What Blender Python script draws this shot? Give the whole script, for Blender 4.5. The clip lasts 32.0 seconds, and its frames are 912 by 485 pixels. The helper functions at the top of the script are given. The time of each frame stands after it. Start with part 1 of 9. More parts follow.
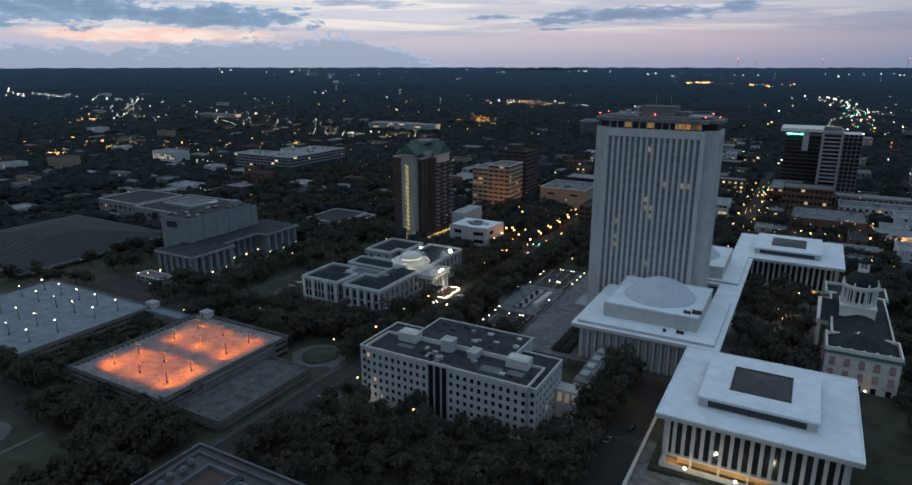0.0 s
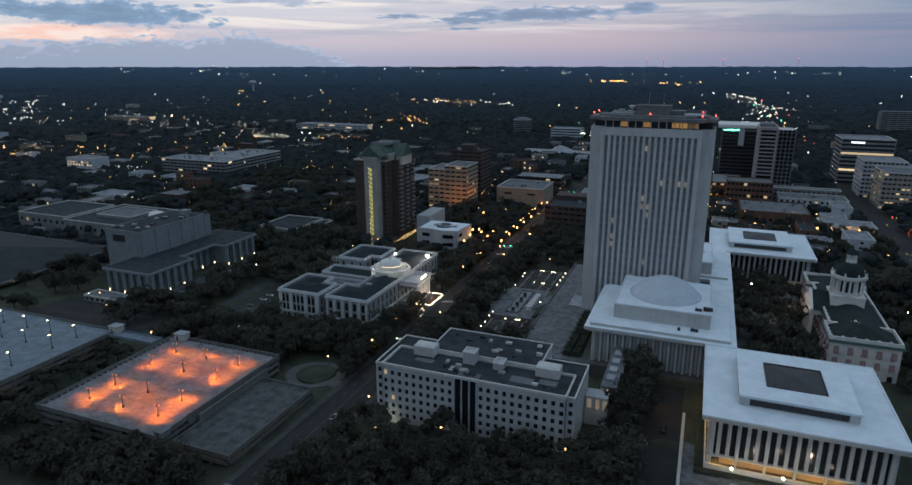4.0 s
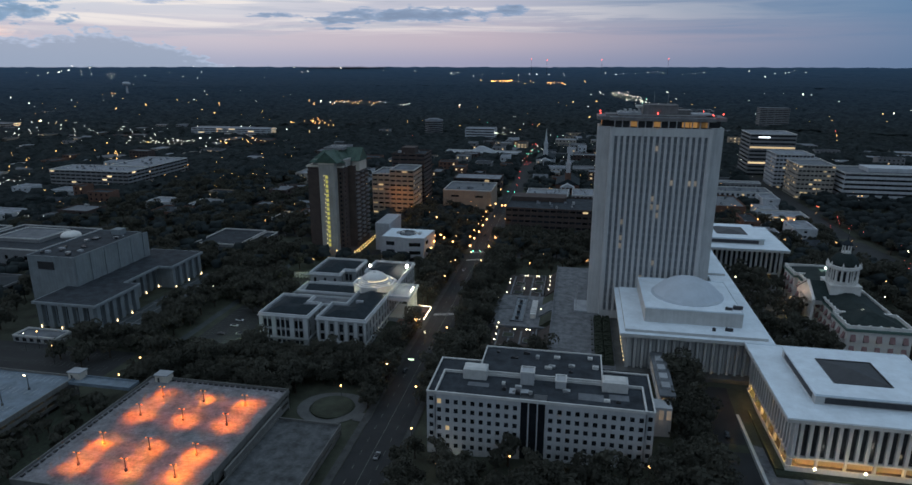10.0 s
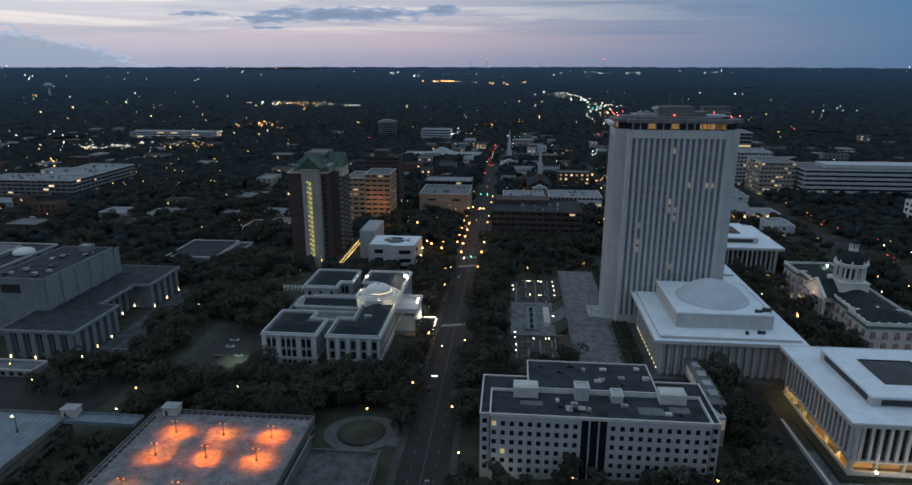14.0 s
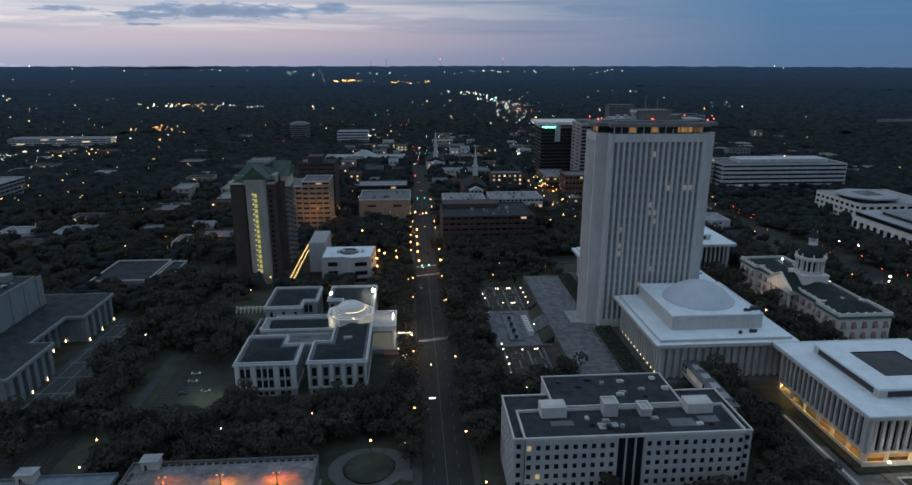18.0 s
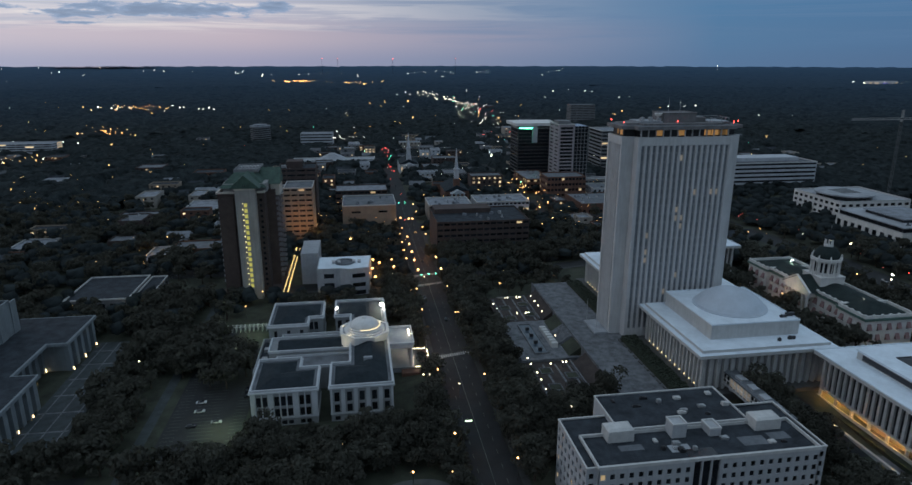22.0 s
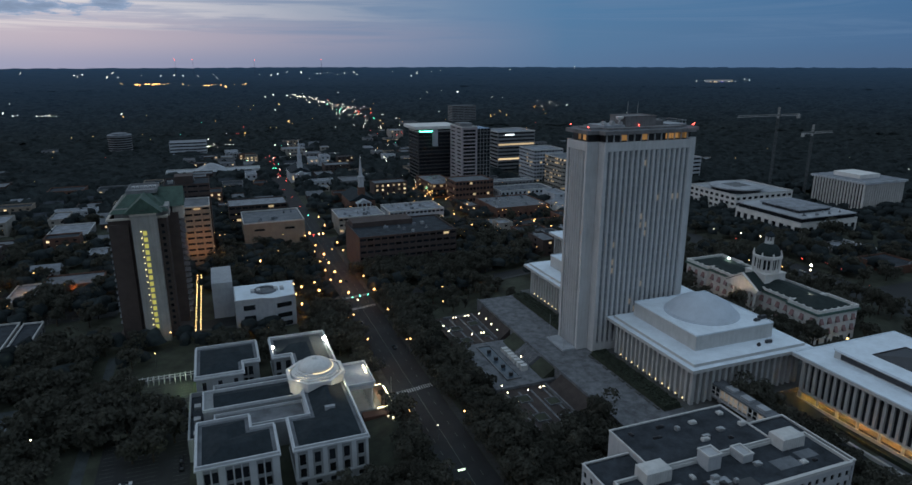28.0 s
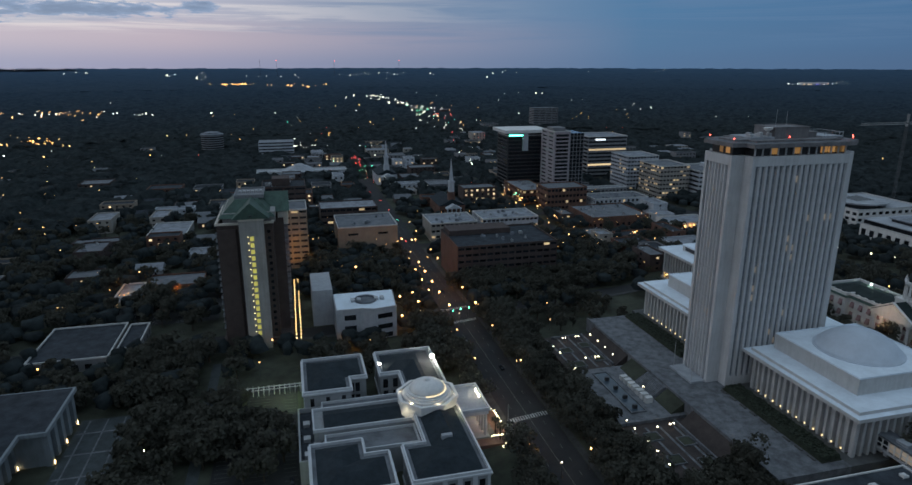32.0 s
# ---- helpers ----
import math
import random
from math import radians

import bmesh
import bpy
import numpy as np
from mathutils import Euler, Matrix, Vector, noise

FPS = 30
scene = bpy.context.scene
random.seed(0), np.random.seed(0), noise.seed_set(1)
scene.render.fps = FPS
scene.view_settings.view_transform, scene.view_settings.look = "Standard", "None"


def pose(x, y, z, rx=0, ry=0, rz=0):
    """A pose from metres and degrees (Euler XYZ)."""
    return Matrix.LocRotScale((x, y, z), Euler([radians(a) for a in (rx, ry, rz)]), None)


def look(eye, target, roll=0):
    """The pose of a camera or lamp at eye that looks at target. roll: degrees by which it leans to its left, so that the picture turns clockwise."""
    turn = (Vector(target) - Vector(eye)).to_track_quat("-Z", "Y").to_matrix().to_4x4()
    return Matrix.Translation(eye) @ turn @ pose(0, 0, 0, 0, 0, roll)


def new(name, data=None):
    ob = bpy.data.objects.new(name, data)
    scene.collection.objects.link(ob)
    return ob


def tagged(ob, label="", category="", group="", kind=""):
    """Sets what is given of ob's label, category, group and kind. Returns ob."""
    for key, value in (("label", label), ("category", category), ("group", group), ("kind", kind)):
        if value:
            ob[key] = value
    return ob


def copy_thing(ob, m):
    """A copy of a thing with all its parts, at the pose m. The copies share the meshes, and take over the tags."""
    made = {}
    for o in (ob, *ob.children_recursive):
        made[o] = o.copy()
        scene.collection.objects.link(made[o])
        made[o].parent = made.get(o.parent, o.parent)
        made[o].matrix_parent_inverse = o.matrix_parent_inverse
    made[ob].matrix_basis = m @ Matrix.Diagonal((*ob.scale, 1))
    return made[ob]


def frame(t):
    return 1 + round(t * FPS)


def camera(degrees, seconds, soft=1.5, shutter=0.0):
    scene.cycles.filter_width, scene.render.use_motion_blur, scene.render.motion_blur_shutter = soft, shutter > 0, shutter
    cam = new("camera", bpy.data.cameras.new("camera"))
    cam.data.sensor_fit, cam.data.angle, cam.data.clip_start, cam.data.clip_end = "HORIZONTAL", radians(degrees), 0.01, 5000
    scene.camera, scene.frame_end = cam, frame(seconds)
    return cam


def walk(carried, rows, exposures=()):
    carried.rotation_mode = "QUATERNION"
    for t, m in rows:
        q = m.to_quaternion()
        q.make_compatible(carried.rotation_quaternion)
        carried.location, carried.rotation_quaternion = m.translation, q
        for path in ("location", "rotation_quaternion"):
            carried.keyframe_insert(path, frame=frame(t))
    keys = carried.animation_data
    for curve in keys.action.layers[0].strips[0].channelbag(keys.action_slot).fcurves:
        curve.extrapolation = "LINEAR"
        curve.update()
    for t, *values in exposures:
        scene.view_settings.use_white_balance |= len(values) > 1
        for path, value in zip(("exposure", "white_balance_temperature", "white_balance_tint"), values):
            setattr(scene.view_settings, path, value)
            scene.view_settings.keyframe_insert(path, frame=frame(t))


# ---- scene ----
cam = camera(71.0, 32.0)
PATH = [
    (0, (67.297, -327.250, 132.385), (66.364, -325.566, 131.844), 0.0),
    (0.5, (62.132, -328.272, 132.506), (61.200, -326.587, 131.965), 0.0),
    (1, (57.060, -329.378, 132.624), (56.126, -327.695, 132.082), 0.0),
    (1.5, (51.965, -330.549, 132.726), (51.046, -328.858, 132.184), 0.0),
    (2, (46.781, -331.663, 132.783), (45.886, -329.959, 132.241), 0.0),
    (2.5, (41.468, -332.537, 132.749), (40.612, -330.813, 132.206), 0.0),
    (3, (36.026, -333.118, 132.641), (35.225, -331.367, 132.098), 0.0),
    (3.5, (30.494, -333.535, 132.522), (29.751, -331.760, 131.979), 0.0),
    (5.5, (7.754, -334.327, 132.278), (7.101, -332.516, 131.735), 0.0),
    (6, (2.087, -334.256, 132.168), (1.444, -332.442, 131.625), 0.0),
    (6.5, (-3.560, -334.122, 132.051), (-4.195, -332.305, 131.508), 0.0),
    (7, (-9.139, -333.944, 131.952), (-9.770, -332.125, 131.410), 0.0),
    (7.5, (-14.622, -333.699, 131.882), (-15.250, -331.879, 131.339), 0.0),
    (8, (-20.030, -333.387, 131.837), (-20.641, -331.562, 131.294), 0.0),
    (8.5, (-25.406, -333.019, 131.807), (-25.962, -331.176, 131.264), 0.0),
    (9, (-30.790, -332.583, 131.770), (-31.260, -330.716, 131.227), 0.0),
    (9.5, (-36.181, -332.039, 131.715), (-36.580, -330.156, 131.172), 0.0),
    (10, (-41.549, -331.349, 131.656), (-41.911, -329.458, 131.114), 0.1),
    (10.5, (-46.866, -330.508, 131.640), (-47.207, -328.613, 131.099), 0.0),
    (11, (-52.134, -329.549, 131.697), (-52.470, -327.653, 131.155), 0.1),
    (11.5, (-57.359, -328.530, 131.811), (-57.690, -326.633, 131.269), 0.1),
    (12, (-62.534, -327.482, 131.932), (-62.857, -325.584, 131.391), 0.1),
    (12.5, (-67.647, -326.394, 132.016), (-67.955, -324.494, 131.474), 0.1),
    (13, (-72.700, -325.230, 132.066), (-72.975, -323.324, 131.525), 0.1),
    (13.5, (-77.747, -323.979, 132.124), (-77.977, -322.068, 131.583), 0.0),
    (14, (-82.927, -322.657, 132.258), (-83.097, -320.739, 131.716), 0.1),
    (14.5, (-88.275, -321.258, 132.485), (-88.395, -319.337, 131.942), 0.0),
    (16.5, (-110.727, -314.576, 134.204), (-110.624, -312.655, 133.658), 0.1),
    (17, (-115.577, -312.412, 134.416), (-115.452, -310.492, 133.871), 0.1),
    (17.5, (-120.132, -310.062, 134.533), (-119.996, -308.143, 133.988), 0.0),
    (18, (-124.425, -307.603, 134.589), (-124.286, -305.684, 134.044), 0.1),
    (18.5, (-128.569, -305.109, 134.650), (-128.427, -303.190, 134.105), 0.0),
    (19, (-132.663, -302.555, 134.737), (-132.523, -300.636, 134.193), 0.0),
    (19.5, (-136.800, -299.910, 134.839), (-136.659, -297.991, 134.295), -0.1),
    (20, (-141.021, -297.186, 134.927), (-140.884, -295.266, 134.383), 0.0),
    (20.5, (-145.282, -294.436, 134.984), (-145.147, -292.516, 134.439), 0.0),
    (21, (-149.485, -291.701, 135.012), (-149.332, -289.783, 134.467), 0.0),
    (21.5, (-153.541, -288.976, 135.012), (-153.333, -287.063, 134.467), 0.0),
    (22, (-157.407, -286.211, 134.980), (-157.114, -284.309, 134.435), 0.1),
    (22.5, (-161.077, -283.345, 134.927), (-160.700, -281.458, 134.383), 0.0),
    (23, (-164.561, -280.326, 134.882), (-164.088, -278.460, 134.338), 0.0),
    (23.5, (-167.854, -277.133, 134.878), (-167.296, -275.291, 134.333), 0.0),
    (24, (-170.942, -273.815, 134.894), (-170.298, -272.002, 134.349), 0.0),
    (24.5, (-173.827, -270.409, 134.898), (-173.134, -268.614, 134.354), 0.1),
    (26.5, (-183.422, -255.518, 134.872), (-182.679, -253.742, 134.330), 0.0),
    (27, (-185.624, -251.666, 134.971), (-184.898, -249.883, 134.430), 0.0),
    (27.5, (-187.738, -247.828, 135.081), (-187.046, -246.031, 134.539), 0.1),
    (28, (-189.805, -244.103, 135.199), (-189.124, -242.302, 134.657), 0.0),
    (28.5, (-191.884, -240.511, 135.359), (-191.232, -238.699, 134.818), 0.1),
    (29, (-193.974, -237.015, 135.564), (-193.372, -235.186, 135.024), 0.0),
    (29.5, (-196.052, -233.616, 135.779), (-195.491, -231.774, 135.238), 0.1),
    (30, (-198.079, -230.326, 135.963), (-197.545, -228.476, 135.423), 0.1),
    (30.5, (-200.022, -227.139, 136.097), (-199.503, -225.284, 135.557), 0.1),
    (31, (-201.879, -224.021, 136.202), (-201.375, -222.162, 135.663), 0.0),
    (31.5, (-203.705, -220.904, 136.339), (-203.211, -219.043, 135.799), 0.1),
    (32, (-205.611, -217.663, 136.614), (-205.129, -215.799, 136.074), 0.1),
]
walk(cam, [(t, look(eye, target, roll)) for t, eye, target, roll in PATH], [(0.0, 0.10), (12.0, 0.08), (18.0, 0.08), (24.0, 0.05), (32.0, 0.04)])

# ---- sky: after sunset, pink low band in the west-north-west, blue above, streaked clouds ----
world = bpy.data.worlds.new("dusk_sky")
scene.world = world
world.use_nodes = True
wn, wl = world.node_tree.nodes, world.node_tree.links
wn.clear()


def wnode(kind, **values):
    n = wn.new(kind)
    for key, value in values.items():
        n.inputs[key.replace("_", " ")].default_value = value
    return n


def wmath(op, a, b=0.0):
    n = wn.new("ShaderNodeMath")
    n.operation = op
    for i, v in enumerate((a, b)):
        if isinstance(v, (int, float)):
            n.inputs[i].default_value = v
        else:
            wl.new(v, n.inputs[i])
    return n.outputs[0]


def wramp(fac, stops):
    n = wn.new("ShaderNodeValToRGB")
    while len(n.color_ramp.elements) < len(stops):
        n.color_ramp.elements.new(0.5)
    for e, (p, c) in zip(n.color_ramp.elements, stops):
        e.position, e.color = p, (*c, 1)
    wl.new(fac, n.inputs[0])
    return n.outputs[0]


def wmix(fac, a, b):
    n = wn.new("ShaderNodeMix")
    n.data_type = "RGBA"
    for i, v in ((0, fac), (6, a), (7, b)):
        if isinstance(v, (int, float)):
            n.inputs[i].default_value = v
        elif isinstance(v, tuple):
            n.inputs[i].default_value = (*v, 1)
        else:
            wl.new(v, n.inputs[i])
    return n.outputs[2]


coord = wn.new("ShaderNodeTexCoord").outputs["Generated"]
sep = wn.new("ShaderNodeSeparateXYZ")
wl.new(coord, sep.inputs[0])
up = sep.outputs[2]
# azimuth to the left of north, and height, both in degrees
azim = wmath("MULTIPLY", wmath("ARCTAN2", wmath("MULTIPLY", sep.outputs[0], -1.0), sep.outputs[1]), 57.2958)
elev = wmath("MULTIPLY", up, 57.2958)
span = wmath("DIVIDE", wmath("ADD", azim, 60.0), 130.0)


def round_sky(stops):
    return wramp(span, [((a + 60) / 130, c) for a, c in stops])


sky_0 = round_sky([(-58, (0.070, 0.128, 0.235)), (-30, (0.094, 0.174, 0.305)), (-10, (0.205, 0.248, 0.37)), (10, (0.325, 0.33, 0.46)), (30, (0.37, 0.39, 0.52)), (66, (0.33, 0.38, 0.51))])
sky_2 = round_sky([(-58, (0.066, 0.142, 0.275)), (-30, (0.092, 0.188, 0.328)), (-10, (0.285, 0.295, 0.40)), (8, (0.49, 0.425, 0.495)), (30, (0.56, 0.51, 0.58)), (66, (0.52, 0.50, 0.59))])
sky_4 = round_sky([(-58, (0.062, 0.147, 0.290)), (-30, (0.083, 0.192, 0.345)), (-8, (0.240, 0.302, 0.42)), (10, (0.49, 0.49, 0.58)), (30, (0.62, 0.62, 0.68)), (66, (0.54, 0.59, 0.68))])


def between(a, b):
    """0 below a degrees of height, 1 above b."""
    n = wn.new("ShaderNodeMapRange")
    n.interpolation_type = "SMOOTHSTEP"
    n.inputs["From Min"].default_value, n.inputs["From Max"].default_value = a, b
    wl.new(elev, n.inputs[0])
    return n.outputs[0]


sky_a = wmix(between(2.0, 4.2), wmix(between(-0.3, 2.0), sky_0, sky_2), sky_4)


def bank(a, wa, e, we):
    """A soft cloud bank round an azimuth and a height: 1 in its middle, falling off to its edges."""
    p = wmath("POWER", wmath("ABSOLUTE", wmath("DIVIDE", wmath("SUBTRACT", azim, a), wa)), 2.4)
    q = wmath("POWER", wmath("ABSOLUTE", wmath("DIVIDE", wmath("SUBTRACT", elev, e), we)), 2.0)
    return wmath("POWER", 2.718, wmath("MULTIPLY", wmath("ADD", p, q), -1.0))


def field(sa, se, seed, detail, rough, twist):
    """Cloud noise over azimuth and height, spread about 0."""
    v = wn.new("ShaderNodeCombineXYZ")
    wl.new(wmath("MULTIPLY", azim, sa), v.inputs[0])
    wl.new(wmath("MULTIPLY", elev, se), v.inputs[1])
    v.inputs[2].default_value = seed
    n = wnode("ShaderNodeTexNoise", Scale=1.0, Detail=detail, Roughness=rough, Distortion=twist)
    wl.new(v.outputs[0], n.inputs["Vector"])
    return wmath("SUBTRACT", n.outputs[0], 0.5)


def soft(value, lo, hi):
    n = wn.new("ShaderNodeMapRange")
    n.interpolation_type = "SMOOTHSTEP"
    n.inputs["From Min"].default_value, n.inputs["From Max"].default_value = lo, hi
    wl.new(value, n.inputs[0])
    return n.outputs[0]


puffs = field(0.40, 1.15, 1.7, 9.0, 0.60, 0.25)
shreds = field(0.50, 2.1, 3.3, 9.0, 0.62, 0.35)
billow = field(0.95, 2.3, 6.4, 6.0, 0.55, 0.15)
veil = field(0.055, 1.15, 4.2, 8.0, 0.62, 0.7)
smear = field(0.034, 0.62, 8.1, 7.0, 0.62, 0.9)
west = soft(azim, -25.0, 34.0)
# high veils: cream towards the sunset, slate-blue smears elsewhere
cream = wmath("MULTIPLY", wmath("MULTIPLY", soft(veil, -0.05, 0.10), between(1.8, 3.2)), wmath("MULTIPLY", west, 0.85))
sky_b = wmix(cream, sky_a, (0.85, 0.79, 0.76))
slate = wmath("MULTIPLY", soft(smear, -0.03, 0.15), wmath("MULTIPLY", between(0.6, 2.8), 0.55))
sky_c = wmix(slate, sky_b, wmix(west, (0.115, 0.205, 0.35), (0.36, 0.41, 0.53)))
# the glowing slit under the clouds in the north-west, and the cumulus bank below it
slit = soft(wmath("ADD", bank(53.5, 9.5, 2.15, 0.70), wmath("MULTIPLY", puffs, 1.2)), 0.30, 0.75)
sky_d = wmix(slit, sky_c, wmix(soft(shreds, -0.1, 0.12), (0.90, 0.61, 0.53), (0.90, 0.75, 0.69)))


def cloud(sky, mask, noise, rag, lo, hi, hue, amount=0.9):
    body = wmath("ADD", mask, wmath("MULTIPLY", wmath("MULTIPLY", noise, rag), soft(mask, -0.6 if mask is heap else 0.02, -0.3 if mask is heap else 0.16)))
    pale = tuple(min(1.0, c * 1.35 + 0.03) for c in hue)
    return wmix(wmath("MULTIPLY", soft(body, lo, hi), amount), sky, wmix(soft(body, lo, hi + 0.45), pale, hue))


crest = wramp(wmath("DIVIDE", wmath("SUBTRACT", azim, 25.0), 45.0), [(p, (c, c, c)) for p, c in ((0.0, 0.02), (0.12, 0.10), (0.22, 0.34), (0.31, 0.58), (0.42, 0.44), (0.55, 0.42), (0.70, 0.28), (0.80, 0.36), (1.0, 0.46))])
heap = wmath("SUBTRACT", wmath("SUBTRACT", wmath("MULTIPLY", crest, 4.0), elev), soft(azim, 34.0, 27.0))
sky_e = cloud(sky_d, heap, wmath("ADD", wmath("MULTIPLY", puffs, 0.6), billow), 2.6, -0.04, 0.15, (0.30, 0.365, 0.485), 0.85)
left_bank = wmath("MAXIMUM", bank(59, 8.5, 4.0, 1.5), wmath("MULTIPLY", bank(49, 7.5, 3.5, 0.95), 0.95))
sky_f = cloud(sky_e, left_bank, wmath("ADD", puffs, wmath("MULTIPLY", billow, 0.5)), 2.0, 0.34, 0.60, (0.150, 0.255, 0.395))
streak = wmath("MAXIMUM", wmath("MAXIMUM", bank(14, 8.0, 3.85, 0.62), wmath("MULTIPLY", bank(20.5, 3.5, 3.35, 0.42), 0.9)), wmath("MULTIPLY", wmath("MAXIMUM", bank(26.3, 2.2, 3.7, 0.28), bank(20.5, 2.0, 2.75, 0.16)), 0.85))
sky_g = cloud(sky_f, wmath("MAXIMUM", streak, bank(6.0, 1.7, 4.25, 0.5)), shreds, 2.2, 0.36, 0.68, (0.18, 0.255, 0.385))
sky_h = cloud(sky_g, bank(37, 5, 4.75, 0.42), shreds, 2.2, 0.38, 0.75, (0.30, 0.36, 0.48), 0.85)
# overhead and behind: the broad pale light of the high cloud
behind = wmath("MINIMUM", wmath("MAXIMUM", wmath("MULTIPLY", sep.outputs[1], -2.5), 0.0), 1.0)
sky_i = wmix(behind, sky_h, (0.105, 0.155, 0.225))
over = wramp(up, [(0.0, (0.18, 0.26, 0.37)), (0.30, (0.245, 0.335, 0.435)), (1.0, (0.375, 0.49, 0.61))])
sunset_side = wmath("MULTIPLY", wmath("MINIMUM", wmath("MAXIMUM", wmath("MULTIPLY", sep.outputs[0], -1.3), 0.0), 1.0), wmath("SUBTRACT", 1.0, wmath("MINIMUM", wmath("MAXIMUM", up, 0.0), 1.0)))
over = wmix(wmath("MULTIPLY", sunset_side, 0.85), over, (0.66, 0.66, 0.71))
south_side = wmath("MULTIPLY", wmath("MINIMUM", wmath("MAXIMUM", wmath("MULTIPLY", sep.outputs[1], -1.2), 0.0), 1.0), 0.42)
over = wmix(south_side, over, (0.15, 0.21, 0.28))
final = wmix(between(6.0, 15.0), sky_i, over)
back = wn.new("ShaderNodeBackground")
wl.new(final, back.inputs["Color"])
back.inputs["Strength"].default_value = 1.0
wl.new(back.outputs[0], wn.new("ShaderNodeOutputWorld").inputs[0])

# ---- materials ----
def material(name, color, rough=0.8, metal=0.0, vary=0.25, size=3.0, bump=0.0, grain=40.0, tint=None, random_each=0.0, spec=0.3, stain=0.0, thin=0.0):
    """A surface with stains at one scale and grain at another, in world metres."""
    m = bpy.data.materials.new(name)
    m.use_nodes = True
    nt = m.node_tree
    b = nt.nodes["Principled BSDF"]
    geo = nt.nodes.new("ShaderNodeNewGeometry")
    big = nt.nodes.new("ShaderNodeTexNoise")
    big.inputs["Scale"].default_value = 1.0 / size
    big.inputs["Detail"].default_value = 5.0
    big.inputs["Roughness"].default_value = 0.65
    nt.links.new(geo.outputs["Position"], big.inputs["Vector"])
    fine = nt.nodes.new("ShaderNodeTexNoise")
    fine.inputs["Scale"].default_value = grain / 10.0
    fine.inputs["Detail"].default_value = 3.0
    nt.links.new(geo.outputs["Position"], fine.inputs["Vector"])
    mix = nt.nodes.new("ShaderNodeMix")
    mix.data_type = "RGBA"
    dark = tuple(c * (1 - vary) for c in (tint or color))
    light = tuple(min(1.0, c * (1 + vary * 0.5)) for c in color)
    mix.inputs[6].default_value, mix.inputs[7].default_value = (*dark, 1), (*light, 1)
    ramp = nt.nodes.new("ShaderNodeValToRGB")
    ramp.color_ramp.elements[0].position, ramp.color_ramp.elements[1].position = 0.32, 0.66
    nt.links.new(big.outputs[0], ramp.inputs[0])
    nt.links.new(ramp.outputs[0], mix.inputs[0])
    shade = nt.nodes.new("ShaderNodeMix")
    shade.data_type, shade.blend_type = "RGBA", "MULTIPLY"
    shade.inputs[0].default_value = 1.0
    nt.links.new(mix.outputs[2], shade.inputs[6])
    fr = nt.nodes.new("ShaderNodeMapRange")
    fr.inputs["To Min"].default_value, fr.inputs["To Max"].default_value = 1 - vary * 0.6, 1 + vary * 0.3
    nt.links.new(fine.outputs[0], fr.inputs[0])
    nt.links.new(fr.outputs[0], shade.inputs[7])
    out = shade.outputs[2]
    if random_each:
        info = nt.nodes.new("ShaderNodeObjectInfo")
        rr = nt.nodes.new("ShaderNodeMapRange")
        rr.inputs["To Min"].default_value, rr.inputs["To Max"].default_value = 1 - random_each, 1 + random_each
        nt.links.new(info.outputs["Random"], rr.inputs[0])
        each = nt.nodes.new("ShaderNodeMix")
        each.data_type, each.blend_type = "RGBA", "MULTIPLY"
        each.inputs[0].default_value = 1.0
        nt.links.new(out, each.inputs[6])
        nt.links.new(rr.outputs[0], each.inputs[7])
        out = each.outputs[2]
    if stain:
        mp = nt.nodes.new("ShaderNodeMapping")
        mp.inputs["Scale"].default_value = (0.9, 0.9, 0.07)
        nt.links.new(geo.outputs["Position"], mp.inputs["Vector"])
        run = nt.nodes.new("ShaderNodeTexNoise")
        run.inputs["Scale"].default_value = 1.1
        run.inputs["Detail"].default_value = 4.0
        nt.links.new(mp.outputs[0], run.inputs["Vector"])
        sr = nt.nodes.new("ShaderNodeMapRange")
        sr.inputs["From Min"].default_value, sr.inputs["From Max"].default_value = 0.4, 0.75
        sr.inputs["To Min"].default_value, sr.inputs["To Max"].default_value = 1.0, 1 - stain
        nt.links.new(run.outputs[0], sr.inputs[0])
        st = nt.nodes.new("ShaderNodeMix")
        st.data_type, st.blend_type = "RGBA", "MULTIPLY"
        st.inputs[0].default_value = 1.0
        nt.links.new(out, st.inputs[6])
        nt.links.new(sr.outputs[0], st.inputs[7])
        out = st.outputs[2]
    nt.links.new(out, b.inputs["Base Color"])
    b.inputs["Roughness"].default_value, b.inputs["Metallic"].default_value = rough, metal
    b.inputs["Specular IOR Level"].default_value = spec
    if bump:
        bp = nt.nodes.new("ShaderNodeBump")
        bp.inputs["Strength"].default_value, bp.inputs["Distance"].default_value = bump, 0.2
        nt.links.new(fine.outputs[0], bp.inputs["Height"])
        nt.links.new(bp.outputs[0], b.inputs["Normal"])
    if thin:
        tr = nt.nodes.new("ShaderNodeBsdfTranslucent")
        nt.links.new(out, tr.inputs["Color"])
        both = nt.nodes.new("ShaderNodeMixShader")
        both.inputs[0].default_value = thin
        nt.links.new(b.outputs[0], both.inputs[1])
        nt.links.new(tr.outputs[0], both.inputs[2])
        nt.links.new(both.outputs[0], nt.nodes["Material Output"].inputs["Surface"])
    return m


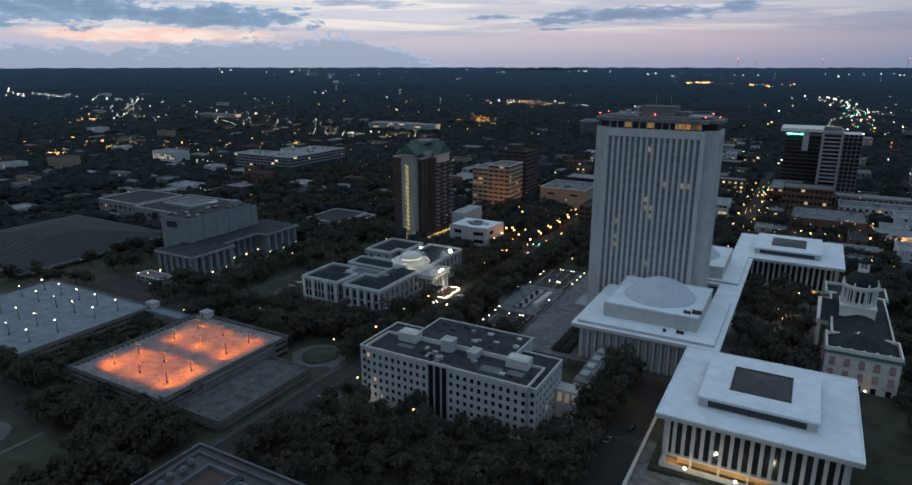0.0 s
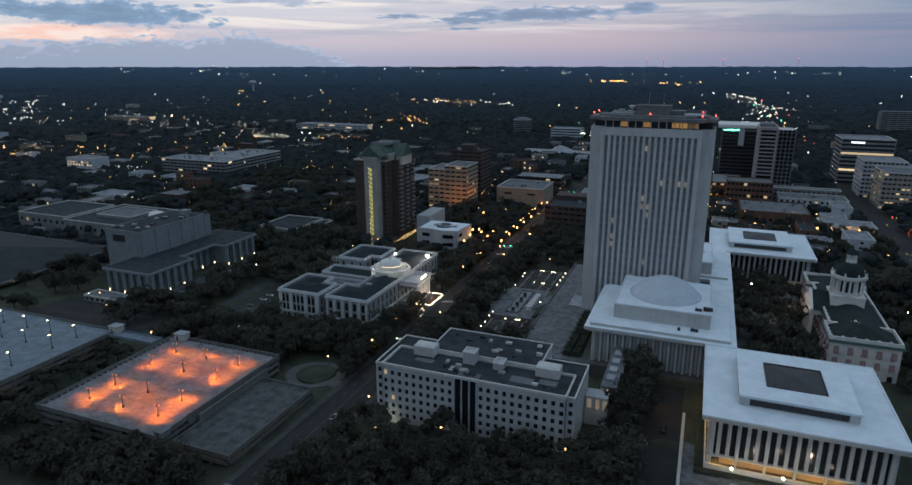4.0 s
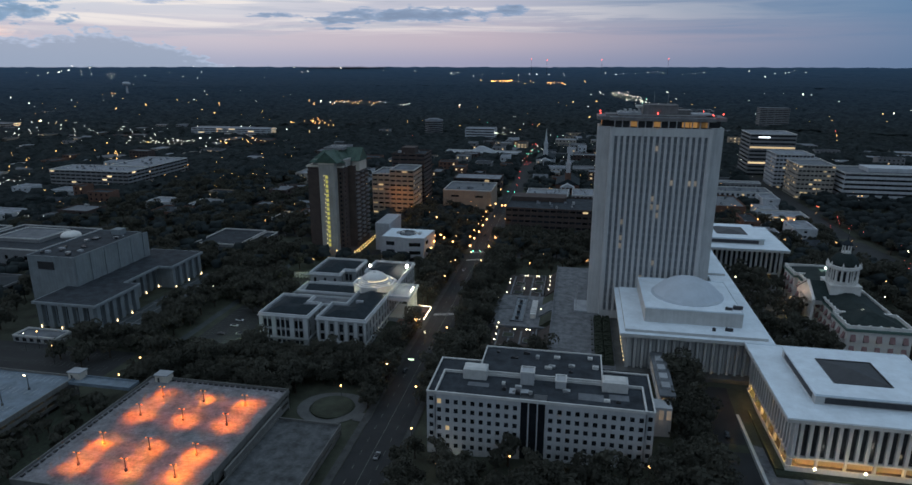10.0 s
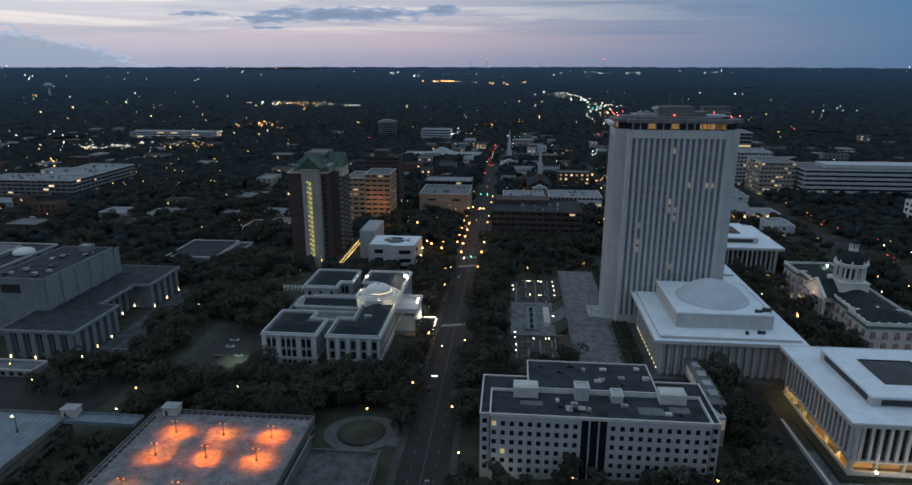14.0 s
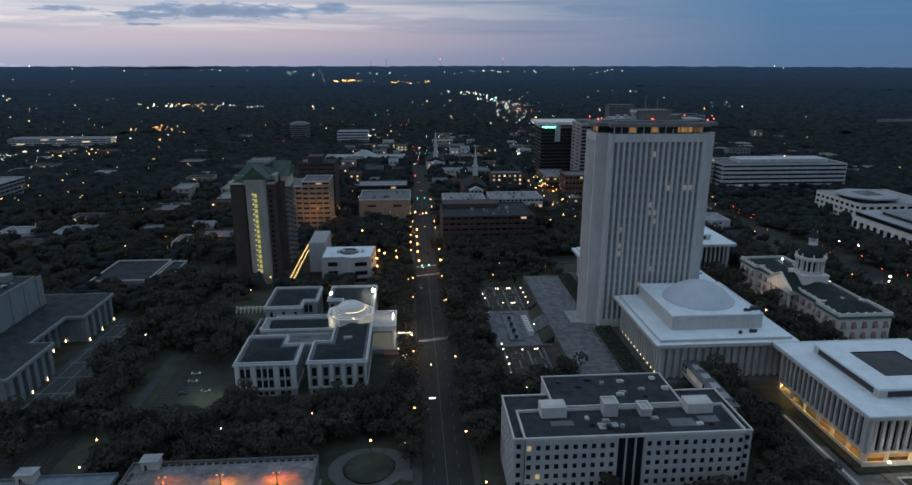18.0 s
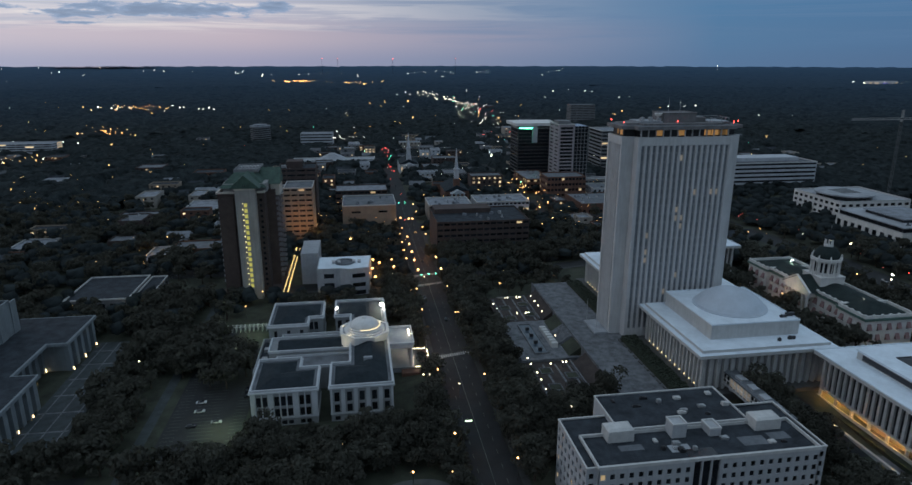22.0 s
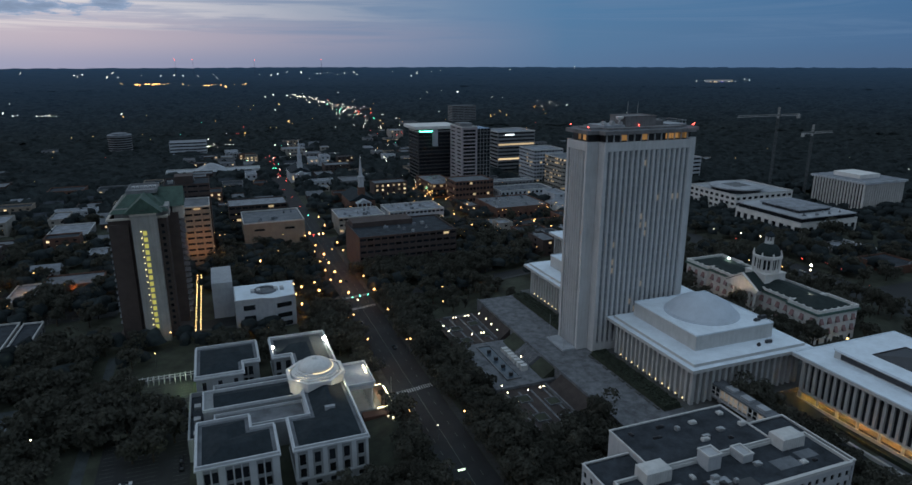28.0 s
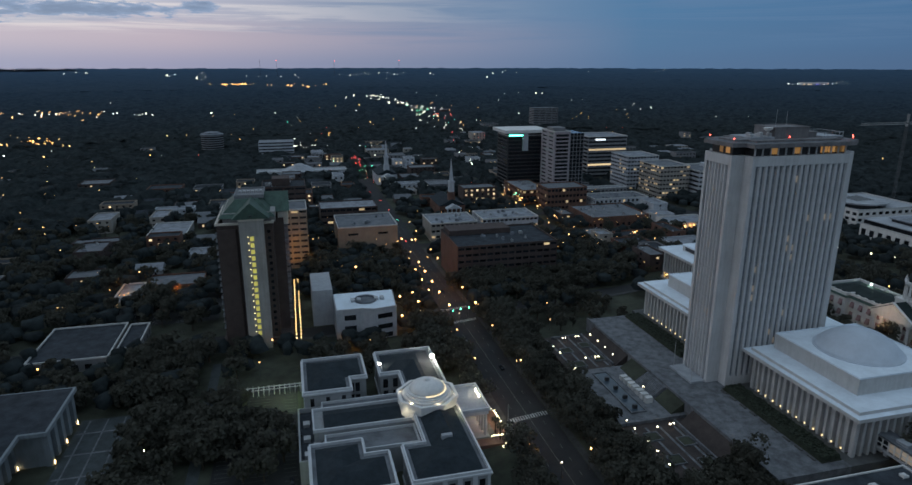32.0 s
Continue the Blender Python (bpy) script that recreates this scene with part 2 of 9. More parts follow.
def glow(name, color, strength):
    m = bpy.data.materials.new(name)
    m.use_nodes = True
    b = m.node_tree.nodes["Principled BSDF"]
    b.inputs["Base Color"].default_value = (*(c * 0.6 for c in color), 1)
    b.inputs["Emission Color"].default_value, b.inputs["Emission Strength"].default_value = (*color, 1), strength
    return m


def lit_pane(name, color, low, high):
    """A window with the lamps on behind it, each pane at a brightness of its own."""
    m = glow(name, color, 1.0)
    nt = m.node_tree
    info = nt.nodes.new("ShaderNodeObjectInfo")
    rr = nt.nodes.new("ShaderNodeMapRange")
    rr.inputs["To Min"].default_value, rr.inputs["To Max"].default_value = low, high
    nt.links.new(info.outputs["Random"], rr.inputs[0])
    nt.links.new(rr.outputs[0], nt.nodes["Principled BSDF"].inputs["Emission Strength"])
    return m


def island_pane(name, color, low, high):
    """The same for panes joined into one mesh: the brightness goes by the pane."""
    m = glow(name, color, 1.0)
    nt = m.node_tree
    geo = nt.nodes.new("ShaderNodeNewGeometry")
    rr = nt.nodes.new("ShaderNodeMapRange")
    rr.inputs["To Min"].default_value, rr.inputs["To Max"].default_value = low, high
    nt.links.new(geo.outputs["Random Per Island"], rr.inputs[0])
    nt.links.new(rr.outputs[0], nt.nodes["Principled BSDF"].inputs["Emission Strength"])
    return m


M_GRASS = material("grass", (0.050, 0.056, 0.040), 0.95, vary=0.45, size=9, bump=0.3, grain=20)
M_ASPHALT = material("asphalt", (0.026, 0.028, 0.030), 0.85, vary=0.3, size=14, grain=30)
M_PAVE = material("pavement_concrete", (0.105, 0.108, 0.108), 0.85, vary=0.3, size=6, grain=20)
M_PLAZA = material("plaza_pavers", (0.155, 0.163, 0.176), 0.8, vary=0.5, size=3.5, grain=16)
M_BRICKPAVE = material("brick_paving", (0.055, 0.045, 0.042), 0.9, vary=0.35, size=4, grain=30)
M_FADED = material("faded_road_paint", (0.14, 0.147, 0.135), 0.8, vary=0.4, size=2)
M_PAINT = material("road_paint", (0.42, 0.43, 0.43), 0.7, vary=0.35, size=2)
M_WHITE_ROOF = material("white_roof_membrane", (0.71, 0.79, 0.86), 0.6, vary=0.13, size=7, grain=8)
M_WHITE_STONE = material("white_precast", (0.50, 0.505, 0.50), 0.75, vary=0.12, size=5, grain=12, stain=0.12)
M_TOWER = material("tower_precast", (0.56, 0.565, 0.57), 0.75, vary=0.10, size=9, grain=8, stain=0.16)
M_TOWER_FIN = material("tower_fin_precast", (0.57, 0.575, 0.585), 0.7, vary=0.10, size=9, grain=8, stain=0.12)
M_TOWER_PANEL = material("tower_spandrel", (0.29, 0.305, 0.325), 0.5, vary=0.2, size=4)
M_GLASS = material("dark_glass", (0.018, 0.021, 0.026), 0.12, vary=0.3, size=3, spec=0.5)
M_GLASS_R = material("dark_glass_panes", (0.020, 0.023, 0.028), 0.16, vary=0.3, size=3, spec=0.5, random_each=0.5)
M_OFFICE = material("office_concrete", (0.44, 0.455, 0.475), 0.85, vary=0.12, size=6, grain=14, stain=0.14)
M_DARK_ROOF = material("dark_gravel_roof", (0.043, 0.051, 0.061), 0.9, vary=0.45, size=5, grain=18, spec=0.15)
M_GREY_ROOF = material("grey_roof", (0.15, 0.163, 0.18), 0.9, vary=0.35, size=6, grain=14)
M_PALE_ROOF = material("pale_roof", (0.34, 0.36, 0.385), 0.8, vary=0.25, size=8, grain=12)
M_COPING = material("pale_coping", (0.56, 0.56, 0.55), 0.7, vary=0.15, size=3)
M_METAL = material("galvanised_metal", (0.45, 0.46, 0.47), 0.45, 0.6, vary=0.2, size=2)
M_DARK_METAL = material("dark_metal", (0.06, 0.06, 0.065), 0.5, 0.5, vary=0.2, size=2)
M_COURT = material("court_limestone", (0.29, 0.305, 0.315), 0.8, vary=0.12, size=5, grain=14, stain=0.12)
M_SLATE = material("slate_roof", (0.026, 0.035, 0.042), 0.85, vary=0.3, size=4, grain=22, spec=0.12)
M_LIB = material("library_concrete", (0.225, 0.255, 0.275), 0.85, vary=0.14, size=6, grain=12, stain=0.2)
M_BRICK = material("red_brick", (0.15, 0.085, 0.065), 0.9, vary=0.25, size=5, grain=30)
M_BROWN = material("brown_brick", (0.078, 0.060, 0.056), 0.9, vary=0.22, size=6, grain=30)
M_TAN = material("tan_stucco", (0.31, 0.255, 0.20), 0.88, vary=0.15, size=6, grain=14, stain=0.12)
M_CREAM = material("cream_stucco", (0.55, 0.51, 0.45), 0.85, vary=0.13, size=6, grain=12, stain=0.12)
M_WHITEWASH = material("white_painted_wall", (0.72, 0.71, 0.69), 0.75, vary=0.12, size=5, grain=12, stain=0.1)
M_CITY_WHITE = material("weathered_white_wall", (0.50, 0.53, 0.57), 0.8, vary=0.2, size=6, grain=12, stain=0.2)
M_CITY_ROOF = material("dirty_pale_roof", (0.235, 0.255, 0.285), 0.85, vary=0.4, size=6, grain=12)
M_CITY_CREAM = material("weathered_cream_wall", (0.36, 0.335, 0.30), 0.85, vary=0.18, size=6, grain=12, stain=0.2)
M_MAUVE = material("mauve_stone_panels", (0.34, 0.31, 0.33), 0.8, vary=0.15, size=6, grain=12, stain=0.12)
M_CUBE = material("grey_white_panels", (0.383, 0.4, 0.426), 0.75, vary=0.12, size=4, grain=10, stain=0.12)
M_GREY_WALL = material("grey_wall", (0.22, 0.225, 0.235), 0.85, vary=0.18, size=6, grain=14, stain=0.15)
M_GREEN_ROOF = material("green_standing_seam", (0.060, 0.105, 0.085), 0.6, 0.0, vary=0.3, size=4, grain=20)
M_DECK = material("deck_concrete", (0.165, 0.21, 0.255), 0.85, vary=0.3, size=5, grain=10, stain=0.0)
M_DECK_WORN = material("worn_deck_concrete", (0.21, 0.205, 0.22), 0.85, vary=0.45, size=4, grain=10)
M_DECK_SIDE = material("deck_side_concrete", (0.17, 0.17, 0.165), 0.85, vary=0.2, size=5, grain=10, stain=0.2)
M_AWNING = material("awning_stripe_red", (0.30, 0.19, 0.19), 0.8, vary=0.2, size=1.5)
M_BARK = material("bark", (0.07, 0.055, 0.045), 0.95, vary=0.3, size=1)
M_LEAF = material("leaves", (0.090, 0.091, 0.075), 0.9, vary=0.35, size=4, grain=14, random_each=0.3, spec=0.1, thin=0.45)
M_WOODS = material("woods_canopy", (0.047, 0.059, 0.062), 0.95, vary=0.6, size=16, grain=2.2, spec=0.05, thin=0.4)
M_HEDGE = material("hedge", (0.034, 0.044, 0.030), 0.9, vary=0.5, size=1.5, grain=30)
M_WATER = material("fountain_water", (0.05, 0.07, 0.09), 0.08, vary=0.2, size=2, spec=0.5)
M_POLE = material("lamp_pole", (0.09, 0.09, 0.09), 0.5, 0.4, vary=0.15, size=2)
M_CAR_A = material("car_paint_dark", (0.03, 0.032, 0.036), 0.25, vary=0.1, size=2, random_each=0.6)
M_CAR_B = material("car_paint_pale", (0.45, 0.46, 0.47), 0.25, vary=0.1, size=2, random_each=0.5)
M_CROWN = material("weathered_crown_concrete", (0.20, 0.195, 0.20), 0.85, vary=0.25, size=5, grain=10, stain=0.2)
M_LOWDECK = material("stained_deck_concrete", (0.085, 0.092, 0.098), 0.85, vary=0.6, size=5, grain=12)
M_SIDEWALK = material("worn_sidewalk", (0.062, 0.064, 0.064), 0.9, vary=0.35, size=4, grain=20)
M_TRIM = material("court_trim_stone", (0.53, 0.555, 0.58), 0.75, vary=0.12, size=5, grain=12, stain=0.1)
M_SHAFT = material("grey_stucco_shaft", (0.34, 0.335, 0.325), 0.85, vary=0.15, size=6, grain=12, stain=0.2)
M_TERRACE = material("dark_terrace_pavers", (0.055, 0.066, 0.070), 0.85, vary=0.35, size=4, grain=16)
M_TYRE = material("tyre_rubber", (0.02, 0.02, 0.02), 0.9, vary=0.1, size=1)
M_OLD_ROOF = material("dark_green_roof", (0.026, 0.037, 0.037), 0.85, vary=0.3, size=4, grain=20, spec=0.15)
M_GREEN_TRIM = material("green_cornice", (0.10, 0.17, 0.15), 0.7, vary=0.2, size=3)

G_WARM = glow("warm_lamp", (1.0, 0.50, 0.17), 7.0)
G_WHITE = glow("white_lamp", (1.0, 0.84, 0.55), 8)
G_ORANGE = glow("sodium_lamp", (1.0, 0.36, 0.08), 1.2)
G_RED = glow("red_beacon", (1.0, 0.08, 0.06), 9)
G_GREEN = glow("green_signal", (0.10, 1.0, 0.55), 14)
G_STRIP = glow("warm_strip", (1.0, 0.78, 0.45), 1.3)
G_CROWN = lit_pane("lit_crown_window", (1.0, 0.52, 0.17), 0.01, 0.30)
G_PANE = lit_pane("lit_window_pane", (1.0, 0.72, 0.38), 0.12, 0.6)
G_FAR_PANE = island_pane("far_lit_window_pane", (1.0, 0.72, 0.40), 0.10, 1.3)
G_STAIR = glow("lit_stair_window", (0.80, 0.72, 0.17), 0.42)
G_SIGNGREEN = glow("green_sign_panel", (0.75, 1.0, 0.70), 1.8)
G_SIGN = glow("sign_panel", (0.85, 0.95, 1.0), 1.6)
M_GREEN_DARK = material("dark_metal_roof", (0.036, 0.043, 0.049), 0.85, spec=0.15, vary=0.25, size=9, grain=8)
M_CRANE_MAST = material("crane_mast_paint", (0.10, 0.11, 0.115), 0.6, vary=0.2, size=4)
M_CRANE = material("crane_paint", (0.42, 0.42, 0.41), 0.6, vary=0.2, size=4)
G_FLOOD = glow("floodlight_face", (1.0, 0.93, 0.76), 40)
G_COOLFLOOD = glow("cool_floodlight_face", (0.85, 1.0, 0.88), 40)
G_WHITE_WARM = glow("warm_white_lamp", (1.0, 0.66, 0.24), 6)
G_FAR_WARM = glow("far_warm_light", (1.0, 0.47, 0.14), 8.0)
G_FAR_WHITE = glow("far_white_light", (0.95, 0.92, 0.74), 8.0)
M_TOWER_GLASS = material("tower_glass", (0.20, 0.215, 0.235), 0.22, vary=0.25, size=5, spec=0.4)
M_DOME = material("dome_membrane", (0.50, 0.56, 0.63), 0.6, vary=0.10, size=6, grain=8)
G_UP = glow("uplight_lamp", (1.0, 0.70, 0.36), 7)
G_DIMPANE = lit_pane("dim_lit_window", (1.0, 0.80, 0.60), 0.05, 0.115)


def haze_tint(m, near, far, color):
    """Paints distance haze into a wood's colour: blends it to a bluish tone with the distance from the town's south
    edge.
    """
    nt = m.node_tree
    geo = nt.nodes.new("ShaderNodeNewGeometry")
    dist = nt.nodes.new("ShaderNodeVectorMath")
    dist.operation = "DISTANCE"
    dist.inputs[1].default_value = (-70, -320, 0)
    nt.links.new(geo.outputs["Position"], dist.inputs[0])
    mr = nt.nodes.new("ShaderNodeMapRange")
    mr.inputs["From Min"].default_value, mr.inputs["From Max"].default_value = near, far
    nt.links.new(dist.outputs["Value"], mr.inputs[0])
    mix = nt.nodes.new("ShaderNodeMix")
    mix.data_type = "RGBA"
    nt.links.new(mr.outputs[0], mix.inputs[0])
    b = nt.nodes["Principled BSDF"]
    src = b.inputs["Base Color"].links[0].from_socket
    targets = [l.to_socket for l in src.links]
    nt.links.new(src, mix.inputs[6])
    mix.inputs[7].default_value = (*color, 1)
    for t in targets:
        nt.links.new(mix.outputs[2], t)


# haze put into the canopy colour, bluer and paler towards the horizon
haze_tint(M_WOODS, 1500, 4750, (0.074, 0.140, 0.225))

# ---- building kit ----
def inset(ring, w):
    """A right-angled ring moved inwards by w metres (outwards where w is negative)."""
    out, k = [], len(ring)
    for i in range(k):
        (xa, ya), (xb, yb), (xc, yc) = ring[i - 1], ring[i], ring[(i + 1) % k]
        x, y = xb, yb
        for (px, py), (qx, qy) in (((xa, ya), (xb, yb)), ((xb, yb), (xc, yc))):
            n = math.hypot(qx - px, qy - py)
            x, y = x - (qy - py) / n * w, y + (qx - px) / n * w
        out.append((x, y))
    return out


class Shell:
    """Collects quads and polygons in world metres."""

    def __init__(self):
        self.v, self.f = [], []

    def face(self, *pts):
        n = len(self.v)
        self.v.extend(pts)
        self.f.append(tuple(range(n, n + len(pts))))
        return self

    def box(self, x0, x1, y0, y1, z0, z1):
        n = len(self.v)
        self.v += [(x0, y0, z0), (x1, y0, z0), (x1, y1, z0), (x0, y1, z0), (x0, y0, z1), (x1, y0, z1), (x1, y1, z1), (x0, y1, z1)]
        self.f += [tuple(n + i for i in q) for q in ((3, 2, 1, 0), (4, 5, 6, 7), (0, 1, 5, 4), (1, 2, 6, 5), (2, 3, 7, 6), (3, 0, 4, 7))]
        return self

    def prism(self, ring, z0, z1, cap=True):
        """An upright prism over a ring of (x, y), counter-clockwise."""
        k = len(ring)
        for i in range(k):
            (xa, ya), (xb, yb) = ring[i], ring[(i + 1) % k]
            self.face((xa, ya, z0), (xb, yb, z0), (xb, yb, z1), (xa, ya, z1))
        if cap:
            self.face(*[(x, y, z1) for x, y in ring])
            self.face(*[(x, y, z0) for x, y in reversed(ring)])
        return self

    def lathe(self, cx, cy, rows, seg=24):
        """A turned form: rows of (radius, z) from the bottom up."""
        n = len(self.v)
        for r, z in rows:
            for i in range(seg):
                a = 2 * math.pi * i / seg
                self.v.append((cx + r * math.cos(a), cy + r * math.sin(a), z))
        for j in range(len(rows) - 1):
            for i in range(seg):
                a, b = n + j * seg + i, n + j * seg + (i + 1) % seg
                self.f.append((a, b, b + seg, a + seg))
        self.f.append(tuple(n + i for i in reversed(range(seg))))
        self.f.append(tuple(n + (len(rows) - 1) * seg + i for i in range(seg)))
        return self

    def hip(self, x0, x1, y0, y1, z0, z1, run):
        """A hipped roof: eaves at z0, its flat or ridge at z1, run metres in."""
        a, b = min(run, (x1 - x0) / 2 - 0.05), min(run, (y1 - y0) / 2 - 0.05)
        lo = [(x0, y0, z0), (x1, y0, z0), (x1, y1, z0), (x0, y1, z0)]
        hi = [(x0 + a, y0 + b, z1), (x1 - a, y0 + b, z1), (x1 - a, y1 - b, z1), (x0 + a, y1 - b, z1)]
        for i in range(4):
            self.face(lo[i], lo[(i + 1) % 4], hi[(i + 1) % 4], hi[i])
        self.face(*hi)
        self.face(*reversed(lo))
        return self

    def gable(self, x0, x1, y0, y1, z0, z1, along="x"):
        if along == "x":
            ym = (y0 + y1) / 2
            a, b = (x0, ym, z1), (x1, ym, z1)
            self.face((x0, y0, z0), (x1, y0, z0), b, a).face((x1, y1, z0), (x0, y1, z0), a, b)
            self.face((x0, y1, z0), (x0, y0, z0), a).face((x1, y0, z0), (x1, y1, z0), b)
        else:
            xm = (x0 + x1) / 2
            a, b = (xm, y0, z1), (xm, y1, z1)
            self.face((x0, y1, z0), (x0, y0, z0), a, b).face((x1, y0, z0), (x1, y1, z0), b, a)
            self.face((x0, y0, z0), (x1, y0, z0), a).face((x1, y1, z0), (x0, y1, z0), b)
        self.face((x0, y0, z0), (x0, y1, z0), (x1, y1, z0), (x1, y0, z0))
        return self

    def ring_rim(self, ring, z0, z1, w):
        """A low wall along a right-angled ring of (x, y), counter-clockwise, w metres thick."""
        inner, k = inset(ring, w), len(ring)
        for i in range(k):
            a, b, c, d = ring[i], ring[(i + 1) % k], inner[(i + 1) % k], inner[i]
            self.face((*a, z0), (*b, z0), (*b, z1), (*a, z1)).face((*a, z1), (*b, z1), (*c, z1), (*d, z1))
            self.face((*c, z0), (*d, z0), (*d, z1), (*c, z1)).face((*b, z0), (*a, z0), (*d, z0), (*c, z0))
        return self

    def ring_hip(self, ring, z0, z1, run):
        """A low hipped roof over a right-angled ring, flat beyond run metres."""
        inner, k = inset(ring, run), len(ring)
        for i in range(k):
            a, b, c, d = ring[i], ring[(i + 1) % k], inner[(i + 1) % k], inner[i]
            self.face((*a, z0), (*b, z0), (*c, z1), (*d, z1))
        return self.face(*[(*q, z1) for q in inner])

    def rim(self, x0, x1, y0, y1, z0, z1, w):
        """A low wall round a roof."""
        self.box(x0, x1, y0, y0 + w, z0, z1).box(x0, x1, y1 - w, y1, z0, z1)
        return self.box(x0, x0 + w, y0 + w, y1 - w, z0, z1).box(x1 - w, x1, y0 + w, y1 - w, z0, z1)

    def wall(self, side, x0, x1, y0, y1, z0, z1, us, vs, depth=0.35, skip=None):
        """One face of a block with real openings. us, vs: spans along the face from its left end seen from outside, and of z.
        Returns the openings as (span, span, points of the pane set back by depth)."""
        o, d, n = {"S": ((x0, y0), (1, 0), (0, 1)), "E": ((x1, y0), (0, 1), (-1, 0)), "N": ((x1, y1), (-1, 0), (0, -1)), "W": ((x0, y1), (0, -1), (1, 0))}[side]
        width = (x1 - x0) if side in "SN" else (y1 - y0)

        def at(u, z, back=0.0):
            return (o[0] + d[0] * u + n[0] * back, o[1] + d[1] * u + n[1] * back, z)

        us = [u for u in us if u[0] > 0.05 and u[1] < width - 0.05]
        gu = [0.0] + [c for u in us for c in u] + [width]
        gv = [z0] + [c for v in vs for c in v] + [z1]
        panes = []
        for j in range(len(gv) - 1):
            if j % 2 == 0 or not us:
                if gv[j + 1] - gv[j] > 1e-4:
                    self.face(at(0, gv[j]), at(width, gv[j]), at(width, gv[j + 1]), at(0, gv[j + 1]))
                continue
            for i in range(len(gu) - 1):
                a, b, c, e = gu[i], gu[i + 1], gv[j], gv[j + 1]
                if i % 2 == 0 or (skip and skip((i - 1) // 2, (j - 1) // 2)):
                    self.face(at(a, c), at(b, c), at(b, e), at(a, e))
                else:
                    self.face(at(a, c), at(a, c, depth), at(a, e, depth), at(a, e)).face(at(b, c, depth), at(b, c), at(b, e), at(b, e, depth))
                    self.face(at(a, c), at(b, c), at(b, c, depth), at(a, c, depth)).face(at(a, e, depth), at(b, e, depth), at(b, e), at(a, e))
                    panes.append(((i - 1) // 2, (j - 1) // 2, [at(a, c, depth), at(b, c, depth), at(b, e, depth), at(a, e, depth)]))
        return panes


def mesh_of(name, shell, mat, shift=(0, 0, 0), smooth=False):
    me = bpy.data.meshes.new(name)
    me.from_pydata([(x - shift[0], y - shift[1], z - shift[2]) for x, y, z in shell.v], [], shell.f)
    if smooth:
        me.polygons.foreach_set("use_smooth", [True] * len(me.polygons))
    me.materials.append(mat)
    me.update()
    return me


def root_of(ob):
    while ob.parent:
        ob = ob.parent
    return ob


def thing(name, x, y, z, label, category, group="", kind=""):
    ob = new(name)
    ob.empty_display_size = 0.5
    ob.location = (x, y, z)
    return tagged(ob, label, category, group, kind)


def part(name, shell, mat, parent, label="", smooth=False):
    """One mesh object under a thing or a part; the shell is in world metres."""
    ob = new(name, mesh_of(name, shell, mat, root_of(parent).location, smooth))
    ob.parent = parent
    return tagged(ob, label) if label else ob


def solo(name, shell, mat, label, category, kind="", smooth=False, at=(0, 0, 0), group=""):
    ob = new(name, mesh_of(name, shell, mat, at, smooth))
    ob.location = at
    return tagged(ob, label, category, group, kind)


PANE_MESHES = {}


def pane(quad, mat, parent, name="window_pane"):
    """A window pane on a quad, as an object of its own; alike panes share one mesh."""
    a, b, c, d = (Vector(p) for p in quad)
    w, h = (b - a), (d - a)
    key = (tuple(round(v, 2) for v in (*w, *h)), mat.name)
    if key not in PANE_MESHES:
        s = Shell()
        back = w.cross(h).normalized() * -0.08
        s.face((0, 0, 0), tuple(w), tuple(w + h), tuple(h))
        s.face(tuple(back), tuple(h + back), tuple(w + h + back), tuple(w + back))
        PANE_MESHES[key] = mesh_of(name, s, mat)
    ob = new(name, PANE_MESHES[key])
    ob.parent = parent
    ob.location = a - Vector(root_of(parent).location)
    return ob


def spans(width, count, wide, lead=None, gap=None):
    """Even openings along a face."""
    if gap is None:
        gap = (width - 2 * (lead if lead is not None else (width / count - wide) / 2) - count * wide) / max(1, count - 1)
    lead = lead if lead is not None else (width - count * wide - (count - 1) * gap) / 2
    return [(lead + i * (wide + gap), lead + i * (wide + gap) + wide) for i in range(count)]


LUCK = random.Random(11)


def glaze(panes, parent, lit=0.0, mat=None, litmat=None, plain=False):
    """Panes in their openings; on buildings far behind the civic centre they are joined, lit and dark apart."""
    base = root_of(parent).location
    if math.hypot(base.x + 70, base.y + 320) > (690 if plain else 860):
        shells = (Shell(), Shell())
        for i, j, quad in panes:
            shells[LUCK.random() < lit].face(*quad)
        for shell, m, name in zip(shells, (mat or M_GLASS, litmat or G_FAR_PANE), ("window_panes", "lit_window_panes")):
            if shell.f:
                tagged(part(name, shell, m, parent), kind="stuff")
        return
    for i, j, quad in panes:
        pane(quad, (litmat or G_PANE) if LUCK.random() < lit else (mat or M_GLASS_R), parent)


FOOTPRINTS = []


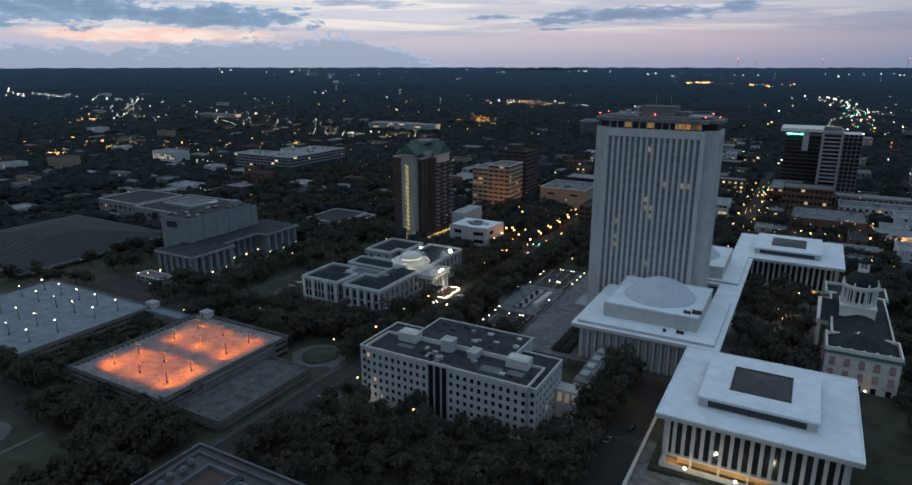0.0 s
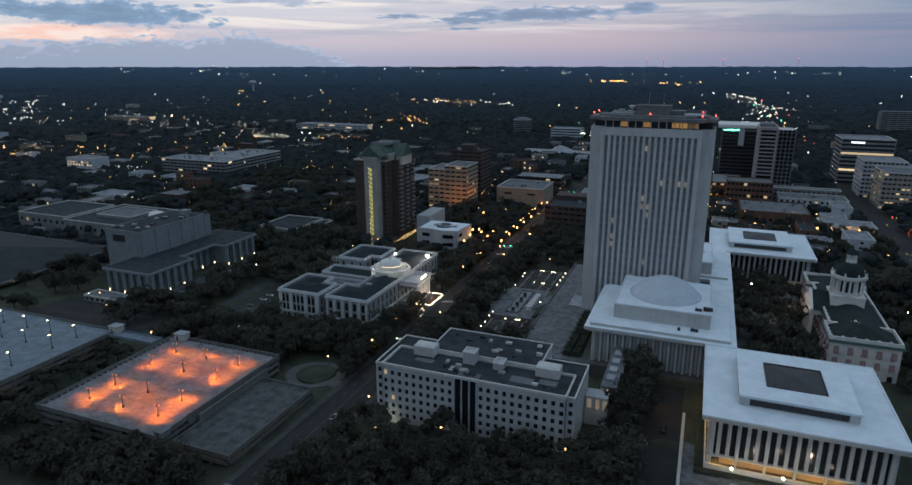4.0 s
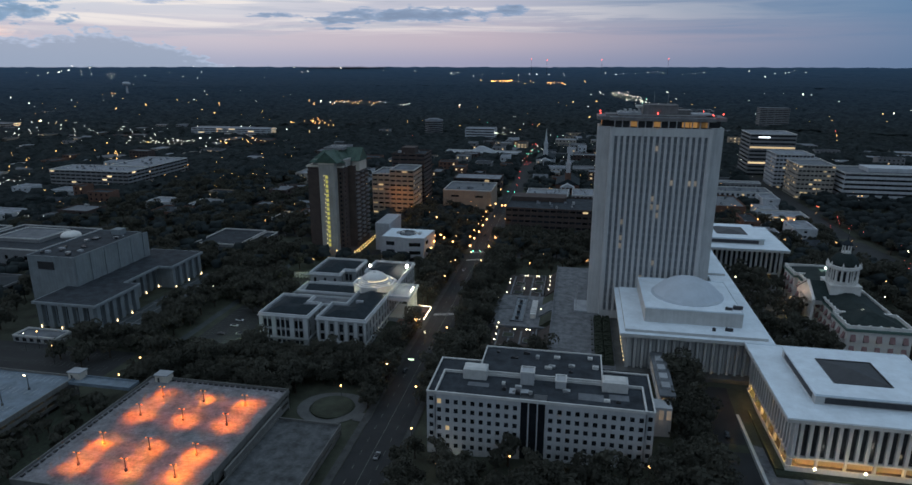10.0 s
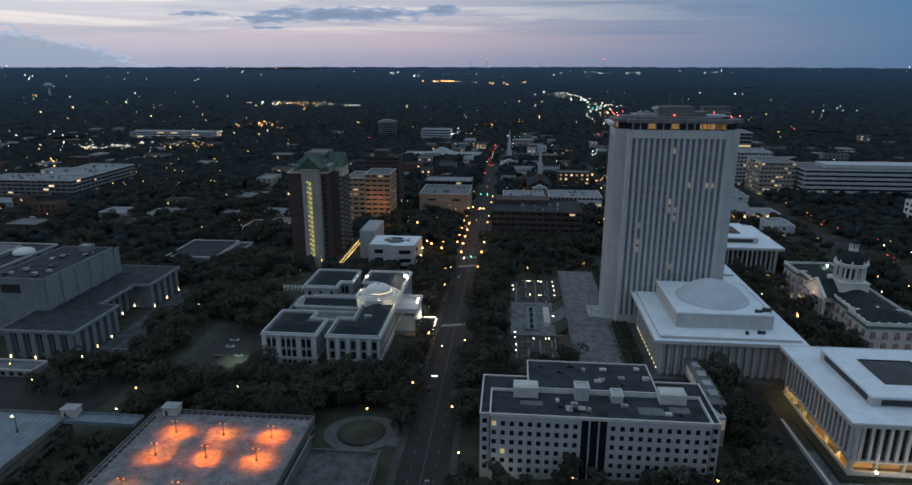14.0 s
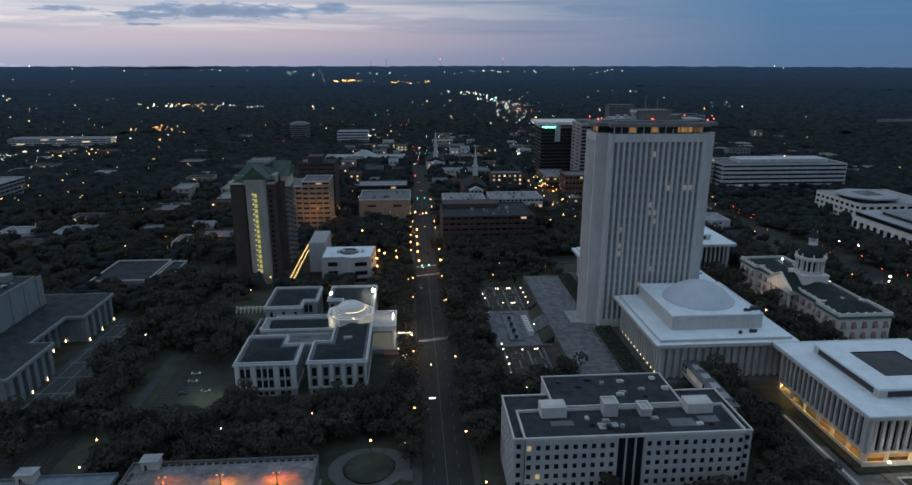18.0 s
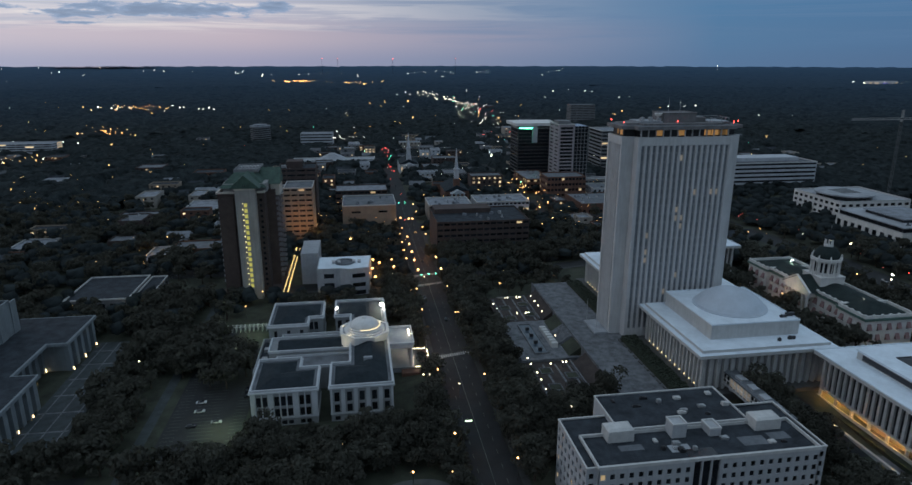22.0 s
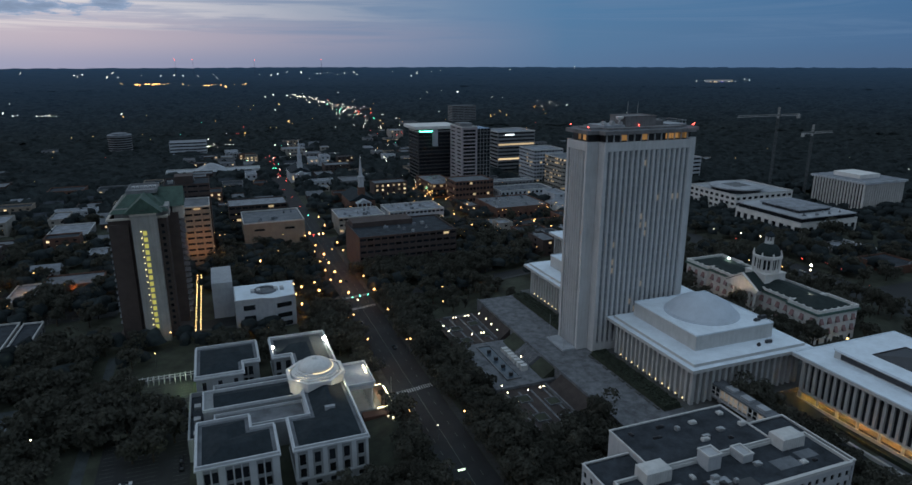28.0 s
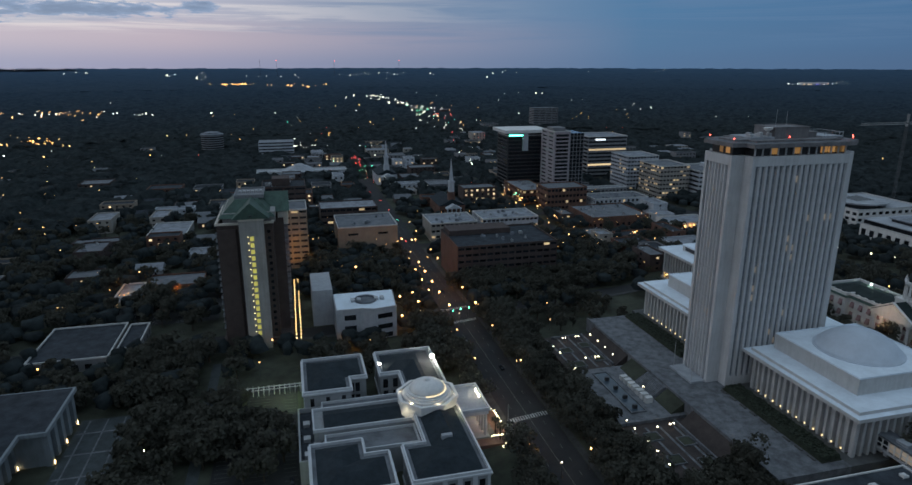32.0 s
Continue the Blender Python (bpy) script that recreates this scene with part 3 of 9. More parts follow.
def block(name, label, x0, x1, y0, y1, z0, z1, wallmat, roofmat, wins=None, lit=0.05, category="building", rimh=0.9, glass=None, group="", sides="SEWN"):
    """A plain building: four walls with their openings, a roof, a coping. wins: per side (count, wide, sill spans in z)."""
    t = thing(name, (x0 + x1) / 2, (y0 + y1) / 2, z0, label, category, group)
    FOOTPRINTS.append((x0, x1, y0, y1))
    w = Shell()
    todo = []
    for side in "SENW":
        count, wide, vs = (wins or {}).get(side, (0, 1, []))
        width = (x1 - x0) if side in "SN" else (y1 - y0)
        todo += w.wall(side, x0, x1, y0, y1, z0 - 3, z1, spans(width, count, wide) if count else [], vs)
    part("wall", w, wallmat, t)
    part("roof", Shell().box(x0 + 0.3, x1 - 0.3, y0 + 0.3, y1 - 0.3, z1 - 0.6, z1 - 0.25), roofmat, t)
    if rimh and math.hypot(t.location.x + 70, t.location.y + 320) < 1150:
        part("coping", Shell().rim(x0 - 0.12, x1 + 0.12, y0 - 0.12, y1 + 0.12, z1 - 0.01, z1 + rimh, 0.5), M_COPING if (wallmat not in (M_BRICK, M_BROWN) and group != "town blocks") else wallmat, t)
    glaze(todo, t, lit, glass, plain=group == "town blocks")
    return t


def floors(z0, z1, count, sill=0.3, head=0.75):
    """z spans of windows in evenly spaced storeys."""
    h = (z1 - z0) / count
    return [(z0 + h * (k + sill), z0 + h * (k + head)) for k in range(count)]


def ground_z(x, y):
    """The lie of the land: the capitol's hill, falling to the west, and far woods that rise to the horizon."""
    hill = np.interp(x, [-140, -104, -84, -46, 10, 60], [-15.0, -11.0, -9.2, -8.0, -2.8, -2.5])
    south = np.interp(x, [-140, -104, -60, 10, 60], [-15.0, -11.5, -8.5, -6.5, -6.0])
    k = float(np.clip((y + 105) / 45, 0, 1))
    z = hill * k + south * (1 - k)
    north = float(np.clip((y - 110) / 120, 0, 1))
    z = z * (1 - north) + (-14.0 + np.interp(x, [-110, 100], [0, 4.0])) * north
    z -= 9.0 * float(np.interp(x, [-600, -480], [1, 0])) * float(np.clip((1000 - y) / 300, 0, 1))
    r = min(math.hypot(x + 70, y + 320), 4750)
    if r > 1500:
        z += 104.0 * ((r - 1500) / 3250) ** 1.35
    return float(z)

# ---- ground, streets, pavements ----
def sheet(xs, ys, lift=0.0):
    s = Shell()
    s.v = [(x, y, ground_z(x, y) + lift) for y in ys for x in xs]
    k = len(xs)
    s.f = [(j * k + i, j * k + i + 1, (j + 1) * k + i + 1, (j + 1) * k + i) for j in range(len(ys) - 1) for i in range(k - 1)]
    return s


def steps(a, b, near, far_step=160):
    """Grid lines that are close over the town and wide beyond it."""
    fine = list(np.arange(near[0], near[1] + 1, 20.0))
    lo = list(np.arange(near[0] - far_step, a, -far_step))
    hi = list(np.arange(near[1] + far_step, b, far_step))
    return [a] + lo[::-1] + fine + hi + [b]


solo("ground", sheet(steps(-5200, 5200, (-420, 240)), steps(-3800, 5000, (-420, 400))), M_GRASS, "dark grass and earth reaching to the wooded horizon", "ground", "structure", smooth=True)


def strip(name, x0, x1, y0, y1, mat, label, lift=0.12, category="road", step=10.0):
    nx, ny = max(2, int((x1 - x0) / step) + 1), max(2, int((y1 - y0) / step) + 1)
    return solo(name, sheet(list(np.linspace(x0, x1, nx)), list(np.linspace(y0, y1, ny)), lift), mat, label, category, "structure")


ROADS = [
    (-122, -103.6, -420, 640), (-700, 166, 131, 144), (-420, -212, -203, -189), (166, 190, -300, 640),
    (-700, 166, 372, 383), (-103.6, 166, 294.5, 304.5), (-470, -459, -300, 620), (-122, 120, -300, -288), (190, 900, 330, 344), (190, 900, -18, 20), (18, 30, 304, 640),
]
for x0, x1, y0, y1 in ROADS:
    strip("road", x0, x1, y0, y1, M_ASPHALT, "worn dark asphalt city street", 0.14 + 0.004 * ROADS.index((x0, x1, y0, y1)))
for x0, x1, y0, y1 in [(-103.4, -100.6, -420, 128), (-125.5, -122.2, -187, 128), (-420, -212, -188.8, -186.2), (-100.4, 160, 127.4, 130.7), (-236, -126, 127.4, 130.7), (-125.5, -122.2, 147, 370), (-103.4, -100.6, 147, 290)]:
    strip("pavement", x0, x1, y0, y1, M_SIDEWALK, "pale concrete pavement with a kerb along the street", 0.34, "pavement")
# lane lines: dashes along the main street, stop lines and crossings
dashes = Shell()
for y in np.arange(-300, 420, 9.0):
    for x in (-117.6, -108.2):
        z = ground_z(x, y) + 0.22
        dashes.face((x - 0.09, y, z), (x + 0.09, y, z), (x + 0.09, y + 3, z + ground_z(x, y + 3) - ground_z(x, y)), (x - 0.09, y + 3, z))
for y in np.arange(-300, 420, 6.0):
    x = -112.9
    z = ground_z(x, y) + 0.22
    dashes.face((x - 0.1, y, z), (x + 0.1, y, z), (x + 0.1, y + 6, z + ground_z(x, y + 6) - ground_z(x, y)), (x - 0.1, y + 6, z))
solo("lane_lines", dashes, M_FADED, "worn white lane lines along the main street", "road marking", "structure")
for cx0, cx1, cy in ((-121, -104.6, 14.5), (-121, -104.6, 126), (-121, -104.6, 147.5), (-121, -104.6, -184)):
    zeb = Shell()
    for x in np.arange(cx0, cx1, 1.15):
        z = ground_z(x, cy) + 0.24
        zeb.face((x, cy - 1.6, z), (x + 0.6, cy - 1.6, z), (x + 0.6, cy + 1.6, z), (x, cy + 1.6, z))
    solo("crosswalk", zeb, M_PAINT, "white ladder crosswalk across the main street", "crosswalk", "structure")


def stalls(name, x0, x1, y0, y1, rows, along="y", mat=M_ASPHALT, label="asphalt car park with white stall lines", z=None, pitch=2.7, deep=5.2, paint=M_PAINT):
    """A parking lot with painted stall lines. rows: positions of the stall rows across it."""
    zz = (lambda x, y: z) if z is not None else (lambda x, y: ground_z(x, y) + 0.16)
    if z is None:
        strip(name, x0, x1, y0, y1, mat, label, 0.16, "car park", 6.0)
    lines = Shell()
    for r in rows:
        if along == "y":
            for y in np.arange(y0 + 2, y1 - 2, pitch):
                h = zz(r, y) + 0.05
                lines.face((r, y - 0.07, h), (r + deep, y - 0.07, h), (r + deep, y + 0.07, h), (r, y + 0.07, h))
        else:
            for x in np.arange(x0 + 2, x1 - 2, pitch):
                h = zz(x, r) + 0.05
                lines.face((x - 0.07, r, h), (x + 0.07, r, h), (x + 0.07, r + deep, h), (x - 0.07, r + deep, h))
    solo("stall_lines", lines, paint, "painted white parking stall lines", "road marking", "structure")


stalls("car_park", -243, -210, -60, 76, (-242, -232.5, -227, -216), "y", paint=M_FADED)
stalls("car_park", -352, -262, -98, -62, (-96, -84, -72), "x", paint=M_FADED)
strip("park_walk", -252, -247.5, -98, 108, M_TERRACE, "long pale footpath between the library and the courthouse lot", 0.2, "path")
strip("park_walk", -196, -193.6, -246, -206, M_PAVE, "narrow pale path across the dark lawn", 0.2, "path")
ring_path = Shell()
for k in range(28):
    a0, a1 = k * math.pi / 14, (k + 1) * math.pi / 14
    ring_path.face(*[(x, y, ground_z(x, y) + 0.25) for x, y in [(-216 + r * math.cos(a), -222 + r * math.sin(a)) for r, a in ((9.0, a0), (13.0, a0), (13.0, a1), (9.0, a1))]])
solo("ring_path", ring_path, M_PAVE, "pale ring path in the dark lawn", "path", "structure")
stalls("car_park", -330, -255, 170, 240, (-325, -310, -295, -280), "y")
stalls("car_park", -60, -10, 150, 190, (-58, -45, -30), "y")
loop = Shell()
for k in range(36):
    a0, a1 = k * math.pi / 18, (k + 1) * math.pi / 18
    quad = [(-142 + r * math.cos(a), -95 + r * 0.86 * math.sin(a)) for r, a in ((10.2, a0), (15.6, a0), (15.6, a1), (10.2, a1))]
    loop.face(*[(x, y, ground_z(x, y) + 0.35) for x, y in quad])
for y0, y1 in ((-104.5, -99.5),):
    loop.face(*[(x, y, ground_z(x, y) + 0.33) for x, y in ((-129.5, y0), (-122.1, y0 - 2), (-122.1, y1 + 2), (-129.5, y1))])
solo("drive_loop", loop, M_PAVE, "pale turning loop round a grass island", "road", "structure")
solo("planting_bed", Shell().lathe(-142, -95, [(9.5, -15), (9.5, -13.9), (8.5, -13.5)], 28), M_GRASS, "round grass island with a concrete kerb", "planting bed", "structure")
strip("service_drive", 11, 26, -150, -66, M_ASPHALT, "asphalt service drive below a retaining wall", 0.2, "road", 5.0)

# ---- the capitol's west plaza, its terraces and the fountain court ----
solo("plaza", Shell().box(-51, -20, -62, 86, -9, -1.0), M_PLAZA, "worn grey paved plaza before the tower", "plaza", "structure")
solo("courtyard_paving", Shell().box(-20, 82, -62, 92, -9, -1.05), M_PAVE, "concrete courtyard between the capitol buildings", "paving", "structure")
solo("parapet_wall", Shell().box(-51.5, -51.0, -62, 86, -8, -0.2), M_PLAZA, "low pale concrete parapet along the plaza edge", "wall", "structure")
for y0, y1 in ((-8, 5), (22, 36)):
    s = Shell().face((-59, y0, -6.4), (-51.6, y0, -1.3), (-51.6, y1, -1.3), (-59, y1, -6.4)).face((-59, y1, -8), (-59, y0, -8), (-59, y0, -6.4), (-59, y1, -6.4))
    s.face((-59, y0, -8), (-51.6, y0, -8), (-51.6, y0, -1.3), (-59, y0, -6.4)).face((-51.6, y1, -8), (-59, y1, -8), (-59, y1, -6.4), (-51.6, y1, -1.3))
    solo("lawn_bank", s, M_GRASS, "sloping lawn bank below the plaza", "lawn", "structure")
solo("fountain_court", Shell().box(-82, -51.5, -10, 38, -9.5, -5.6), M_PLAZA, "paved court round the stepped fountains", "paving", "structure")
for y0, y1 in ((-48, -10), (38, 80)):
    solo("lower_terrace", Shell().box(-82, -53, y0, y1, -10, -6.9), M_BRICKPAVE, "brick-paved terrace with square planters", "terrace", "structure")
    bank_s = Shell().face((-58, y0 + 2, -6.6), (-51.6, y0 + 2, -1.4), (-51.6, y1 - 4, -1.4), (-58, y1 - 4, -6.6))
    bank_s.face((-58, y0 + 2, -8), (-51.6, y0 + 2, -8), (-51.6, y0 + 2, -1.4), (-58, y0 + 2, -6.6)).face((-51.6, y1 - 4, -8), (-58, y1 - 4, -8), (-58, y1 - 4, -6.6), (-51.6, y1 - 4, -1.4))
    solo("ramp_bank", bank_s, M_BRICKPAVE, "brick-faced bank up to the plaza", "bank", "structure")
stair = Shell()
for k in range(12):
    stair.box(-59 + 0.55 * k, -51.5, 6, 21, -5.6 + 0.36 * k, -5.6 + 0.36 * (k + 1))
solo("plaza_stairs", stair, M_PLAZA, "wide flight of pale steps up to the plaza", "stairs", "structure")
basin = thing("fountain", -70, 14, -5.6, "long stepped fountain with dark basins and pale weirs", "fountain")
part("basin", Shell().rim(-74, -66.5, -4, 33, -5.6, -4.9, 0.6), M_PLAZA, basin)
part("water", Shell().box(-73.2, -67.2, -3.2, 32.2, -5.6, -5.2), M_WATER, basin)
for k in range(7):
    part("weir", Shell().box(-63.5, -60.3, 2 + 3.6 * k, 4.2 + 3.6 * k, -5.6, -2.9 - 0.12 * k), M_COPING, basin)
for k in range(4):
    part("spout", Shell().box(-71.2, -69.4, -1 + 8.5 * k, 0.2 + 8.5 * k, -5.6, -3.6), M_DARK_METAL, basin)
for y0, y1 in ((-46, -12), (41, 78)):
    solo("terrace_wall", Shell().box(-59.0, -58.3, y0, y1, -6.9, -5.4).box(-76, -58.3, (y0 if y0 < 0 else y1 - 0.6), (y0 + 0.6 if y0 < 0 else y1), -6.9, -5.6), M_PLAZA, "low pale wall round the brick terrace", "wall", "structure")
    for k in range(4):
        solo("paving_band", Shell().box(-79 + 6 * k, -78 + 6 * k, y0 + 1, y1 - 1, -6.92, -6.84), M_PLAZA, "pale paving band in the brick terrace", "paving band", "structure")
solo("court_walk", Shell().box(-88, -82, -8, 36, -10, -6.2).box(-82.2, -52, 14, 17, -5.6, -5.5), M_PLAZA, "pale walk into the fountain court", "paving", "structure")
for cx, cy in ((-74, 46), (-62, 50), (-74, 62), (-62, 66), (-73, -20), (-62, -26), (-73, -36), (-62, -40)):
    planter = thing("planter", cx, cy, -6.9, "square concrete planter with low shrubs", "planter", "terrace planters")
    part("kerb", Shell().rim(cx - 3, cx + 3, cy - 3, cy + 3, -6.9, -6.3, 0.4), M_PLAZA, planter)
    part("soil", Shell().box(cx - 2.4, cx + 2.4, cy - 2.4, cy + 2.4, -6.9, -6.5), M_GRASS, planter)
bed = Shell()
for y0, y1 in ((-58, -2), (30, 84)):
    bed.box(-29, -20.5, y0, y1, -1.0, -0.55)
solo("planting_strip", bed, M_GRASS, "planted strip along the chamber walls", "planting bed", "structure")
for k in range(9):
    solo("bench", Shell().box(-30.6, -29.6, -56 + 6.2 * k, -52.6 + 6.2 * k, -1.0, -0.45).box(-30.4, -29.8, -55.6 + 6.2 * k, -53 + 6.2 * k, -0.45, -0.38), M_PAVE, "plain concrete bench on the plaza", "bench", at=(-30, -54 + 6.2 * k, -1.0), group="plaza benches")
# terrace and paths at the library
solo("library_terrace", Shell().box(-302, -281, -48, 64, -18, -14.6), M_TERRACE, "dark paved terrace with pale bands before the library", "terrace", "structure")
for k in range(7):
    solo("paving_band", Shell().box(-301, -282, -44 + 16 * k, -43 + 16 * k, -14.7, -14.55), M_PLAZA, "pale paving band across the terrace", "paving band", "structure")
for k in range(3):
    solo("paving_band", Shell().box(-298.6 + 7.2 * k, -297.9 + 7.2 * k, -47, 63, -14.7, -14.562), M_PLAZA, "pale paving band along the terrace", "paving band", "structure")
solo("court_walk", Shell().box(-140, -124.2, 0, 30, -17, -13.1), M_BRICK, "red brick forecourt of the courthouse steps", "paving", "structure")

# ---- the capitol tower ----
FOOTPRINTS += [(-53, -20, -62, 86), (-84, -50, -50, 82), (-36, 36, -5, 33), (-20, 46, -62, 90)]
tower = thing("capitol_tower", 0, 14, -1, "tall pale concrete office tower with narrow vertical fins", "tower")
TZ = 100.6
core = Shell().box(-23.6, 23.6, 1.0, 27.0, -1, TZ).box(-29.5, 29.5, 6.2, 21.8, -1, TZ)
part("core", core, M_TOWER_PANEL, tower)
# solid corner piers, with the recess between the long faces and the end bays
for sx in (-1, 1):
    for y0, y1 in ((0, 6.3), (21.7, 28)):
        xa, xb = sorted((sx * 22.9, sx * 24.3))
        part("corner_pier", Shell().box(xa, xb, y0, y1, -1, TZ), M_TOWER, tower)
    for y0, y1 in ((5.2, 6.8), (21.2, 22.8)):
        xa, xb = sorted((sx * 23.4, sx * 30.3))
        part("end_pier", Shell().box(xa, xb, y0, y1, -1, TZ), M_TOWER, tower)
for y0, y1 in ((0, 1.6), (26.4, 28)):
    part("top_band", Shell().box(-22.9, 22.9, y0, y1, 96.6, TZ), M_TOWER, tower)
    part("base_band", Shell().box(-22.9, 22.9, y0 + 0.2, y1 - 0.2, -1, 3.2), M_TOWER, tower)
for xa, xb in ((-30.3, -28.8), (28.8, 30.3)):
    part("top_band", Shell().box(xa, xb, 6.8, 21.2, 96.6, TZ), M_TOWER, tower)
N_BAY = 16
BAY = 45.8 / N_BAY


def fin_mesh(w, d, z0, z1):
    s = Shell()
    c = w * 0.22
    s.prism([(-w / 2, 0), (-w / 2 + c, -d), (w / 2 - c, -d), (w / 2, 0)], z0, z1)
    return mesh_of("fin", s, M_TOWER_FIN)


long_fin, end_fin = fin_mesh(1.62, 1.0, -0.2, 97.8), fin_mesh(1.05, 0.9, -0.2, 97.8)


def put_fin(me, x, y, turn, parent):
    ob = new("fin", me)
    ob.parent = parent
    ob.location = Vector((x, y, 0)) - Vector(parent.location)
    ob.rotation_euler = (0, 0, radians(turn))


for k in range(N_BAY + 1):
    x = -22.9 + BAY * k
    put_fin(long_fin, x, 1.1, 0, tower)
    put_fin(long_fin, x, 26.9, 180, tower)
for k in range(1, 7):
    y = 6.8 + 14.4 / 7 * k
    put_fin(end_fin, -29.5, y, -90, tower)
    put_fin(end_fin, 29.5, y, 90, tower)
FLOOR = 4.25
strip_s = Shell().box(-BAY * 0.28, BAY * 0.28, -0.03, 0.1, 3.4, 96.4)
glass_strip = mesh_of("window_strip", strip_s, M_TOWER_GLASS)
for k in range(N_BAY):
    x = -22.9 + BAY * (k + 0.5)
    for y in (0.98, 27.06):
        ob = new("window_strip", glass_strip)
        ob.parent = tower
        ob.location = Vector((x, y, 0)) - Vector(tower.location)
# thin floor edges between the fins
edge_s, edge_e = Shell().box(-22.9, 22.9, -0.02, 0.15, 0, 0.55), Shell().box(-0.02, 0.15, -7.2, 7.2, 0, 0.55)
edge_long, edge_end = mesh_of("floor_edge", edge_s, M_TOWER_PANEL), mesh_of("floor_edge", edge_e, M_TOWER_PANEL)
for f in range(22):
    for y in (0.88, 27.0):
        ob = new("floor_edge", edge_long)
        ob.parent, ob.location = tower, Vector((0, y, 3.4 + FLOOR * f)) - Vector(tower.location)
    for x in (-29.65, 29.52):
        ob = new("floor_edge", edge_end)
        ob.parent, ob.location = tower, Vector((x, 14, 3.4 + FLOOR * f)) - Vector(tower.location)
lit = [(2, 11), (2, 9), (2, 8), (7, 14), (7, 13), (8, 13), (13, 16), (14, 16), (8, 12), (10, 16), (7, 20), (8, 6), (6, 4), (7, 3)]
for bay, f in lit:
    x = -22.9 + BAY * (bay + 0.5)
    pane([(x - 0.62, 0.93, 4.2 + FLOOR * f), (x + 0.62, 0.93, 4.2 + FLOOR * f), (x + 0.62, 0.93, 6.9 + FLOOR * f), (x - 0.62, 0.93, 6.9 + FLOOR * f)], G_DIMPANE, tower, "lit_window")
for by, f in ((1, 6), (2, 6), (1, 9), (3, 13), (5, 4), (4, 17)):
    y = 6.8 + 14.4 / 7 * (by + 0.5)
    pane([(-29.62, y + 0.5, 4.2 + FLOOR * f), (-29.62, y - 0.5, 4.2 + FLOOR * f), (-29.62, y - 0.5, 6.9 + FLOOR * f), (-29.62, y + 0.5, 6.9 + FLOOR * f)], G_DIMPANE, tower, "lit_window")
# the open top storey and its overhanging roof slab
part("crown_core", Shell().box(-22.4, 22.4, 2.2, 25.8, TZ, 104.2).box(-28.6, 28.6, 7.4, 20.6, TZ, 104.2), M_DARK_METAL, tower)
for k in range(13):
    x = -22.4 + 3.7 * k
    part("crown_post", Shell().box(x - 0.25, x + 0.25, 1.5, 2.1, TZ, 104.0), M_TOWER, tower)
for x0, x1 in ((-14.8, -11.3), (-4.0, -0.3), (9.8, 13.2), (13.5, 17.0), (17.2, 20.5), (20.6, 22.2)):
    pane([(x0, 2.1, TZ + 0.5), (x1, 2.1, TZ + 0.5), (x1, 2.1, 103.6), (x0, 2.1, 103.6)], G_CROWN, tower, "crown_window")
for y0, y1 in ((9, 11.6), (13.4, 15.6)):
    pane([(-28.7, y1, TZ + 0.5), (-28.7, y0, TZ + 0.5), (-28.7, y0, 103.6), (-28.7, y1, 103.6)], G_CROWN, tower, "crown_window")


def cross_ring(o):
    return [(-24.3 - o, -o), (24.3 + o, -o), (24.3 + o, 5.2 - o), (30.3 + o, 5.2 - o), (30.3 + o, 22.8 + o), (24.3 + o, 22.8 + o), (24.3 + o, 28 + o), (-24.3 - o, 28 + o), (-24.3 - o, 22.8 + o), (-30.3 - o, 22.8 + o), (-30.3 - o, 5.2 - o), (-24.3 - o, 5.2 - o)]


part("roof_slab", Shell().prism(cross_ring(0.7), 104.0, 105.7), M_CROWN, tower, "weathered overhanging roof slab")
part("roof_deck", Shell().prism(cross_ring(-0.6), 105.7, 105.8), M_GREY_ROOF, tower)
part("roof_step", Shell().prism(cross_ring(-3.4), 105.8, 106.6), M_CROWN, tower)
part("penthouse", Shell().box(-8.5, 8.1, 8, 21, 106.0, 111.0), M_CROWN, tower, "weathered plant room block")
part("penthouse_rim", Shell().rim(-8.7, 8.3, 7.8, 21.2, 111.0, 111.4, 0.4), M_CROWN, tower)
part("lift_house", Shell().box(8.2, 14.5, 10.5, 20, 106.0, 108.8), M_CROWN, tower)
part("plant_deck", Shell().box(-21, -9.4, 7, 20, 106.6, 107.5), M_PALE_ROOF, tower, "pale plant platform")
for k in range(5):
    part("roof_unit", Shell().box(-20 + 2.2 * k, -18.6 + 2.2 * k, 8.4 + (k % 2) * 4, 10.4 + (k % 2) * 4, 107.5, 108.5 + 0.4 * (k % 3)), M_METAL, tower, "small grey roof unit")
part("pale_roofing", Shell().box(14.9, 25.0, 7, 20, 106.6, 107.2), M_PALE_ROOF, tower)
for k in range(6):
    part("rail_post", Shell().box(15.0 + 1.95 * k, 15.14 + 1.95 * k, 7.0, 7.14, 107.2, 109.0), M_METAL, tower)
part("plant_rail", Shell().rim(14.9, 25.0, 7, 20, 108.7, 108.85, 0.12), M_METAL, tower)
part("dish", Shell().lathe(-10.6, 10, [(0.3, 107.4), (0.3, 109.4), (1.6, 110.2), (1.9, 111.1)], 16), M_WHITEWASH, tower, "small white satellite dish")
for x, y, h in ((-3, 15, 7), (4, 17, 6)):
    part("antenna", Shell().box(x - 0.05, x + 0.05, y - 0.05, y + 0.05, 111.0, 111.0 + h), M_METAL, tower)
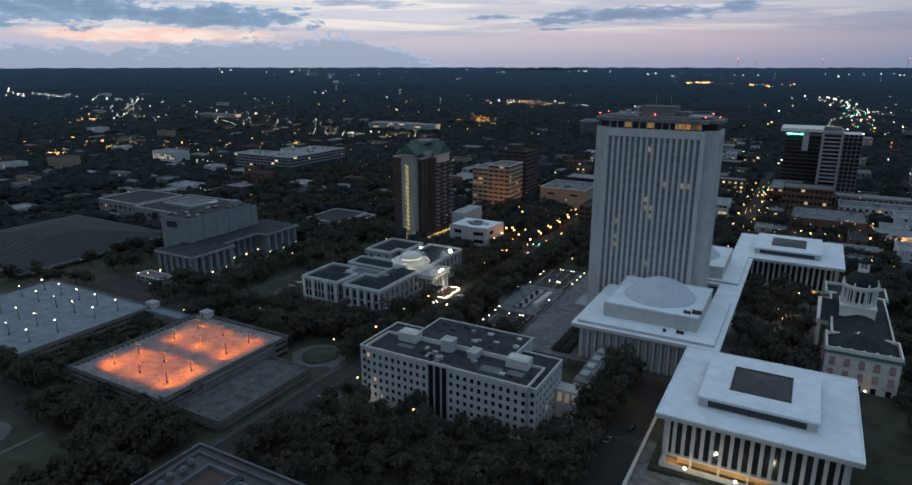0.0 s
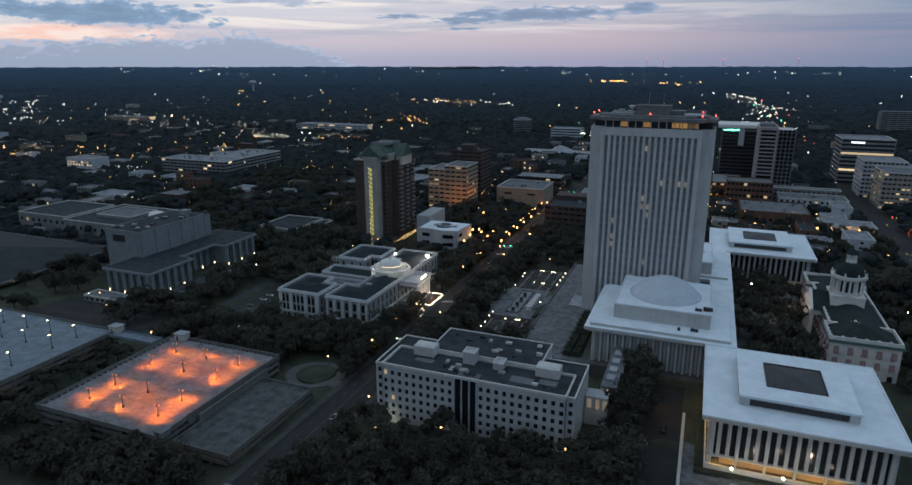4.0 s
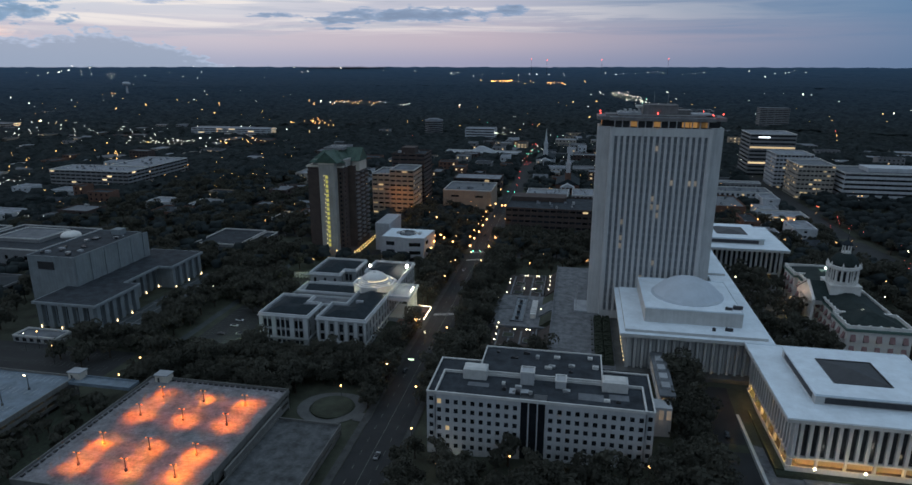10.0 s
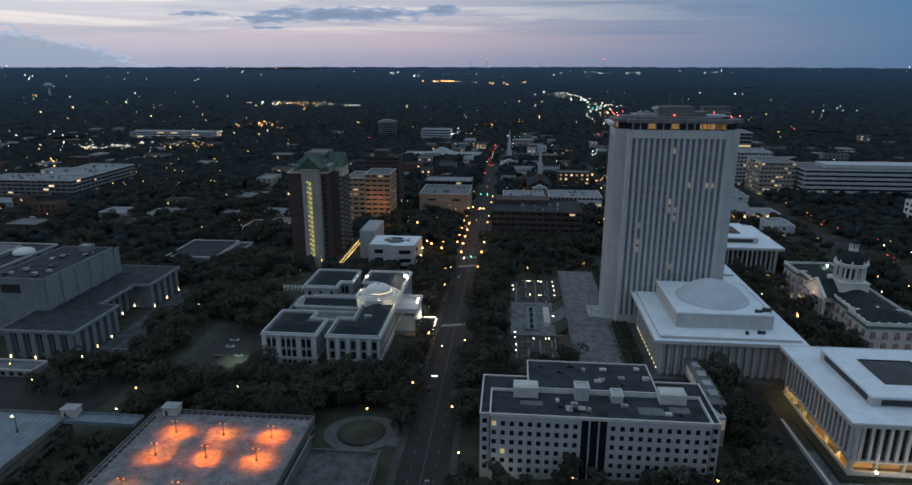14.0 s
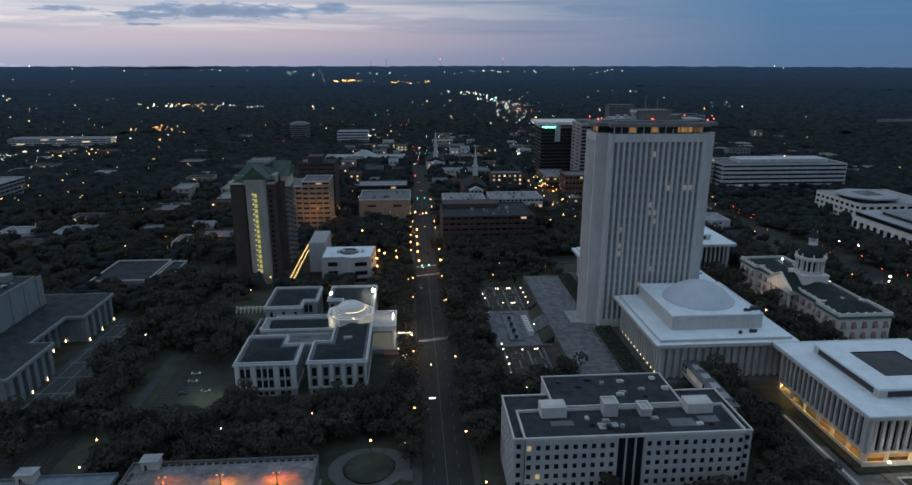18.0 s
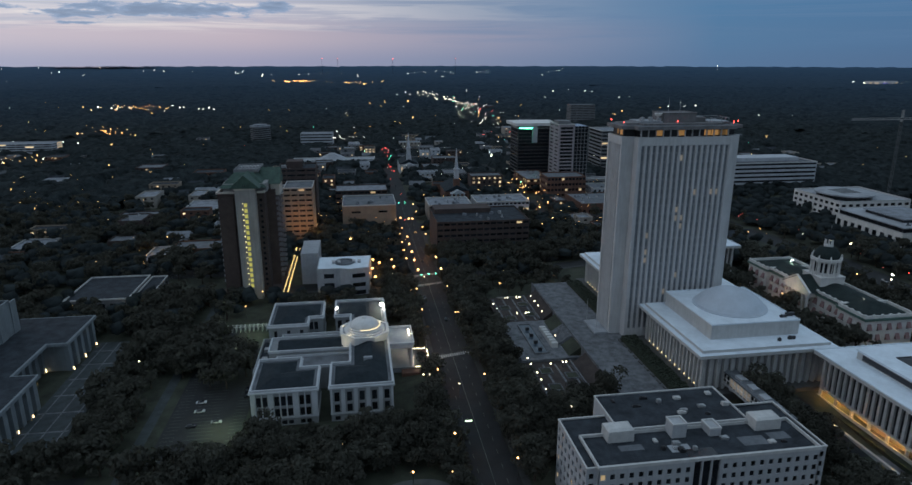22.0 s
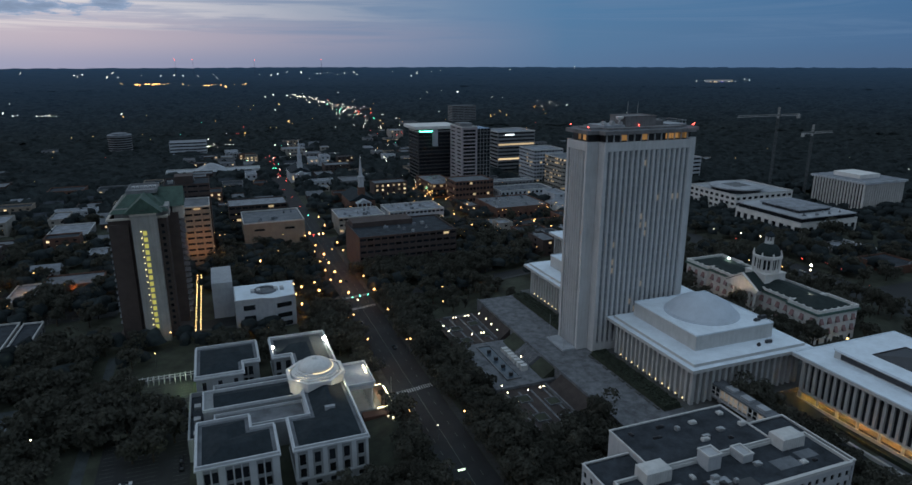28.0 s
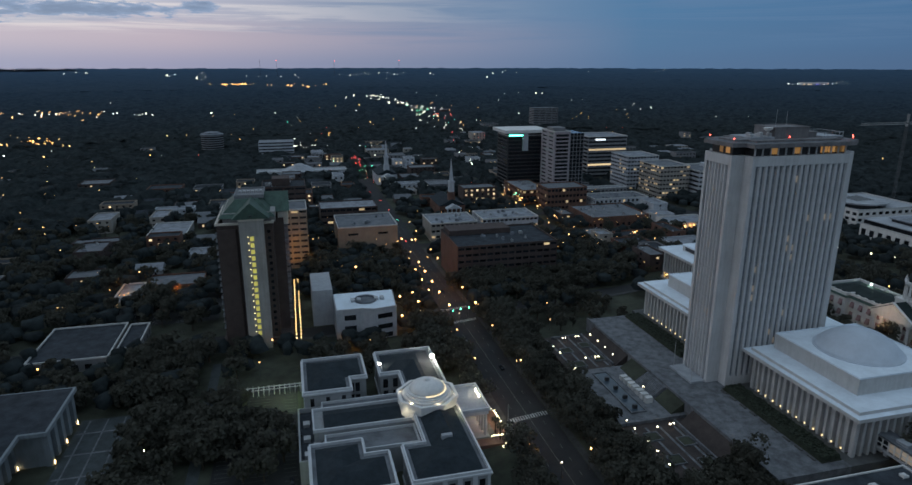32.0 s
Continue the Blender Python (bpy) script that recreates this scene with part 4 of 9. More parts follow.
for x, y in ((-29.4, 6.4), (-1.5, 7.6), (23.6, 0.6), (29.4, 6.4), (-29.4, 22), (23.4, 27.4)):
    part("beacon", Shell().lathe(x, y, [(0.15, 107.0), (0.26, 107.3), (0.15, 107.6)], 8), G_RED, tower, "red aircraft warning light")

part("entrance_platform", Shell().box(-37.5, -30.2, 5.5, 22.5, -1, -0.1), M_PALE_ROOF, tower, "low pale entrance platform")
for y in (7.0, 21.0):
    part("flag_pole", Shell().lathe(-36.4, y, [(0.14, -0.1), (0.07, 13.0)], 8), M_METAL, tower, "bare flag pole")
tower.location.x = -2.1

# ---- the two chamber wings with their shallow domes ----
G_COLUMN = glow("column_lamp", (1.0, 0.74, 0.38), 1.6)


def chamber(name, y0, y1, flip, label):
    """A white columned hall: roof slab, upper block and dome. flip: True where it mirrors the southern one."""
    x0, x1 = -19.4, 45.0
    t = thing(name, (x0 + x1) / 2, (y0 + y1) / 2, -1, label, "civic hall", "capitol chambers")
    part("roof_slab", Shell().box(x0, x1, y0, y1, 15.2, 16.5), M_WHITE_STONE, t)
    part("slab_membrane", Shell().box(x0 + 0.05, x1 - 0.05, y0 + 0.05, y1 - 0.05, 16.5, 16.72), M_WHITE_ROOF, t)
    part("soffit_step", Shell().box(x0 + 1.2, x1 - 1.2, y0 + 1.2, y1 - 1.2, 14.3, 15.2), M_WHITE_STONE, t)
    part("roof_step", Shell().box(x0 + 2.4, x1 - 2.4, y0 + 2.4, y1 - 2.4, 16.7, 17.85), M_WHITE_STONE, t)
    part("step_membrane", Shell().box(x0 + 2.5, x1 - 2.5, y0 + 2.5, y1 - 2.5, 17.85, 18.0), M_WHITE_ROOF, t)
    a0, a1 = (y0 + 12.5, y1 - 5.5) if not flip else (y0 + 5.5, y1 - 12.5)
    part("upper_block", Shell().box(-8.0, 34.0, a0, a1, 18.0, 24.5), M_WHITE_STONE, t)
    part("upper_roof", Shell().box(-7.6, 33.6, a0 + 0.4, a1 - 0.4, 24.5, 24.75), M_WHITE_ROOF, t)
    part("upper_rim", Shell().rim(-8.1, 34.1, a0 - 0.1, a1 + 0.1, 24.5, 25.1, 0.35), M_WHITE_ROOF, t)
    cy = (a0 + a1) / 2
    rows = [(16.5, 24.7), (16.5, 25.15), (15.9, 25.2)] + [(19.45 * math.sin(u), 25.2 + 19.45 * (math.cos(u) - 0.576)) for u in np.linspace(0.957, 0.02, 16)]
    part("dome", Shell().lathe(13, cy, rows, 56), M_DOME, t, "shallow pale dome on a low ring", smooth=True)
    wx0, wx1, wy0, wy1 = x0 + 4.0, x1 - 4.0, y0 + 4.0, y1 - 4.0
    part("glass_wall", Shell().box(wx0 + 1.0, wx1 - 1.0, wy0 + 1.0, wy1 - 1.0, -6, 14.3), M_TOWER_PANEL, t)
    fin = mesh_of("column_fin", Shell().box(-0.55, 0.55, -0.9, 0.9, -6, 14.3), M_WHITE_STONE)
    wide = mesh_of("wall_panel", Shell().box(-0.95, 0.95, -0.25, 0.25, -6, 14.3), M_WHITE_STONE)
    slim = mesh_of("wall_panel", Shell().box(-0.5, 0.5, -0.25, 0.25, -6, 14.3), M_WHITE_STONE)
    n = 17
    for k in range(n + 1):
        for px, py, turn in ((wx0 + (wx1 - wx0) * k / n, wy0 + 0.2, 0), (wx0 + (wx1 - wx0) * k / n, wy1 - 0.2, 0), (wx0 + 0.2, wy0 + (wy1 - wy0) * k / n, 90), (wx1 - 0.2, wy0 + (wy1 - wy0) * k / n, 90)):
            ob = new("column_fin", fin)
            ob.parent, ob.location, ob.rotation_euler = t, Vector((px, py, 0)) - Vector(t.location), (0, 0, radians(turn))
    for k in range(n):
        for px, py, turn in ((wx0 + (wx1 - wx0) * (k + 0.5) / n, wy0 + 0.9, 0), (wx0 + 0.9, wy0 + (wy1 - wy0) * (k + 0.5) / n, 90)):
            if k % 2 or turn == 0:
                ob = new("wall_panel", slim if turn == 0 else wide)
                ob.parent, ob.location, ob.rotation_euler = t, Vector((px, py, 0)) - Vector(t.location), (0, 0, radians(turn))
    for k in range(11):
        y = wy0 + 4 + 4.4 * k
        part("wall_lamp", Shell().box(wx0 - 1.0, wx0 - 0.72, y - 0.2, y + 0.2, -0.2, 0.5), G_COLUMN, t, "small warm wall lamp")
    for k in range(7):
        x = wx0 + 27 + 4.3 * k
        part("wall_lamp", Shell().box(x - 0.2, x + 0.2, wy0 - 1.0, wy0 - 0.72, -2.4, -1.5), G_COLUMN, t, "small warm wall lamp")
        quad = [(x - 1.1, wy0 + 0.98, -4.6), (x + 0.4, wy0 + 0.98, -4.6), (x + 0.4, wy0 + 0.98, -2.8), (x - 1.1, wy0 + 0.98, -2.8)]
        pane(quad, G_PANE, t, "lit_window")
    for px, py, w, d, h in ((26, y0 + 7.5, 3.2, 1.0, 1.3), (20.5, y0 + 6.5, 1.3, 1.0, 1.2), (30.5, a0 + 4.5, 4.0, 1.4, 1.6), (27, a0 + 3.5, 3.0, 1.0, 1.1)) if not flip else ():
        base = 24.75 if py > a0 else 18.0
        part("roof_unit", Shell().box(px, px + w, py, py + d, base, base + h).box(px + 0.3, px + 0.8, py + 0.2, py + 0.6, base + h, base + h + 0.5), M_DARK_METAL, t, "dark roof plant unit")
    FOOTPRINTS.append((x0, x1, y0, y1))
    return t


chamber("chamber_hall", -61.0, 0.0, False, "white columned hall with a shallow dome on its roof")
chamber("chamber_hall", 28.5, 89.5, True, "white columned hall with a shallow dome on its roof")
link = thing("link_building", 39, 14, -1, "white flat-roofed link between the chamber halls", "building")
part("roof", Shell().box(33.6, 45, 0.02, 28.48, 15.3, 16.7), M_WHITE_ROOF, link)
part("wall", Shell().box(36, 43, 0.02, 28.48, -1.5, 15.3), M_WHITE_STONE, link)

# ---- the two office buildings with white fins over a lit arcade ----
def fin_office(name, y0, y1, label):
    x0, x1 = 32.5, 94.0
    t = thing(name, (x0 + x1) / 2, (y0 + y1) / 2, -6, label, "office building", "capitol offices")
    FOOTPRINTS.append((x0, x1, y0, y1))
    part("roof_slab", Shell().box(x0, x1, y0, y1, 14.9, 16.3), M_WHITE_STONE, t)
    part("slab_membrane", Shell().box(x0 + 0.45, x1 - 0.45, y0 + 0.45, y1 - 0.45, 16.3, 16.5), M_WHITE_ROOF, t)
    part("roof_edge", Shell().rim(x0 - 0.1, x1 + 0.1, y0 - 0.1, y1 + 0.1, 16.2, 16.8, 0.5), M_WHITE_ROOF, t)
    part("upper_block", Shell().box(44.4, 81.2, y0 + 12, y1 - 10, 16.5, 19.8), M_WHITE_STONE, t)
    part("upper_roof", Shell().box(44.0, 81.6, y0 + 11.6, y1 - 9.6, 19.8, 20.6), M_WHITE_ROOF, t)
    for k, (q0, q1) in enumerate((((47.5, y0 + 11.95), (78, y0 + 11.95)), ((44.35, y1 - 13), (44.35, y0 + 15)))):
        pane([(*q0, 17.0), (*q1, 17.0), (*q1, 19.3), (*q0, 19.3)], M_DARK_METAL, t, "louvre_band")
    yc = (y0 + y1) / 2 + 0.8
    part("skylight", Shell().hip(53.5, 72.5, yc - 9.8, yc + 9.8, 20.6, 21.9, 9.3), M_DARK_METAL, t, "dark low pyramid skylight")
    part("skylight_kerb", Shell().rim(53.2, 72.8, yc - 10.1, yc + 10.1, 20.5, 20.9, 0.4), M_DARK_METAL, t)
    wx0, wx1, wy0, wy1 = x0 + 3.2, x1 - 3.2, y0 + 3.2, y1 - 3.2
    part("glass_wall", Shell().box(wx0 + 1.3, wx1 - 1.3, wy0 + 1.3, wy1 - 1.3, 0.2, 14.9), M_GLASS, t)
    part("floor_slab", Shell().box(wx0 + 0.2, wx1 - 0.2, wy0 + 0.2, wy1 - 0.2, -0.6, 0.2), M_WHITE_STONE, t)
    part("lobby_wall", Shell().box(wx0 + 4.2, wx1 - 4.2, wy0 + 4.2, wy1 - 4.2, -7, -0.6), M_TAN, t)
    part("arcade_floor", Shell().box(wx0 - 0.4, wx1 + 0.4, wy0 - 0.4, wy1 + 0.4, -7, -5.0), M_BRICKPAVE, t)
    part("hedge", Shell().box(wx0 - 4.2, wx0 - 1.02, wy0 - 1.0, wy1 + 1.0, -8, -4.3).box(wx0 - 4.2, wx1 + 1.0, wy0 - 4.0, wy0 - 1.02, -8, -4.9), M_HEDGE, t, "dark clipped hedge along the arcade")
    part("arcade_parapet", Shell().rim(wx0 - 1.0, wx1 + 1.0, wy0 - 1.0, wy1 + 1.0, -8, -3.0, 0.5), M_WHITE_STONE, t)
    n = 18
    fin = mesh_of("fin", Shell().box(-0.6, 0.6, -0.3, 0.9, 0.2, 14.9), M_WHITE_STONE)
    stub = mesh_of("arcade_column", Shell().box(-0.35, 0.35, -0.6, 0.6, -7, -0.6), M_WHITE_STONE)
    spots = []
    for k in range(n + 1):
        fx, fy = wx0 + (wx1 - wx0) * k / n, wy0 + (wy1 - wy0) * k / n
        spots += [(fx, wy0 + 0.6, 0), (fx, wy1 - 0.6, 180), (wx0 + 0.6, fy, -90), (wx1 - 0.6, fy, 90)]
    for i, (px, py, turn) in enumerate(spots):
        ob = new("fin", fin)
        ob.parent, ob.location, ob.rotation_euler = t, Vector((px, py, 0)) - Vector(t.location), (0, 0, radians(turn))
        if (i // 4) % 3 == 0:
            ob = new("arcade_column", stub)
            ob.parent, ob.location, ob.rotation_euler = t, Vector((px, py, 0)) - Vector(t.location), (0, 0, radians(turn))
    # ceiling lamps of the arcade
    for k in range(9):
        u = (k + 0.5) / 9
        lx, ly = wx0 + (wx1 - wx0) * u, wy0 + (wy1 - wy0) * u
        for a, b in ((lx, wy0 + 2.4), (wx0 + 2.4, ly), (lx, wy1 - 2.4)):
            part("arcade_lamp", Shell().box(a - 0.45, a + 0.45, b - 0.45, b + 0.45, -0.78, -0.62), G_ARCADE, t, "warm ceiling lamp")
    return t


G_ARCADE = glow("arcade_lamp", (1.0, 0.56, 0.16), 110)
fin_office("fin_office_building", -122.5, -61.5, "white office building with tall fins over a lit arcade")
fin_office("fin_office_building", 91.5, 152.5, "white office building with tall fins over a lit arcade")

# ---- the concrete office block across the drive, with its roof plant and bridge ----
kn = thing("office_block", -52, -108, -9, "six-storey pale concrete office block with small square windows", "office building")
FOOTPRINTS.append((-93, -10, -127, -85))
KZ0, KZ1 = -11.0, 15.0
rows6 = [(-6.9 + 3.62 * k, -4.9 + 3.62 * k) for k in range(6)]
w, todo = Shell(), []
todo += w.wall("S", -88.6, -57.6, -126.3, -120, KZ0, KZ1 + 0.6, spans(31.0, 10, 1.55), rows6)
todo += w.wall("S", -48.0, -13.6, -126.3, -120, KZ0, KZ1 + 0.6, spans(34.4, 11, 1.55), rows6)
todo += w.wall("S", -92.0, -88.6, -125.0, -96.5, KZ0, KZ1, [(0.9, 2.45)], rows6)
todo += w.wall("S", -13.6, -10.6, -125.0, -96.5, KZ0, KZ1, [(0.75, 2.3)], rows6)
todo += w.wall("W", -92.0, -10.6, -125.0, -96.5, KZ0, KZ1, spans(28.5, 8, 1.55), rows6)
todo += w.wall("E", -92.0, -10.6, -125.0, -96.5, KZ0, KZ1, spans(28.5, 8, 1.55), rows6)
w.wall("N", -92.0, -10.6, -125.0, -96.5, KZ0, KZ1, [], [])
for xa, xb in ((-88.6, -88.3), (-13.9, -13.6)):
    w.box(xa, xb, -126.3, -124.8, KZ0, KZ1 + 0.6)
part("wall", w, M_OFFICE, kn)
glaze(todo, kn, 0.025)
part("stair_glass", Shell().box(-57.6, -48.0, -125.6, -120, KZ0, KZ1 + 0.2), M_GLASS, kn, "dark full-height glazed bay")
for x in (-57.4, -54.4, -51.2, -48.2):
    part("mullion", Shell().box(x - 0.22, x + 0.22, -126.35, -125.5, KZ0, KZ1 + 0.4), M_OFFICE, kn)
part("roof", Shell().box(-91.7, -10.9, -124.7, -96.8, 14.2, 14.55), M_DARK_ROOF, kn)
part("coping", Shell().rim(-92.15, -10.45, -125.15, -96.4, 14.9, 15.35, 0.55), M_COPING, kn)
part("raised_roof", Shell().box(-88.5, -13.7, -126.0, -108.6, 14.6, 15.1), M_DARK_ROOF, kn)
part("raised_coping", Shell().rim(-88.75, -13.45, -126.45, -108.3, 15.0, 16.1, 0.6), M_COPING, kn)
part("rear_wall", Shell().box(-75, -28.2, -96.6, -85.6, KZ0, 16.2), M_OFFICE, kn)
part("rear_roof", Shell().box(-74.6, -28.6, -108.2, -86, 16.2, 16.5), M_DARK_ROOF, kn)
part("rear_block", Shell().box(-75, -28.2, -108.3, -96.4, 14.5, 16.25), M_OFFICE, kn)
part("rear_coping", Shell().rim(-75.2, -28.0, -108.5, -85.4, 16.3, 16.9, 0.5), M_COPING, kn)
for x0, x1, y0, y1, h, mt, nm in ((-80.5, -71.5, -113, -107.2, 4.0, M_COPING, "chiller_house"), (-58.5, -53.5, -113.5, -108.5, 4.8, M_OFFICE, "lift_house"), (-45.5, -41.5, -114.2, -108.6, 2.6, M_OFFICE, "hatch_house"), (-28.5, -19.2, -113.4, -107.4, 3.8, M_COPING, "chiller_house")):
    s, ribs = Shell().box(x0, x1, y0, y1, 15.1, 15.1 + h), []
    if nm == "chiller_house":
        for k in range(10):
            xx = x0 + (x1 - x0) * (k + 0.5) / 10
            ribs.append(Shell().box(xx - 0.12, xx + 0.12, y0 - 0.15, y0, 15.1, 15.1 + h - 0.2))
        s.hip(x0, x1, y0, y1, 15.1 + h, 15.1 + h + 0.6, 1.0)
    ob = part(nm, s, mt, kn, "pale ribbed roof plant house" if nm == "chiller_house" else "square roof house with an open top")
    for rib in ribs:
        part("rib", rib, mt, ob)
    if nm != "chiller_house":
        part("top_rim", Shell().rim(x0 - 0.15, x1 + 0.15, y0 - 0.15, y1 + 0.15, 15.1 + h, 15.6 + h, 0.5), M_COPING, ob)
rk = random.Random(5)
for k in range(26):
    x, y = rk.uniform(-85, -17), rk.choice((rk.uniform(-122, -115), rk.uniform(-104, -90)))
    if y > -108 and not -72 < x < -31:
        continue
    zt = 15.1 if y < -108 else 16.5
    wd, dp, h = rk.uniform(0.8, 3.0), rk.uniform(0.8, 2.0), rk.uniform(0.5, 1.3)
    part("roof_unit", Shell().box(x, x + wd, y, y + dp, zt, zt + h).box(x + 0.2, x + wd * 0.6, y + 0.2, y + dp * 0.6, zt + h, zt + h + 0.3), rk.choice((M_METAL, M_COPING, M_DARK_METAL)), kn, "small roof plant unit")
for x0, x1, y0, y1 in ((-37, -28, -121, -116), (-78, -70, -118, -115), (-26, -19, -119, -115), (-62, -55, -121, -117)):
    part("roof_patch", Shell().box(x0, x1, y0, y1, 15.1, 15.18), M_PALE_ROOF if x0 > -65 and x0 < -50 else M_GREY_ROOF, kn)
bridge = thing("footbridge", 0, -76, 2, "covered footbridge with pale lit panels between two buildings", "footbridge")
part("deck", Shell().box(-5.5, 0.5, -97, -57, 1.5, 2.4), M_OFFICE, bridge)
part("roof", Shell().box(-5.6, 0.6, -97, -57, 6.6, 7.3), M_GREY_ROOF, bridge)
for k in range(17):
    y = -96.5 + 2.45 * k
    for x in (-5.5, 0.2):
        part("post", Shell().box(x, x + 0.35, y - 0.25, y + 0.25, 2.4, 6.6), M_WHITEWASH, bridge)
for x in (-5.55, 0.25):
    part("mid_rail", Shell().box(x, x + 0.35, -96.5, -57.5, 4.3, 4.6), M_WHITEWASH, bridge)
for k in range(8):
    y = -96.2 + 4.9 * k
    pane([(-5.35, y + 4.2, 3.0), (-5.35, y, 3.0), (-5.35, y, 6.2), (-5.35, y + 4.2, 6.2)], G_DIMPANE if k % 4 < 3 else M_GLASS_R, bridge)
    pane([(0.4, y, 3.0), (0.4, y + 4.2, 3.0), (0.4, y + 4.2, 6.2), (0.4, y, 6.2)], G_DIMPANE if k in (0, 2) else M_GLASS_R, bridge)
for k in range(4):
    part("roof_unit", Shell().box(-4.2, -1.0, -92 + 8 * k, -87.5 + 8 * k, 7.3, 8.3), M_PALE_ROOF, bridge, "pale roof plant unit")
for y in (-95, -76, -60):
    part("pier", Shell().box(-3.4, -1.6, y - 0.8, y + 0.8, -8, 1.5), M_OFFICE, bridge)
stairh = thing("stair_house", -6, -100, -9, "pale stair house with tall lit windows", "stair house")
part("wall", Shell().box(-10.4, -1.5, -104, -97.2, -10, 5.6), M_OFFICE, stairh)
for x in (-9.4, -6.2, -3.4):
    pane([(x, -104.05, 0.6), (x + 1.7, -104.05, 0.6), (x + 1.7, -104.05, 4.6), (x, -104.05, 4.6)], G_DIMPANE, stairh)

# ---- the domed courthouse ----
court = thing("courthouse", -175, 15, -16, "white stone courthouse with dark slate roofs and a lit dome", "courthouse")
FOOTPRINTS += [(-212, -130, -50, 68)]
CZ0, CZ1 = -17.0, 0.6
two_rows, base_row = [(-10.7, -7.0), (-5.7, -1.2)], [(-14.6, -12.6)]
cw, panes = Shell(), []


def pavilion(x0, x1, y0, y1, us=None, sides="SENW", ue=None):
    for side in sides:
        width = (x1 - x0) if side in "SN" else (y1 - y0)
        u = us if (side in "SN" and us) else (ue if ue else spans(width, max(1, int(width / 5.2)), 1.7))
        panes.extend(cw.wall(side, x0, x1, y0, y1, CZ0, CZ1, u, base_row + two_rows))


trio = [(2.2 + d, 4.2 + d) for d in (0, 2.6)] + [(9.6 + d, 11.7 + d) for d in (0, 2.7, 5.4)] + [(20.0 + d, 22.0 + d) for d in (0, 2.6)]
pavilion(-206, -178.5, -36, -16, trio)
pavilion(-206, -187, -16, -6, None, "EWN")
pavilion(-173, -146.3, -36, -14, spans(26.7, 5, 2.2), "SENW")
pavilion(-164.5, -146.3, -14, 44, None, "EW")
pavilion(-173, -146.3, 44, 66, spans(26.7, 6, 2.2), "SENW")
pavilion(-207, -179.6, 44, 66, trio)
pavilion(-207, -187, 34, 44, None, "EWS")
part("wall", cw, M_COURT, court)
glaze(panes, court, 0.0)


SW_RING = [(-206, -36), (-178.5, -36), (-178.5, -16), (-187, -16), (-187, -6), (-206, -6)]
EAST_RING = [(-173, -36), (-146.3, -36), (-146.3, 66), (-173, 66), (-173, 44), (-164.5, 44), (-164.5, -14), (-173, -14)]
NW_RING = [(-207, 34), (-187, 34), (-187, 44), (-179.6, 44), (-179.6, 66), (-207, 66)]
for ring, run in ((SW_RING, 6.5), (EAST_RING, 6.5), (NW_RING, 6.5)):
    part("cornice", Shell().ring_rim(inset(ring, -0.75), CZ1, CZ1 + 0.7, 1.1), M_TRIM, court)
    part("parapet", Shell().ring_rim(inset(ring, -0.25), CZ1 + 0.7, CZ1 + 1.75, 0.6), M_TRIM, court)
    part("gutter", Shell().ring_rim(inset(ring, 0.36), CZ1 + 0.2, CZ1 + 0.55, 1.4), M_GREY_ROOF, court)
    part("slate_roof", Shell().ring_hip(inset(ring, 1.7), CZ1 + 0.5, CZ1 + 2.9, run), M_SLATE, court, "low dark hipped slate roof")
    part("string_course", Shell().ring_rim(inset(ring, -0.3), -11.6, -10.9, 0.5), M_TRIM, court)
# pale pilasters between the windows of the southern fronts
for x, wide in ((-206.1, 2.0), (-199.0, 2.3), (-191.55, 0.5), (-194.25, 0.5), (-188.7, 2.4), (-180.9, 2.5), (-201.7, 0.4), (-183.9, 0.4)):
    part("pilaster", Shell().box(x, x + wide, -36.35, -36.0, -10.9, CZ1), M_TRIM, court)
for k in range(6):
    x = -173 + 26.7 * k / 5
    x0, x1 = max(x - 0.85, -173.1), min(x + 0.85, -146.2)
    part("pilaster", Shell().box(x0, x1, -36.35, -36.0, -10.9, CZ1), M_TRIM, court)
part("roof_hatch", Shell().box(-158.5, -154.5, -15.5, -13.9, 2.6, 4.4), M_PALE_ROOF, court, "pale roof hatch on the slate")
# middle range and the light courts
part("middle_wall", Shell().box(-204, -164.5, 8, 24, CZ0, -1.6), M_COURT, court)
part("middle_roof", Shell().gable(-200, -168, 8.6, 23.4, -1.6, 0.9, "x"), M_SLATE, court)
part("middle_parapet", Shell().rim(-204.3, -164.4, 7.7, 24.3, -1.7, -0.4, 0.6), M_TRIM, court)
for y0, y1 in ((-5.5, 7.6), (24.4, 33.6)):
    part("court_block", Shell().box(-200, -164.6, y0, y1, CZ0, -4.2), M_COURT, court)
    part("court_parapet", Shell().rim(-200.2, -164.6, y0, y1, -4.2, -2.9, 0.6), M_TRIM, court)
    part("court_roof", Shell().box(-199.5, -165.2, y0 + 0.7, y1 - 0.7, -4.2, -4.0), M_GREY_ROOF, court)
part("rear_wall", Shell().rim(-210, -199.9, -5, 34, CZ0, -5.0, 0.7), M_COURT, court)
part("rear_yard_roof", Shell().box(-209.3, -200.6, -4.3, 33.3, -7.4, -7.0), M_DARK_ROOF, court)
for k in range(6):
    part("rear_unit", Shell().box(-208 + (k % 2) * 3.6, -205.4 + (k % 2) * 3.6, -1 + 5.5 * k, 2 + 5.5 * k, -7.0, -5.4), M_METAL, court, "grey roof plant unit")
